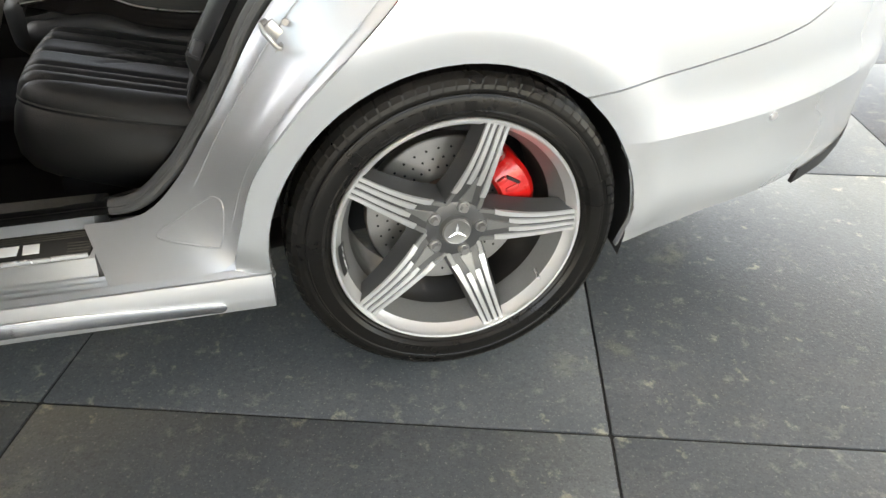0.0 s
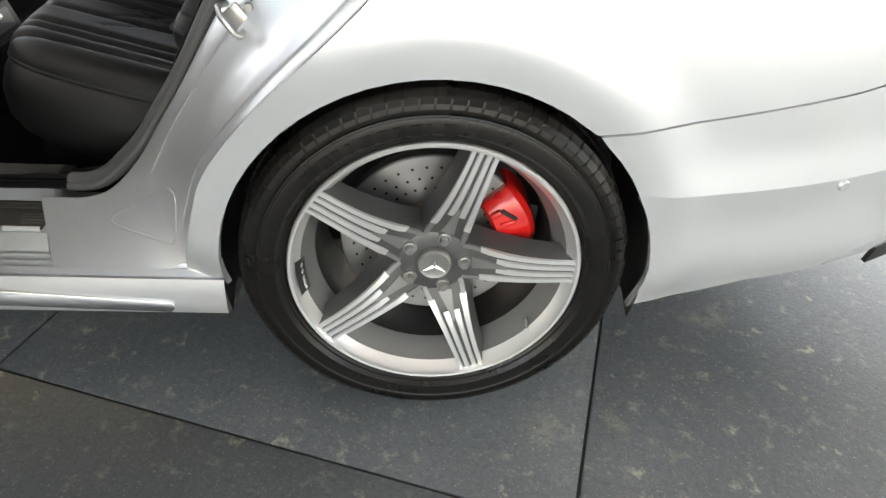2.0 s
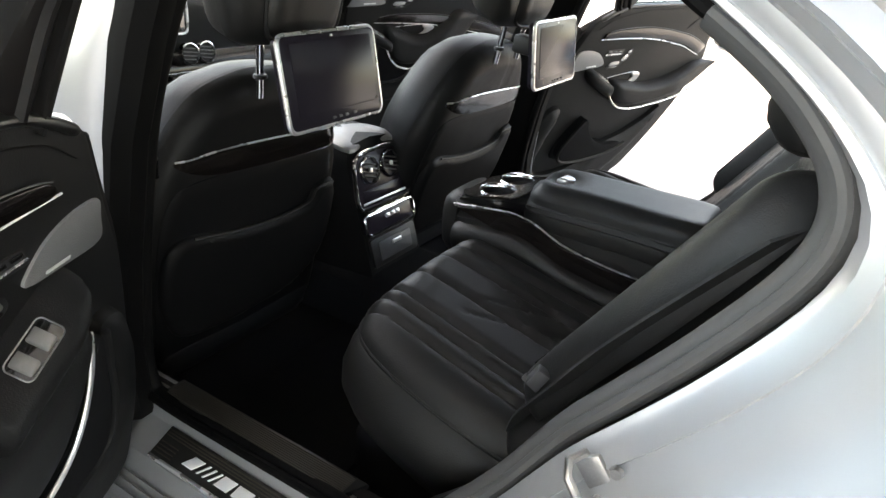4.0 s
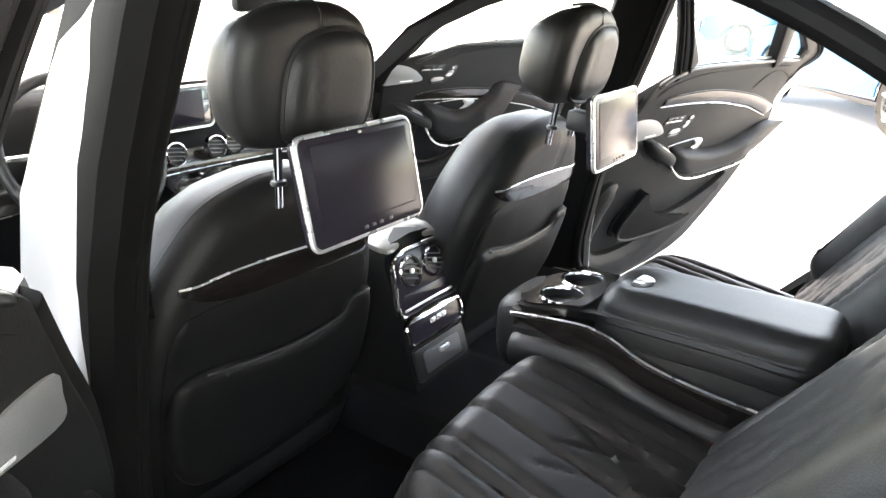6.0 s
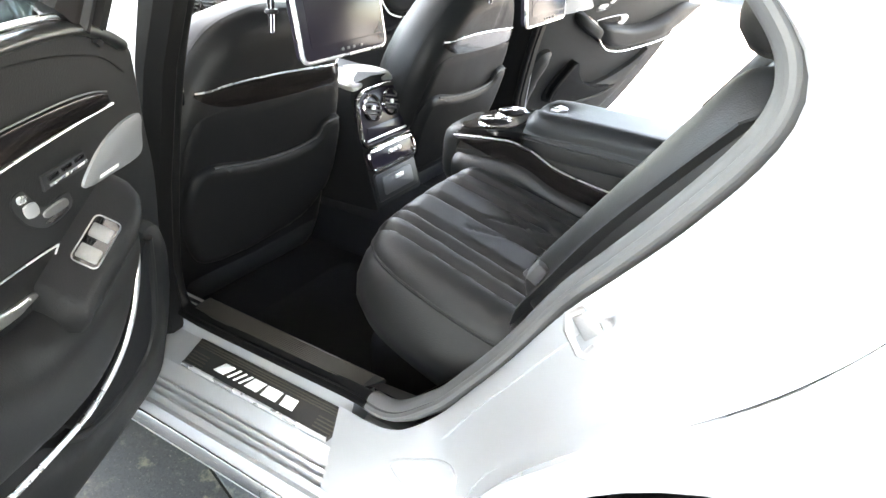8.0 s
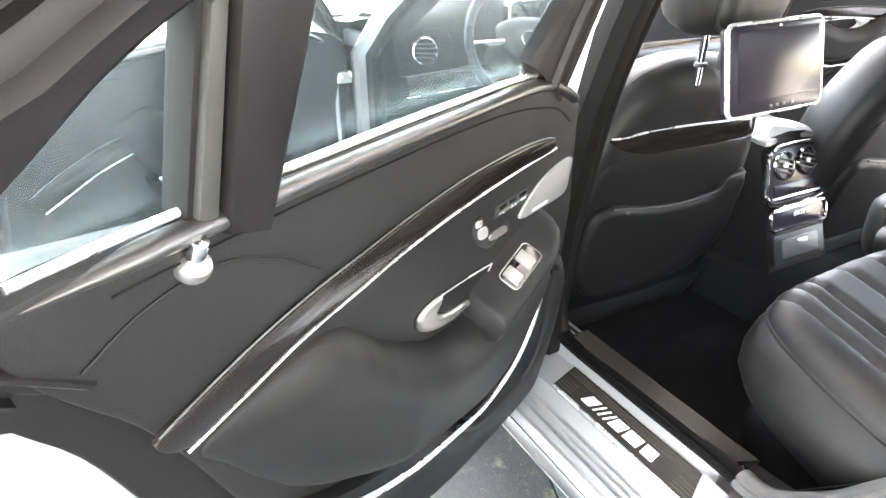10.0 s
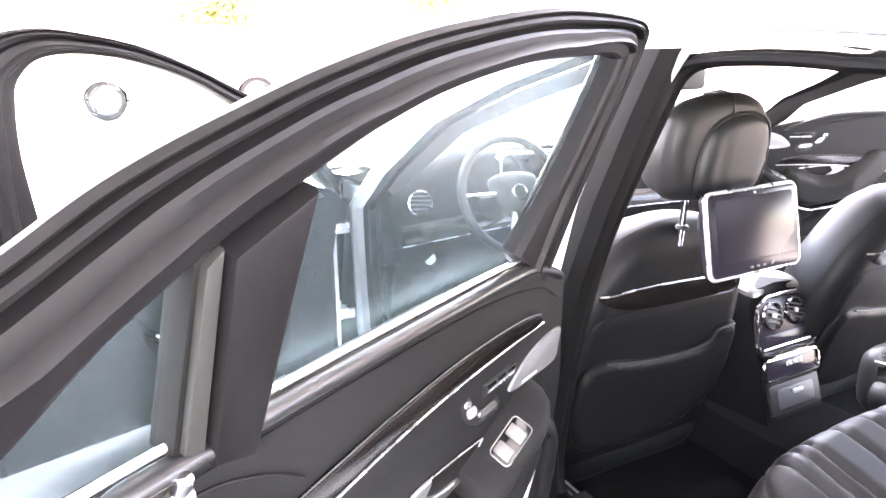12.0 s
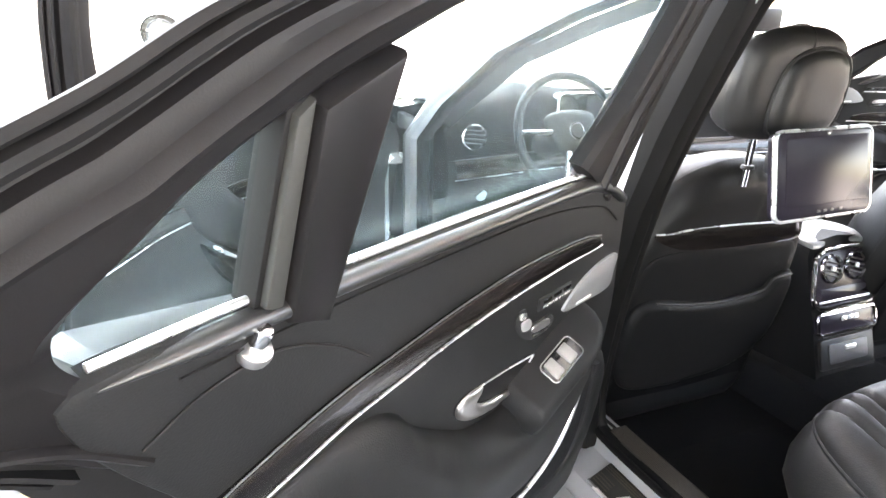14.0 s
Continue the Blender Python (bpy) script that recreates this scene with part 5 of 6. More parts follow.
part("drawer", plate(f2, FK, 0.0, 0.012, 0.002), SCREEN, con, "gloss black drawer front")
part("drawer_frame", tube([FK(a, b, 0.012) for a, b in f2], 0.005, 8, True), CHROME, con)
for dy in (-0.012, 0.010, 0.03):
    part("button", plate(rr(KC + dy, 0.600, 0.016, 0.012, 0.002), FK, 0.011, 0.016, 0.001), SATIN, con)
f3 = rr(KC, 0.508, 0.192, 0.085, 0.010, 4)
part("lower_door", plate(f3, FK, 0.0, 0.010, 0.003), PLASTIC, con)
part("ash_panel", plate(rr(KC, 0.508, 0.140, 0.055, 0.008), FK, 0.009, 0.013, 0.002), GREYPL, con)
part("ash_handle", plate(rr(KC + 0.005, 0.520, 0.038, 0.012, 0.004), FK, 0.012, 0.017, 0.002), SATIN, con)


# ---------------------------------------------------------------- front seats
def front_seat():
    s = thing("front_seat", (-1.30, 0.495, 0.29), "black leather front seat with a screen on its headrest", "car seat", "front seats")
    XB = -1.275
    back_o = smooth2([(0.255, 0.283), (0.219, 0.448), (0.215, 0.668), (0.239, 0.778), (0.288, 0.860), (0.349, 0.923), (0.420, 0.949), (0.493, 0.958), (0.591, 0.949), (0.662, 0.921), (0.715, 0.860), (0.755, 0.778), (0.774, 0.668), (0.768, 0.448), (0.731, 0.283), (0.493, 0.266)], 5)

    def FS(a, b, h=0.0):
        return V((XB + 0.22 * (b - 0.65) + h, a, b - 0.2 * h))
    seams = [([(0.565, 0.83), (0.56, 0.965)], 0.004, 0.004), ([(0.585, 0.83), (0.58, 0.965)], 0.004, 0.004)]
    shell = part("backrest_shell", puff(back_o, FS, 0.055, 0.06, 0.013, base=-0.03, seams=seams), LEATHER_SHADE, s)
    part("backrest_front", puff(back_o, lambda a, b, h=0.0: FS(a, b, -0.03 - h), 0.13, 0.10, 0.03), LEATHER_SHADE, s)
    # gloss trim band across the back with its bright edge
    rim_a = np.array(back_o)

    def FSb(a, b, h=0.0):
        t = min(1, near(np.array((a, b)), rim_a) / 0.06) if inside((a, b), back_o) else 0.0
        return FS(a, b, -0.03 + 0.055 * math.sqrt(max(0, 1 - (1 - t) ** 2)) + h)
    tb = smooth2([(0.288, 0.819), (0.371, 0.829), (0.518, 0.825), (0.701, 0.811), (0.768, 0.800), (0.762, 0.769), (0.676, 0.764), (0.518, 0.769), (0.383, 0.778), (0.316, 0.797)], 4)
    band = part("trim_band", puff(tb, FSb, 0.004, 0.004, 0.014), PIANO, s, "dark gloss trim band")
    part("band_edge", tube([FSb(a, b, 0.004) for a, b in smooth2([(0.288, 0.822), (0.371, 0.831), (0.518, 0.827), (0.701, 0.813), (0.768, 0.802)], 5, False)], 0.0022, 6), SATIN, band)
    pn = smooth2([(0.283, 0.305), (0.256, 0.448), (0.252, 0.635), (0.274, 0.745), (0.335, 0.775), (0.518, 0.769), (0.676, 0.764), (0.723, 0.734), (0.737, 0.635), (0.727, 0.448), (0.701, 0.305), (0.493, 0.288)], 5)
    part("back_panel", puff(pn, FSb, 0.006, 0.008, 0.014, base=-0.001), SHELLBK, s, "matt black hard back panel")
    # map pocket
    po = smooth2([(0.280, 0.448), (0.255, 0.548), (0.267, 0.643), (0.322, 0.663), (0.432, 0.640), (0.542, 0.630), (0.646, 0.640), (0.670, 0.673), (0.731, 0.678), (0.747, 0.588), (0.725, 0.488), (0.640, 0.413), (0.481, 0.393), (0.335, 0.403)], 4)
    part("map_pocket", puff(po, FSb, 0.020, 0.018, 0.011, base=0.003), SHELLBK, s)
    part("pocket_edge", tube([FSb(a, b, 0.017) for a, b in smooth2([(0.322, 0.660), (0.432, 0.640), (0.542, 0.632), (0.646, 0.642), (0.670, 0.671), (0.725, 0.675)], 5, False)], 0.003, 6), PLASTIC, s)
    part("lower_shell", puff(smooth2([(0.286, 0.239), (0.255, 0.327), (0.274, 0.393), (0.493, 0.382), (0.713, 0.393), (0.731, 0.327), (0.701, 0.239), (0.493, 0.228)], 4), FSb, 0.02, 0.04, 0.02, base=-0.012), PLASTIC, s)
    # headrest: outer pad, inset rear pad and posts
    ho = smooth2([(0.352, 1.082), (0.347, 1.146), (0.368, 1.202), (0.433, 1.229), (0.509, 1.235), (0.581, 1.229), (0.638, 1.199), (0.654, 1.146), (0.648, 1.061), (0.615, 1.024), (0.500, 1.015), (0.386, 1.029)], 4)
    XH = -1.17

    def FHr(a, b, h=0.0):
        return V((XH + 0.12 * (b - 1.02) + h, 0.503 + 0.92 * (a - 0.503), b))
    bm = puff(ho, FHr, 0.035, 0.04, 0.018)
    hp = part("headrest", bm, LEATHER, s)
    bm = puff(inset2(ho, 0.004), lambda a, b, h=0.0: FHr(a, b, -h), 0.10, 0.075, 0.02)
    part("headrest_front", bm, LEATHER, hp)
    hi = smooth2([(0.437, 1.040), (0.433, 1.114), (0.461, 1.172), (0.528, 1.194), (0.605, 1.186), (0.640, 1.146), (0.640, 1.061), (0.605, 1.027), (0.509, 1.021)], 4)
    part("headrest_pad", puff(hi, FHr, 0.026, 0.03, 0.018, base=0.024, seams=[([(0.488, 1.02), (0.49, 1.19)], 0.006, 0.004)]), LEATHER, hp)
    part("pad_groove", tube([FHr(a, b, 0.034) for a, b in hi], 0.005, 6, True), PLASTIC, hp)
    ts = smooth_line([FHr(0.51, 1.195, 0.036), FHr(0.517, 1.222, 0.022), FHr(0.517, 1.236, -0.005), FHr(0.517, 1.229, -0.05)], 5)
    part("top_seam", tube(ts, 0.0035, 6), LEATHER, hp)
    for y in (0.455, 0.575):
        part("headrest_post", tube([V((XH - 0.005, y, 0.92)), V((XH + 0.005, y, 1.05))], 0.0075, 12), CHROME, s, "chrome headrest post")
        part("post_collar", join(bmesh.new(), lathe([(0.0, 0), (0.012, 0), (0.014, 0.003), (0.012, 0.008), (0.0, 0.008)], (0, 0, 0), 16), Matrix.Translation((XH, y, 0.957)) @ Matrix.Rotation(radians(90), 4, "X")), PLASTIC, s)
    # rear screen with its bright frame
    XS = -1.05

    def FSc(a, b, h=0.0):
        return V((XS - 0.20 * (b - 0.97) + h, a, b + 0.2 * h))
    fo = rr(0.529, 0.970, 0.256, 0.160, 0.014, 5)
    mon = part("screen_body", plate(fo, FSc, -0.022, 0.0, 0.003), SCREEN, s, "flat screen in a bright metal frame")
    part("screen_frame", tube([FSc(a, b, -0.006) for a, b in inset2(fo, -0.001)], 0.0052, 8, True, flat=1.0), SATIN, mon)
    part("screen_glass", plate(rr(0.533, 0.976, 0.222, 0.126, 0.004, 3), FSc, -0.002, 0.0012, 0.0005), SCREEN, mon, "dark unlit display")
    for dy in (-0.03, -0.012, 0.006, 0.03):
        part("screen_button", plate(rr(0.54 + dy, 0.900, 0.009, 0.005, 0.001, 2), FSc, -0.002, 0.0015, 0.0004), GREYPL, mon)
    part("screen_camera", plate(rr(0.532, 1.044, 0.006, 0.004, 0.001, 2), FSc, -0.002, 0.0015, 0.0004), SATIN, mon)
    part("screen_arm", rbox((-1.115, 0.515, 0.97), (0.11, 0.045, 0.05), 0.01), PLASTIC, s)
    # seat cushion beyond
    part("cushion", puff(rr(-1.56, 0.495, 0.52, 0.52, 0.08), F_xy(0.42), 0.09, 0.08, 0.04), LEATHER, s)
    part("seat_rail", rbox((-1.58, 0.495, 0.35), (0.52, 0.42, 0.13), 0.02), PLASTIC, s)
    return s


seat_l = front_seat()
# the passenger seat stands further back and leans more
PIVOT = Matrix.Translation((-1.22, 0.5, 0.88))
seat_r = copy_thing(seat_l, Matrix.Translation((0.10, 0.767, 0.0)) @ PIVOT @ Matrix.Rotation(radians(5.5), 4, "Y") @ PIVOT.inverted() @ Matrix.Translation(V(seat_l.location)))
tagged(seat_r, "black leather front passenger seat with a screen on its headrest")

for ch in seat_r.children:
    if ch.name.startswith(("headrest", "post_collar")):
        ch.location.y -= 0.028

# ---------------------------------------------------------------- dashboard and steering wheel
dash = []
for x0, z in ((-1.99, 0.60), (-1.965, 0.72), (-1.93, 0.80), (-1.915, 0.88), (-1.93, 0.93), (-1.955, 1.0), (-1.99, 1.055), (-2.06, 1.085), (-2.2, 1.08), (-2.4, 1.0)):
    row = []
    for j in range(21):
        y = 0.17 + (2 * CY - 0.34) * j / 20
        x = x0 - 0.05 * math.cos((j / 20 - 0.5) * 4.2) + 0.06
        zz = z + (0.035 * math.exp(-((y - 0.56) / 0.16) ** 2) if z > 0.98 else 0)
        row.append(V((x, y, zz)))
    dash.append(row)
bm = loft(dash)
bmesh.ops.solidify(bm, geom=bm.faces[:], thickness=0.02)
dashp = part("dashboard", bm, DOORSKIN, car, "black dashboard with round chrome vents")
rows = []
for j in range(21):
    y = 0.19 + (2 * CY - 0.38) * j / 20
    x = -1.915 - 0.05 * math.cos((j / 20 - 0.5) * 4.2) + 0.066
    rows.append([V((x, y, 0.865)), V((x + 0.012, y, 0.872)), V((x + 0.008, y, 0.905)), V((x - 0.01, y, 0.925))])
part("dash_trim", loft(rows), PIANO, dashp, "dark gloss wood dash trim")
part("dash_bright_line", tube([r[0] for r in rows], 0.002, 6), SATIN, dashp)
part("dash_bright_line", tube([r[3] for r in rows], 0.0015, 6), ALLOYGREY, dashp)


def round_vent(p, r, parent, nrm):
    turn = Matrix.Translation(p) @ V((0, -1, 0)).rotation_difference(V(nrm).normalized()).to_matrix().to_4x4()
    bm = lathe([(0.0, 0.012), (r * 0.78, 0.012), (r * 0.85, -0.002), (r * 0.9, -0.008), (r, -0.006), (r * 1.06, 0.01)], n=36)
    v = part("air_vent", join(bmesh.new(), bm, turn), CHROME, parent, "round chrome air vent")
    part("vent_core", join(bmesh.new(), lathe([(0.0, 0.004), (r * 0.8, 0.004), (r * 0.84, 0.012)], n=30), turn), PLASTIC, v)
    for k in (-0.5, -0.17, 0.17, 0.5):
        w = 2 * r * math.sqrt(0.64 - k * k)
        part("vent_slat", join(bmesh.new(), rbox((0, 0.0, k * r), (w, 0.008, 0.0035), 0.001, 1), turn), ALLOYGREY, v)


for y in (0.785, 0.849, 0.985, 1.049):
    round_vent(V((-1.865, y, 0.928)), 0.034, dashp, (1, 0, 0.15))
round_vent(V((-1.862, 0.268, 0.988)), 0.040, dashp, (1, -0.15, 0.1))
round_vent(V((-1.862, 2 * CY - 0.268, 0.988)), 0.040, dashp, (1, 0.15, 0.1))
# double display in one hood
bm = plate(rr(0.80, 1.045, 0.42, 0.115, 0.02), F_yz(-1.90), -0.04, 0.0, 0.004)
dd = part("display_panel", bm, BLACKGL, dashp, "wide twin display")
part("display_glass", plate(rr(0.84, 1.047, 0.28, 0.092, 0.006), F_yz(-1.90), -0.002, 0.002, 0.001), SCREEN, dd)
part("display_frame", tube([V((-1.898, a, b)) for a, b in rr(0.80, 1.045, 0.424, 0.119, 0.02)], 0.004, 6, True), SATIN, dd)
part("dash_speaker", plate(smooth2([(0.19, 1.04), (0.24, 1.055), (0.235, 1.075), (0.20, 1.07)], 4), F_yz(-1.93), 0.0, 0.012, 0.002), SATIN, dashp)
part("light_switch", lathe([(0.0, -0.01), (0.018, -0.01), (0.02, -0.006), (0.02, 0.01)], n=18), SATIN, dashp).matrix_basis = Matrix.Translation((-1.87, 0.30, 0.80)) @ Matrix.Rotation(radians(90), 4, "Z")
part("switch_row", plate(rr(0.29, 0.872, 0.17, 0.022, 0.005), F_yz(-1.875), 0.0, 0.008, 0.002), BLACKGL, dashp)
# lower dash and centre stack
part("knee_panel", rbox((-1.98, 0.50, 0.66), (0.10, 0.62, 0.20), 0.03), PLASTIC, dashp)
part("centre_panel", rbox((-1.83, CY, 0.75), (0.20, 0.24, 0.20), 0.03, 3, (0, 25, 0)), BLACKGL, dashp)
# steering wheel
dashp.location = (-0.187, 0, -0.113)
tilt = Matrix.Translation((-1.924, 0.535, 0.893)) @ Matrix.Rotation(radians(-24), 4, "Y")
stw = thing("steering_wheel", (-1.924, 0.535, 0.893), "black leather steering wheel with silver spokes", "steering wheel")


def wheel_part(name, bm, m, parent=None, label=""):
    return part(name, join(bmesh.new(), bm, tilt), m, parent or stw, label)


ring = [V((0, 0.182 * math.cos(radians(a)), 0.182 * math.sin(radians(a)))) for a in range(0, 360, 8)]
wheel_part("wheel_rim", tube(ring, 0.0135, 10, True), LEATHER)
wheel_part("airbag_cover", puff(smooth2([(-0.085, 0.03), (-0.07, 0.062), (0, 0.072), (0.07, 0.062), (0.085, 0.03), (0.06, -0.04), (0.02, -0.075), (-0.02, -0.075), (-0.06, -0.04)], 4), lambda a, b, h=0.0: V((h, a, b)), 0.035, 0.03, 0.02), LEATHER)
wheel_part("emblem", tube([V((0.037, 0.024 * math.cos(radians(a)), 0.024 * math.sin(radians(a)))) for a in range(0, 360, 15)], 0.003, 6, True), CHROME)
for y0, y1, z0, z1 in ((-0.08, -0.172, 0.005, 0.012), (0.08, 0.172, 0.005, 0.012), (-0.02, -0.05, -0.06, -0.17), (0.02, 0.05, -0.06, -0.17)):
    wheel_part("spoke", tube([V((0.012, y0, z0)), V((0.004, y1, z1))], [0.022, 0.016], 8, flat=0.4), SATIN)
wheel_part("column", tube([V((-0.02, 0, 0)), V((-0.20, 0, 0))], 0.045, 14), PLASTIC)
# interior mirror
part("interior_mirror", join(rbox((-1.655, 0.90, 1.235), (0.03, 0.24, 0.065), 0.014), tube([V((-1.665, 0.90, 1.25)), V((-1.69, 0.90, 1.29))], 0.008, 8)), PLASTIC, car, "black interior mirror")


# ---------------------------------------------------------------- doors
def door_frame(o, phi, tilt, side):
    """Axes of an open door: along it from the hinge, up its face, and out of its trimmed face."""
    p, t = radians(phi), radians(tilt)
    s = side
    u = V((math.cos(p), s * math.sin(p), 0))
    n = V((math.sin(p) * math.cos(t), -s * math.cos(p) * math.cos(t), -math.sin(t)))
    v = V((math.sin(p) * math.sin(t), -s * math.cos(p) * math.sin(t), math.cos(t)))
    return V(o), u, v, n


def car_door(name, label, axes, front=False, pin=True, slide=0.0):
    o, u, v, n = axes

    def D(a, b, h=0.0):
        return o + u * a + v * b + n * h

    def moved(da, db, k=1.0):
        """The same face with a group of fittings shifted, for the front doors' own layout."""
        return (lambda a, b, h=0.0: D(k * a + da + slide, k * b + db + 0.16 * slide, h)) if front else D
    D_key, D_bar, D_pull = moved(-0.12, 0.085), moved(-0.10, -0.088), moved(-0.132, 0.045)
    D_arm, D_grip = moved(0.03, 0.02, 0.65), moved(-0.13, 0.005, 0.8)
    D_pock, D_wall = D_arm, D_arm
    if not front and not pin:
        # the passenger side carries its armrest higher and further back
        D_arm, D_wall = (lambda a, b, h=0.0: D(1.05 * a + 0.15, 0.45 * b - 0.070, 0.8 * h)), D
        D_pock = lambda a, b, h=0.0: D(1.35 * a + 0.06, 0.62 * b - 0.150, h)
        D_grip = lambda a, b, h=0.0: D(0.85 * a + 0.02, 0.85 * b - 0.01, 0.6 * h)
    d = thing(name, D(0, -0.55, -0.06), label, "car door", "car doors")
    # the lower leaf: trimmed inner face over a painted shell
    leaf = [(0.135, 0.085), (0.20, 0.115), (0.29, 0.142), (0.45, 0.150), (0.60, 0.152), (0.80, 0.148), (0.925, 0.143), (0.926, 0.105), (0.892, 0.05), (0.846, -0.012), (0.798, -0.10), (0.74, -0.22), (0.68, -0.33), (0.58, -0.465), (0.46, -0.58), (0.34, -0.64), (0.16, -0.665), (0.0, -0.665), (-0.075, -0.655), (-0.10, -0.60), (-0.098, -0.52), (-0.08, -0.40), (-0.04, -0.27), (0.005, -0.15), (0.06, -0.05), (0.11, 0.045)]
    if front:
        leaf = [(0.0, 0.06), (0.2, 0.12), (0.45, 0.15), (0.7, 0.155), (0.97, 0.15), (1.0, 0.1), (1.03, -0.1), (1.04, -0.35), (1.0, -0.52), (0.8, -0.56), (0.3, -0.57), (0.05, -0.56), (-0.03, -0.45), (-0.04, -0.1)]
    elif not pin:
        leaf = [(a + (0.08 * max(0, min(1, -b / 0.12)) if a > 0.4 else 0), b) for a, b in leaf]
    lf = smooth2(leaf, 3)
    lf = lf[::-1] if area2(lf) < 0 else lf
    part("inner_panel", plate(lf, D, -0.022, 0.0, 0.006), DOORSKIN, d)

    def flare(p, e, wide_by=0.0):
        """The rear upper corner of the shut face stands further out than the trim."""
        return p if front else [(a + (e * max(0, min(1, (b + 0.14) / 0.2)) if a > 0.6 else 0) + wide_by * max(0, min(1, (a - 0.50) / 0.1)), b) for a, b in p]
    part("door_edge", plate([(a, min(b, b0 - 0.03) if b0 > 0.06 else b) for (a, b), (a0, b0) in zip(flare(inset2(lf, -0.030), -0.020, 0.022), lf)], D, -0.045, -0.020, 0.004), RUBBER, d, "black rubber edge seal")
    rows = []
    for ins, h in ((0.004, -0.040), (-0.040, -0.046), (-0.046, -0.062), (-0.040, -0.085), (-0.01, -0.105), (0.06, -0.128)):
        rows.append([D(a, min(b, b0 - 0.05 + (h + 0.046) * 1.1) if b0 > 0.06 else b, h) for (a, b), (a0, b0) in zip(flare(inset2(lf, ins), 0.030 if ins > 0 else 0.080, 0.0 if ins > 0 else 0.045), lf)])
    bm = loft(rows, closed_u=True)
    bm.faces.new([q for q in bm.verts[-len(lf):]])
    part("outer_shell", bm, SILVER, d, "silver painted outer shell")
    # upper roll along the window, stitched
    roll = [D(a, b, -0.002) for a, b in smooth2(([(0.09, 0.074), (0.20, 0.116), (0.30, 0.137)] if front else [(0.15, 0.088), (0.21, 0.115), (0.30, 0.138)]) + [(0.5, 0.143), (0.7, 0.144), (0.82, 0.143), (0.912, 0.138)], 6, False)]
    part("waist_roll", tube(roll, [0.004] + [0.0108] * (len(roll) - 6) + [0.0095, 0.008, 0.006, 0.004, 0.002], 14, flat=0.7), WAIST_SHEEN, d)
    part("waist_strip", tube([q + v * 0.010 - n * 0.010 for q in roll[9:]], 0.0034, 8), SATIN, d, "bright metal waist strip")
    part("seam", tube([D(a, b, 0.0015) for a, b in smooth2([(0.15, 0.055), (0.21, 0.088), (0.30, 0.110), (0.398, 0.122), (0.508, 0.126), (0.62, 0.127), (0.72, 0.127), (0.86, 0.122)], 6, False)], 0.0013, 5), RUBBER, d)
    part("seam", tube([D(a, b, 0.0015) for a, b in smooth2([(0.885, 0.075), (0.84, 0.10), (0.78, 0.108), (0.72, 0.085), (0.67, 0.05)], 6, False)], 0.0013, 5), RUBBER, d)
    # wood bar with a bright lower line
    bar = smooth2([(0.195, 0.036), (0.22, 0.048), (0.30, 0.057), (0.43, 0.060), (0.54, 0.050), (0.615, 0.038), (0.685, 0.026), (0.745, 0.010), (0.80, -0.010), (0.842, -0.028), (0.812, -0.056), (0.75, -0.036), (0.685, -0.014), (0.612, 0.0), (0.53, 0.014), (0.418, 0.024), (0.30, 0.027), (0.205, 0.024)], 4)
    part("wood_bar", plate(bar, D_bar, 0.0, 0.007, 0.0025), PIANO, d, "dark gloss wood bar")
    low = smooth2([(0.180, 0.022), (0.283, 0.023), (0.418, 0.019), (0.53, 0.008), (0.612, -0.007), (0.685, -0.021), (0.75, -0.043), (0.812, -0.064)], 6, False)
    part("bright_line", tube([D_bar(a, b, 0.004) for a, b in low], 0.0017, 6), SATIN, d)
    part("bright_line", tube([D_bar(a, b, 0.005) for a, b in smooth2([(0.20, 0.044), (0.24, 0.054), (0.31, 0.061), (0.43, 0.063), (0.54, 0.053), (0.615, 0.041), (0.685, 0.029), (0.745, 0.013), (0.80, -0.007), (0.838, -0.024)], 5, False)], 0.0010, 6), ALLOYGREY, d)
    # speaker grille
    spk = smooth2([(0.078, -0.088), (0.155, -0.086), (0.236, -0.076), (0.228, -0.052), (0.195, -0.028), (0.145, -0.016), (0.094, -0.020), (0.082, -0.05)], 4)
    sp = part("speaker_grille", plate(spk, D_key, 0.0, 0.004, 0.0015), MESHGR, d, "silver perforated speaker grille")
    part("speaker_badge", plate(rr(0.175, -0.076, 0.05, 0.005, 0.001, 2, 0.06), D_key, 0.0035, 0.005, 0.0004), WHITE, sp)
    # seat memory keys and seat-shaped switches
    kp = part("key_panel", plate([(0.334, -0.018), (0.246, -0.020), (0.228, -0.046), (0.326, -0.040)], D_key, 0.0, 0.003, 0.001), PLASTIC, d)
    for i in range(3):
        x = 0.252 + 0.0275 * i
        part("memory_key", plate([(x - 0.009, -0.0290), (x + 0.012, -0.0290), (x + 0.016, -0.0225), (x - 0.005, -0.0225)], D_key, 0.002, 0.0045, 0.001), BLACKGL, kp)
    part("key_line", plate([(0.318, -0.0335), (0.236, -0.0345), (0.234, -0.0385), (0.316, -0.0375)], D_key, 0.002, 0.0045, 0.001), SATIN, kp)
    base = smooth2([(0.366, -0.021), (0.382, -0.020), (0.386, -0.032), (0.372, -0.052), (0.352, -0.072), (0.316, -0.093), (0.276, -0.094), (0.262, -0.082), (0.280, -0.062), (0.325, -0.060), (0.350, -0.038)], 3)
    sw = part("seat_switch_base", plate(base, D_key, 0.0, 0.0015, 0.0005), PLASTIC, d)
    part("switch_outline", tube([D_key(p, q, 0.0015) for p, q in base], 0.0007, 5, True), RUBBER, sw)
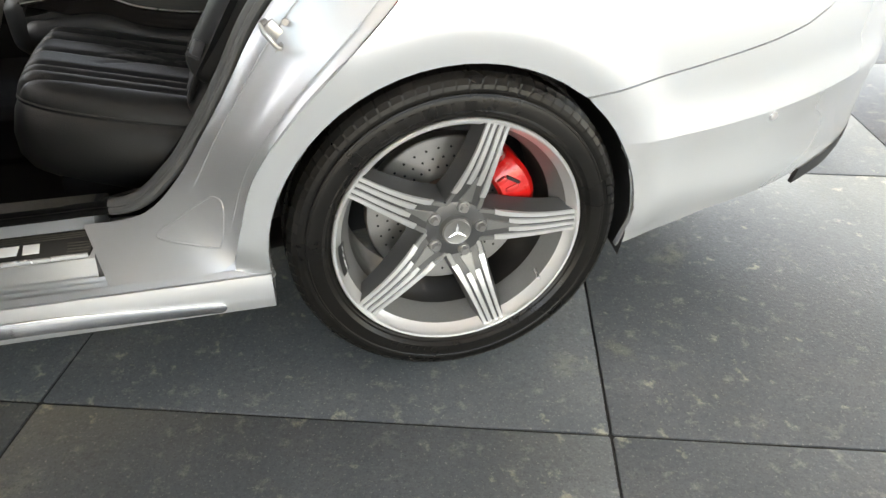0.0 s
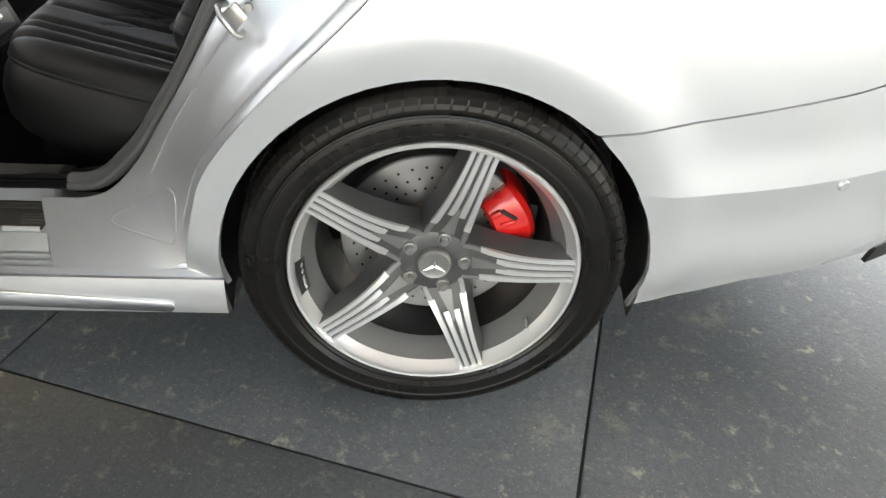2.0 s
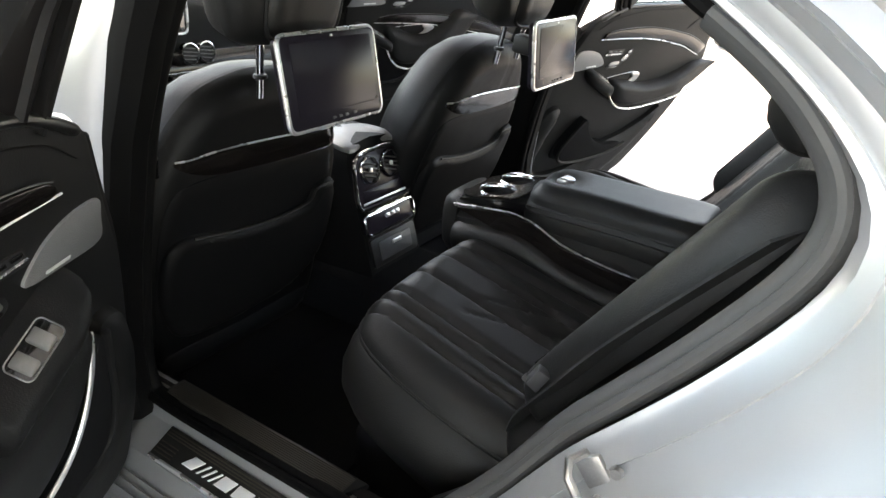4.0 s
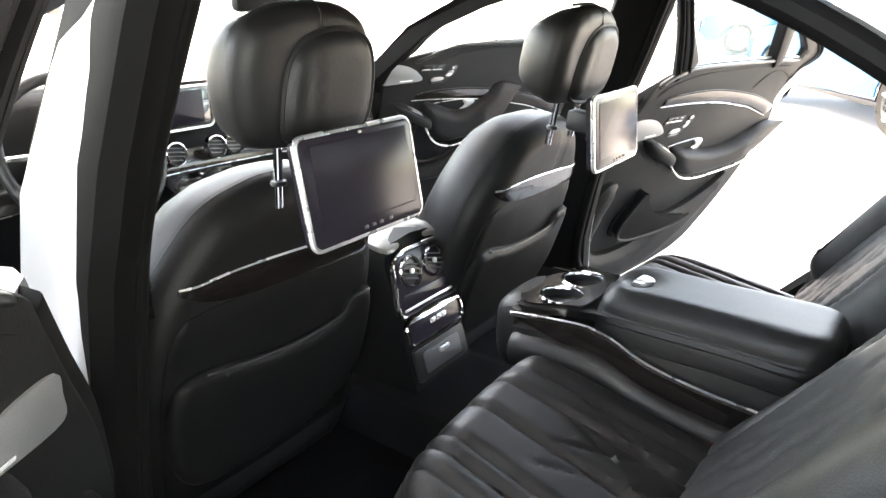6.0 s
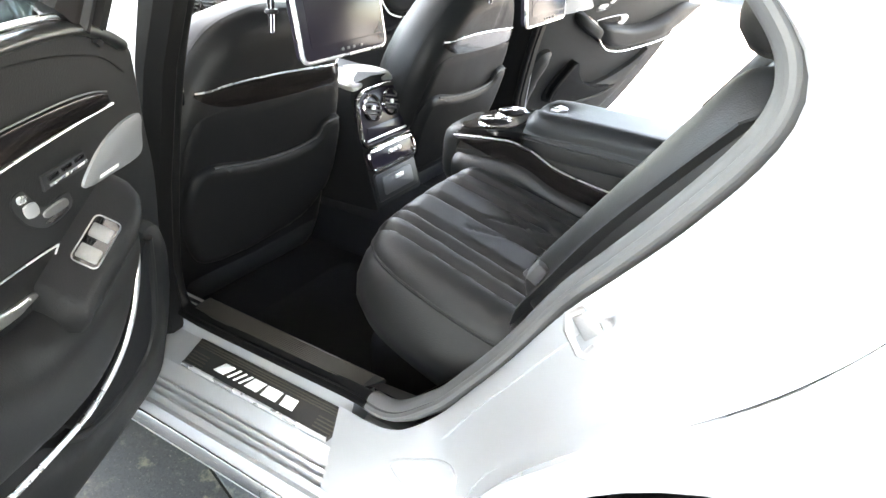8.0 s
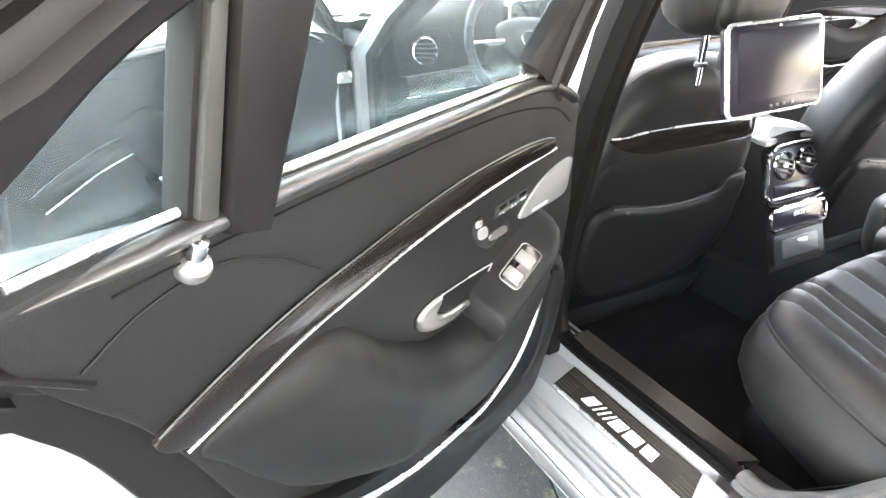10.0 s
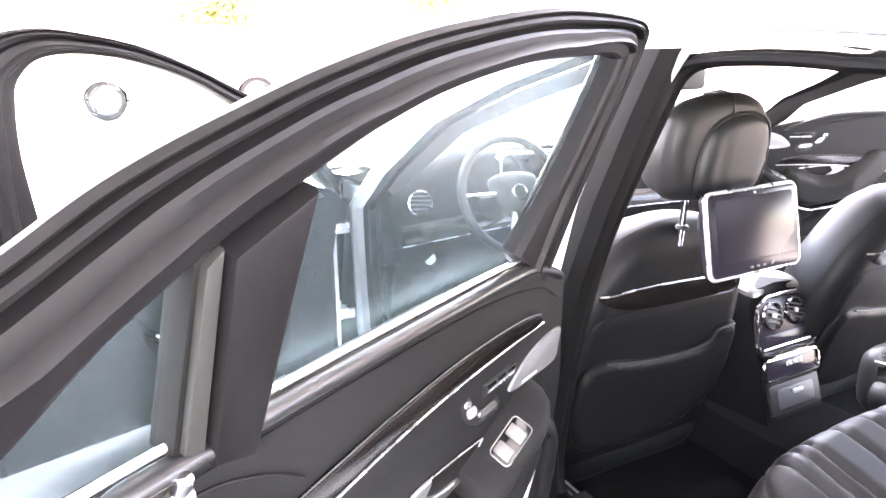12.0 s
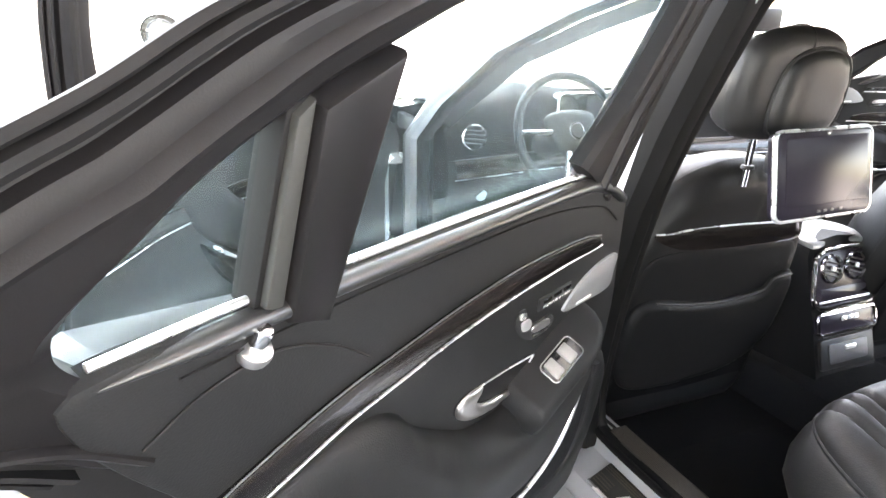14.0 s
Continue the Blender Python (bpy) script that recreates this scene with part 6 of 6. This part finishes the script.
    part("seat_switch", plate(smooth2([(0.364, -0.026), (0.377, -0.025), (0.374, -0.034), (0.361, -0.035)], 3), D_key, 0.001, 0.004, 0.0015), SATIN, sw)
    part("seat_switch", plate(smooth2([(0.345, -0.044), (0.366, -0.042), (0.356, -0.060), (0.336, -0.062)], 3), D_key, 0.001, 0.004, 0.0015), SATIN, sw)
    part("seat_switch", plate(smooth2([(0.285, -0.067), (0.325, -0.066), (0.318, -0.078), (0.276, -0.081)], 3), D_key, 0.001, 0.004, 0.0015), STEEL, sw)
    part("seat_switch", plate(smooth2([(0.277, -0.084), (0.320, -0.081), (0.312, -0.089), (0.278, -0.090)], 3), D_key, 0.001, 0.003, 0.001), BLACKGL, sw)
    # pull handle: a teardrop recess with a thin rim and a chrome scoop
    rec = smooth2([(0.296, -0.127), (0.358, -0.118), (0.431, -0.112), (0.466, -0.113), (0.479, -0.125), (0.468, -0.148), (0.430, -0.170), (0.378, -0.179), (0.334, -0.174), (0.310, -0.152)], 4)
    hb = part("handle_recess", plate(rec, D_pull, -0.002, 0.0015, 0.0005), RUBBER, d)
    # Same rim on all doors; darker metal on the passenger side paints out glare.
    part("handle_rim", tube([D_pull(p, q, 0.003) for p, q in smooth2([(0.428, -0.113), (0.358, -0.119), (0.298, -0.127), (0.296, -0.130), (0.310, -0.152), (0.333, -0.172)], 5, False)], 0.0013, 6), SATIN if pin else STEEL, hb)
    part("pull_handle", puff(smooth2([(0.430, -0.113), (0.462, -0.114), (0.478, -0.125), (0.468, -0.148), (0.432, -0.169), (0.383, -0.180), (0.335, -0.175), (0.350, -0.166), (0.390, -0.160), (0.418, -0.150), (0.434, -0.136), (0.426, -0.122)], 4), D_pull, 0.006, 0.008, 0.005, base=0.002), STEEL, d, "satin chrome pull handle")
    # leather armrest bolster sweeping to the rear, bright strip under it
    bol = smooth2([(0.665, -0.036), (0.735, -0.054), (0.796, -0.078), (0.770, -0.12), (0.715, -0.20), (0.66, -0.26), (0.57, -0.318), (0.455, -0.358), (0.33, -0.386), (0.26, -0.382), (0.205, -0.352), (0.168, -0.30), (0.145, -0.22), (0.142, -0.170), (0.165, -0.14), (0.25, -0.165), (0.33, -0.195), (0.42, -0.190), (0.48, -0.160), (0.56, -0.105), (0.61, -0.055)], 4)
    part("armrest", puff(bol, lambda a, b, h=0.0: D_arm(a, b, h * max(0.12, min(1, (0.82 - a) / 0.30))), 0.062, 0.055, 0.016, base=-0.002), DOORSKIN, d)
    strip = smooth2([(0.127, -0.20), (0.140, -0.25), (0.165, -0.315), (0.205, -0.368), (0.26, -0.393), (0.32, -0.396), (0.455, -0.368), (0.586, -0.325), (0.679, -0.262)], 6, False)
    k = len(strip)
    part("armrest_strip", tube([D_arm(a, b, 0.028 + 0.024 * math.sin(math.pi * min(1, i / (k * 0.35)) * 0.5) * (1 - max(0, (i - k * 0.75) / (k * 0.25)) * 0.7)) for i, (a, b) in enumerate(strip)], [0.003] + [0.005] * (k - 2) + [0.003], 8, flat=0.7), SATIN, d, "satin metal armrest strip")
    # grip block with a sloping top, the window switches let into it
    def shelf(p, h):
        return -0.116 - 0.50 * (p - 0.245) - 0.20 * (h - 0.035) - 6.0 * max(0, 0.205 - p) ** 2
    rows = []
    for p, k in ((0.158, 0.12), (0.166, 0.45), (0.180, 0.74), (0.200, 0.92), (0.225, 1.0), (0.26, 1.0), (0.30, 1.0), (0.335, 1.0), (0.342, 0.93)):
        sec = ((-0.004, 0.0), (0.012, 0.0), (0.03, 0.0), (0.054, 0.0), (0.062, -0.003), (0.067, -0.010), (0.068, -0.022), (0.062, -0.045), (0.035, -0.060), (-0.004, -0.062))
        rows.append([D_grip(p, shelf(p, h * k) + w * k - (0 if k > 0.99 else 0.012 * (1 - k)), h * k) for h, w in sec])
    gp = part("grip", loft(rows, caps=True), DOORSKIN, d, "", 60)

    def top(p, h, k=0.0):
        return D_grip(p, shelf(p, h) + k, h)
    bz = part("switch_bezel", plate(rr(0.268, 0.036, 0.064, 0.034, 0.007, 4), top, -0.006, 0.0012, 0.0006), BLACKGL, gp, "gloss black window switch bezel")
    part("bezel_edge", tube([top(p, h, 0.0014) for p, h in rr(0.268, 0.036, 0.064, 0.034, 0.007, 4)], 0.0010, 6, True), STEEL, bz)
    for p in (0.257, 0.286):
        part("window_switch", plate(rr(p, 0.036, 0.017, 0.027, 0.002, 2), top, 0.0, 0.0045, 0.0015), FLANGE, bz, "satin metal window switch")
    # map pocket below: dark mouth, front wall; solid dark plates stand for the hollow's shade
    mouth = smooth2([(0.125, -0.205), (0.145, -0.29), (0.19, -0.37), (0.27, -0.41), (0.34, -0.415), (0.27, -0.475), (0.13, -0.495), (0.05, -0.475), (0.05, -0.38), (0.085, -0.28)], 4)
    part("pocket_shade", plate(mouth, D_pock, 0.0, 0.004, 0.001), CARPET, d)
    lip = smooth2([(0.122, -0.205), (0.14, -0.28), (0.175, -0.352), (0.235, -0.402), (0.31, -0.412), (0.25, -0.462), (0.14, -0.482), (0.065, -0.465), (0.06, -0.39), (0.09, -0.29)], 4)
    part("pocket_shade_plate", plate(lip, D_pock, 0.0, 0.041, 0.001), CARPET, d, "dark carpet plate standing for the shaded pocket opening")
    part("pocket_lip", tube([D_pock(p, q, 0.040) for p, q in smooth2([(0.112, -0.205), (0.08, -0.29), (0.05, -0.39), (0.058, -0.470), (0.14, -0.492), (0.26, -0.468), (0.33, -0.418)], 6, False)], 0.0065, 8), DOORSKIN, d)
    wall = smooth2([(0.085, -0.235), (0.035, -0.39), (0.045, -0.485), (0.14, -0.505), (0.28, -0.475), (0.36, -0.412), (0.50, -0.372), (0.62, -0.315), (0.69, -0.268), (0.65, -0.355), (0.56, -0.465), (0.44, -0.56), (0.32, -0.615), (0.14, -0.64), (-0.05, -0.635), (-0.075, -0.53), (-0.055, -0.38), (0.01, -0.24)], 4)
    part("map_pocket", puff(wall, D_wall, 0.040, 0.045, 0.02, base=-0.002), DOORSKIN, d)
    # window frame: a ridged section between its outer and inner lines
    if front:
        fo = [(0.0, 0.06), (0.06, 0.15), (0.18, 0.25), (0.33, 0.351), (0.431, 0.396), (0.56, 0.449), (0.696, 0.494), (0.813, 0.516), (0.914, 0.524), (1.0, 0.50), (1.035, 0.43), (1.04, 0.30), (1.03, 0.13)]
        fi = [(0.10, 0.12), (0.15, 0.17), (0.25, 0.245), (0.37, 0.328), (0.434, 0.358), (0.563, 0.42), (0.70, 0.462), (0.818, 0.479), (0.90, 0.472), (0.938, 0.44), (0.947, 0.40), (0.945, 0.31), (0.918, 0.15)]
        holes = [fi + [(0.6, 0.165), (0.3, 0.14)]]
    else:
        fo = [(0.215, 0.10), (0.153, 0.27), (0.088, 0.40), (0.085, 0.442), (0.16, 0.455), (0.36, 0.457), (0.562, 0.436), (0.688, 0.410), (0.776, 0.381), (0.843, 0.352), (0.90, 0.316), (0.965, 0.281), (1.045, 0.226), (1.092, 0.172), (1.090, 0.140), (1.05, 0.118), (0.99, 0.095), (0.94, 0.065)]
        fi = [(0.315, 0.165), (0.232, 0.265), (0.165, 0.385), (0.172, 0.402), (0.25, 0.405), (0.40, 0.401), (0.53, 0.384), (0.617, 0.362), (0.70, 0.330), (0.775, 0.298), (0.845, 0.258), (0.89, 0.218), (0.925, 0.185), (0.93, 0.168), (0.925, 0.155), (0.91, 0.138), (0.88, 0.105), (0.84, 0.06)]
        holes = [[(0.33, 0.12), (0.305, 0.175), (0.232, 0.265), (0.165, 0.385), (0.172, 0.402), (0.25, 0.405), (0.40, 0.401), (0.53, 0.384), (0.617, 0.362), (0.70, 0.330), (0.722, 0.322), (0.738, 0.12), (0.60, 0.12), (0.45, 0.12)], [(0.768, 0.300), (0.845, 0.258), (0.89, 0.218), (0.925, 0.185), (0.93, 0.165), (0.92, 0.13), (0.78, 0.13)]]
    so, si = smooth_line(fo, 7), smooth_line(fi, 7)

    def band(sec):
        rows = []
        for p, q in zip(so, si):
            w = q - p
            back = 0.0 if front else 0.024 * max(0, min(1, (p.x - 0.70) / 0.28)) ** 1.6
            full = w.length
            cap = min(full, 0.085)
            row = []
            for t, h in sec:
                # ridges keep their width; the flat inner face takes up the rest at the rear corner
                k = t * cap / full if t <= 0.8 else 0.8 * cap / full + (1 - 0.8 * cap / full) * (t - 0.8) / 0.2
                row.append(D(p.x + w.x * k, p.y + w.y * k, h - back * max(0, 1 - k)))
            rows.append(row)
        return loft(rows, closed_u=True, caps=True)
    wf = part("window_frame", band([(0.30, -0.028), (0.30, -0.010), (0.36, -0.008), (0.40, 0.001), (0.46, 0.0035), (0.58, 0.004), (0.63, 0.010), (0.68, 0.0125), (0.73, 0.011), (0.78, 0.004), (0.92, 0.0015), (0.97, -0.002), (1.0, -0.010), (1.0, -0.028)]), FRAMEPL, d, "black ribbed plastic window frame", 24)
    part("frame_seal", band([(0.20, -0.026), (0.10, -0.018), (0.02, -0.006), (0.0, 0.0), (0.05, 0.005), (0.085, 0.003), (0.095, -0.005), (0.125, -0.005), (0.14, 0.004), (0.19, 0.007), (0.245, 0.005), (0.262, -0.005), (0.31, -0.006), (0.33, -0.026)]), RUBBER, wf, "soft black rubber frame seal", 24)
    part("frame_back", band([(0.45, -0.036), (0.50, -0.038), (0.86, -0.036), (0.90, -0.034), (0.90, -0.027), (0.34, -0.027)]), BLACKGL, wf, "", 30)
    for hh in holes:
        pane = part("window_pane", plate(inset2(hh, -0.006), D, -0.0265, -0.0225, 0.0005), WGLASS if front else GLASS, d, "clear side glass")
        pane.visible_shadow = False
    rows = [[D(p.x + k * (q.x - p.x), p.y + k * (q.y - p.y), h) for k, h in ((0.36, -0.028), (0.34, -0.032), (0.48, -0.040), (0.55, -0.039))] for p, q in zip(so, si)]
    part("frame_trim", loft(rows, closed_u=True, caps=True), SATIN, wf, "satin outer frame trim")
    if not front:
        part("quarter_post", plate([(0.702, 0.328), (0.772, 0.296), (0.778, 0.135), (0.738, 0.122)], D, -0.028, 0.012, 0.006), FRAMEPL, d, "black window post")
        part("post_strip", plate([(0.774, 0.300), (0.787, 0.290), (0.797, 0.152), (0.781, 0.145)], D, -0.004, 0.004, 0.002), POSTGREY, d)
        part("post_channel", plate([(0.774, 0.302), (0.791, 0.292), (0.802, 0.148), (0.781, 0.143)], D, -0.028, -0.003, 0.001), RUBBER, d)
        if pin:
            c = D(0.803, 0.120, 0.003)
            turn = Matrix.Translation(c) @ V((0, -1, 0)).rotation_difference((n * 0.35 + v * 0.93).normalized()).to_matrix().to_4x4()
            bm = lathe([(0.0, -0.008), (0.009, -0.004), (0.0125, -0.003), (0.0135, 0.0), (0.0125, 0.006)], n=28)
            pb = part("lock_pin_collar", join(bmesh.new(), bm, turn), STEEL, d, "satin lock pin collar")
            bm = lathe([(0.0, -0.026), (0.0055, -0.0257), (0.0068, -0.0235), (0.0062, -0.003)], n=20)
            part("lock_pin", join(bmesh.new(), bm, turn), CHROME, pb)
        # latch in the shut face
        bm = rbox((0, 0, 0), (0.012, 0.05, 0.06), 0.004)
        lm = Matrix.Translation(D(0.845, -0.045, -0.06)) @ Matrix((u, v, n)).transposed().to_4x4()
        part("door_latch", join(bmesh.new(), bm, lm), PLASTIC, d)
        part("latch_plate", join(bmesh.new(), rbox((0.006, 0, 0.0), (0.006, 0.022, 0.026), 0.002), lm), CHROME, d)
    if not front:
        st = part("sticker", plate([(0.948, 0.043), (0.929, 0.040), (0.918, 0.019), (0.936, 0.020)], D, -0.044, -0.040, 0.0003), STICKER, d, "small yellowed sticker")
        for k in (0.2, 0.5):
            part("print_bar", plate([(0.944 - 0.008 * k, 0.039 - 0.016 * k), (0.932 - 0.008 * k, 0.037 - 0.015 * k), (0.930 - 0.008 * k, 0.034 - 0.015 * k), (0.942 - 0.008 * k, 0.036 - 0.016 * k)], D, -0.040, -0.0393, 0.0), REDPL, st)
    # reflector in the lower edge
    part("edge_reflector", plate(rr(0.30, -0.552, 0.05, 0.008, 0.002, 2), D, 0.0, 0.004, 0.001), REDPL, d, "small red reflector")
    return d


LR = (V((-1.03, 0.086, 0.917)), V((0.481, -0.877, 0)), V((0.211, 0.116, 0.971)), V((0.851, 0.467, -0.24)))
car_door("rear_door", "open rear door with black leather trim and wood bar", LR)
car_door("rear_door", "open rear passenger-side door with black leather trim", (V((-1.114, 1.743, 0.896)), V((0.335, 0.957, 0)), V((0.227, -0.08, 0.971)), V((0.917, -0.32, -0.24))), pin=False)
car_door("front_door", "open driver's door with black leather trim", door_frame((-2.12, 0.03, 0.855), 55, 8, -1), front=True, slide=0.25)
car_door("front_door", "open front passenger door with black leather trim", door_frame((-2.0, 1.74, 0.93), 58, 8, 1), front=True)
# hinges on the front pillar
for z in (0.53, 0.81):
    bm = rbox((-2.14, 0.035, z), (0.05, 0.05, 0.035), 0.006)
    join(bm, tube([V((-2.16, 0.02, z - 0.03)), V((-2.16, 0.02, z + 0.03))], 0.010, 10))
    part("door_hinge", bm, SATIN, car, "painted steel door hinge")


# ---------------------------------------------------------------- cars and planting in the yard
def far_car(name, label, at, turn, paint, tall=1.45, long=4.5, wid=1.82, suv=False):
    """A parked car: sculpted body, glass house, lamps and wheels. It stands at the origin along x, then is moved."""
    m = Matrix.Translation(at) @ Matrix.Rotation(radians(turn), 4, "Z")
    c = thing(name, at, label, "car", "cars in the yard")
    L, W = long / 2, wid / 2
    hb = 0.95 if not suv else 1.08
    axle = (-L + 0.85, L - 0.95)
    r = 0.33 if not suv else 0.37

    def put(nm, bm, mt, parent=None, lab=""):
        return part(nm, join(bmesh.new(), bm, m), mt, parent or c, lab)
    side = [(-L, 0.45), (-L + 0.02, 0.75), (-L + 0.12, hb - 0.12)] + [(-L + 0.9, hb - 0.02), (-0.3, hb), (L - 0.9, hb + 0.02), (L - 0.1, hb - 0.04), (L, 0.75), (L - 0.02, 0.42), (L - 0.2, 0.26)]
    for ax in axle[::-1]:
        side += [(ax + (r + 0.06) * math.cos(radians(t)), 0.30 + (r + 0.06) * math.sin(radians(t))) for t in range(-5, 186, 15)]
    side += [(-L + 0.2, 0.26)]
    for s in (-1, 1):
        bm = sheet(side, lambda a, b: V((a, s * (W - 0.05 * max(0, abs(a) - L + 0.7) ** 2 * 4 - 0.25 * max(0, b - 0.7) ** 2 - 0.1 * max(0, 0.45 - b)), b)), 0.12)
        bmesh.ops.solidify(bm, geom=bm.faces[:], thickness=0.02)
        put("body_side", bm, paint)
    spine = [(-L - 0.03, 0.42), (-L - 0.04, 0.7), (-L + 0.12, hb - 0.10), (-L + 0.9, hb), (-L + 1.2, hb + 0.02)]
    tail = [(L - 0.75, hb + 0.03), (L - 0.12, hb), (L + 0.02, 0.75), (L + 0.02, 0.42)]
    for seg, nm in ((spine, "bonnet"), (tail, "boot")):
        bm = loft([[V((x, y, z + 0.03 * (1 - (y / W) ** 2))) for y in np.linspace(-W + 0.06, W - 0.06, 9)] for x, z in seg])
        bmesh.ops.solidify(bm, geom=bm.faces[:], thickness=0.02)
        put(nm, bm, paint)
    rear = L - 0.55 if not suv else L - 0.12
    roof = [(-L + 1.15, hb), (-L + 1.85, tall - 0.03), (-0.1, tall), (rear - 0.75, tall - 0.04), (rear, hb + 0.02)]
    bm = loft([[V((x, y * (1 - 0.30 * (z - hb)), z + 0.03 * (1 - (y / W) ** 2))) for y in np.linspace(-W + 0.1, W - 0.1, 9)] for x, z in roof])
    bmesh.ops.solidify(bm, geom=bm.faces[:], thickness=0.02)
    put("glass_house", bm, GLASS_GLARE if suv else CARGLASS, None, "glass house")
    bm = loft([[V((x, y * (1 - 0.30 * (z - hb)), z + 0.012 + 0.03 * (1 - (y / W) ** 2))) for y in np.linspace(-W + 0.09, W - 0.09, 9)] for x, z in roof[1:4]])
    bmesh.ops.solidify(bm, geom=bm.faces[:], thickness=0.02)
    put("roof", bm, paint)
    for s in (-1, 1):
        bm = loft([[V((x, s * (W - 0.1) * (1 - 0.30 * (zz - hb)) + s * 0.005, zz)) for zz in (hb - 0.02, (hb + z) / 2, z)] for x, z in roof])
        put("side_window", bm, GLASS_GLARE if suv else CARGLASS)
        for hx in (-0.25, 0.75):
            put("door_handle", rbox((hx, s * (W - 0.015), hb - 0.12), (0.20, 0.03, 0.03), 0.01), paint)
        put("mirror", rbox((-L + 1.55, s * (W + 0.06), hb + 0.06), (0.12, 0.18, 0.12), 0.03), paint)
        put("head_lamp", rbox((-L + 0.10, s * (W - 0.25), 0.68), (0.16, 0.34, 0.14), 0.03), CHROME)
        put("tail_lamp", rbox((L - 0.05, s * (W - 0.2), 0.80), (0.12, 0.30, 0.14), 0.03), REDPL)
        put("sill_strip", rbox((0, s * (W - 0.05), 0.27), (long - 2.2, 0.06, 0.05), 0.01), PLASTIC)
        for ax in axle:
            at_ = V((ax, -s * 0.0, r))
            bm = lathe([(r - 0.10, 0.0), (r - 0.03, -0.012), (r, 0.03), (r, 0.19), (r - 0.1, 0.21)], (ax, 0, r), 32)
            fl = Matrix.Translation((0, -s * 0 + (-W + 0.01 if s < 0 else W - 0.01), 0)) @ Matrix.Diagonal((1, 1 if s < 0 else -1, 1, 1))
            wl = put("wheel", join(bmesh.new(), bm, fl), TYRE)
            bm = lathe([(r - 0.095, 0.0), (r - 0.105, -0.008), (r - 0.12, 0.02), (r - 0.13, 0.1), (0.0, 0.1)], (ax, 0, r), 32)
            put("rim", join(bmesh.new(), bm, fl), SPOKEGR, wl, "grey alloy rim")
            for k in range(5):
                a = radians(72 * k + 20)
                p0, p1 = V((ax, 0.01, r)), V((ax + (r - 0.11) * math.cos(a), 0.0, r + (r - 0.11) * math.sin(a)))
                put("spoke", join(bmesh.new(), tube([p0, p1], [0.045, 0.032], 6, flat=0.6), fl), GALV, wl)
            put("arch_liner", join(bmesh.new(), lathe([(r + 0.05, 0.02), (r + 0.055, 0.25)], (ax, 0, 0.30), 16, a0=0, a1=180), fl), PLASTIC)
    return c


far_car("white_utility_car", "white sports utility car parked in the bright yard", (-15.45, 1.3, 0.235), 86.5, CARWHITE, 1.72, 4.6, 1.86, True)
far_car("blue_saloon_car", "bright blue car parked in the yard near the saloon", (-0.62, 8.98, 0), -55, CARBLUE, 1.42, 4.5)
far_car("blue_saloon_car", "blue car parked further back in the yard", (-3.0, 17.9, 0), 8, CARBLUE, 1.42, 4.5)
far_car("green_estate_car", "dark green car parked at the back of the yard", (-9.6, 36.0, 0), 6, CARGREY, 1.5, 4.6)


def far_tree(at, high, spread, seed):
    """A tapered trunk with limbs and a loose crown of many leaf clumps."""
    rnd = random.Random(seed)
    t = thing("tree", at, "yellow-green broadleaf tree standing beyond the yard", "tree")
    o = V(at)
    bm = tube([o, o + V((0.1, 0, high * 0.25)), o + V((0.0, 0.15, high * 0.5)), o + V((0.1, 0.1, high * 0.85))], [0.28, 0.2, 0.14, 0.04], 10)
    part("trunk", bm, BARK, t)
    tips = []
    for i in range(11):
        a, z = rnd.uniform(0, 6.3), rnd.uniform(0.35, 0.75) * high
        p = o + V((0.05, 0.1, z))
        q = p + V((math.cos(a), math.sin(a), 0.6)) * spread * rnd.uniform(0.5, 0.9)
        part("limb", tube([p, p.lerp(q, 0.5) + V((0, 0, 0.2)), q], [0.09, 0.06, 0.02], 6), BARK, t)
        tips += [q, p.lerp(q, 0.6)]
    bm = bmesh.new()
    for i in range(2600):
        q = rnd.choice(tips) + V((rnd.gauss(0, 0.5), rnd.gauss(0, 0.5), rnd.gauss(0.1, 0.4)))
        u1 = V((rnd.gauss(0, 1), rnd.gauss(0, 1), rnd.gauss(0, 1))).normalized() * rnd.uniform(0.08, 0.16)
        v1 = u1.cross(V((rnd.gauss(0, 1), rnd.gauss(0, 1), rnd.gauss(0, 1)))).normalized() * 0.07
        bm.faces.new([bm.verts.new(q + k) for k in (-u1, v1, u1, -v1)])
    tagged(part("crown", bm, LEAF, t, flat=True), kind="stuff")


far_tree((-31.5, 15.0, 0.26), 5.2, 2.0, 3)
far_tree((-30.0, 4.5, 0.26), 4.2, 1.6, 8)
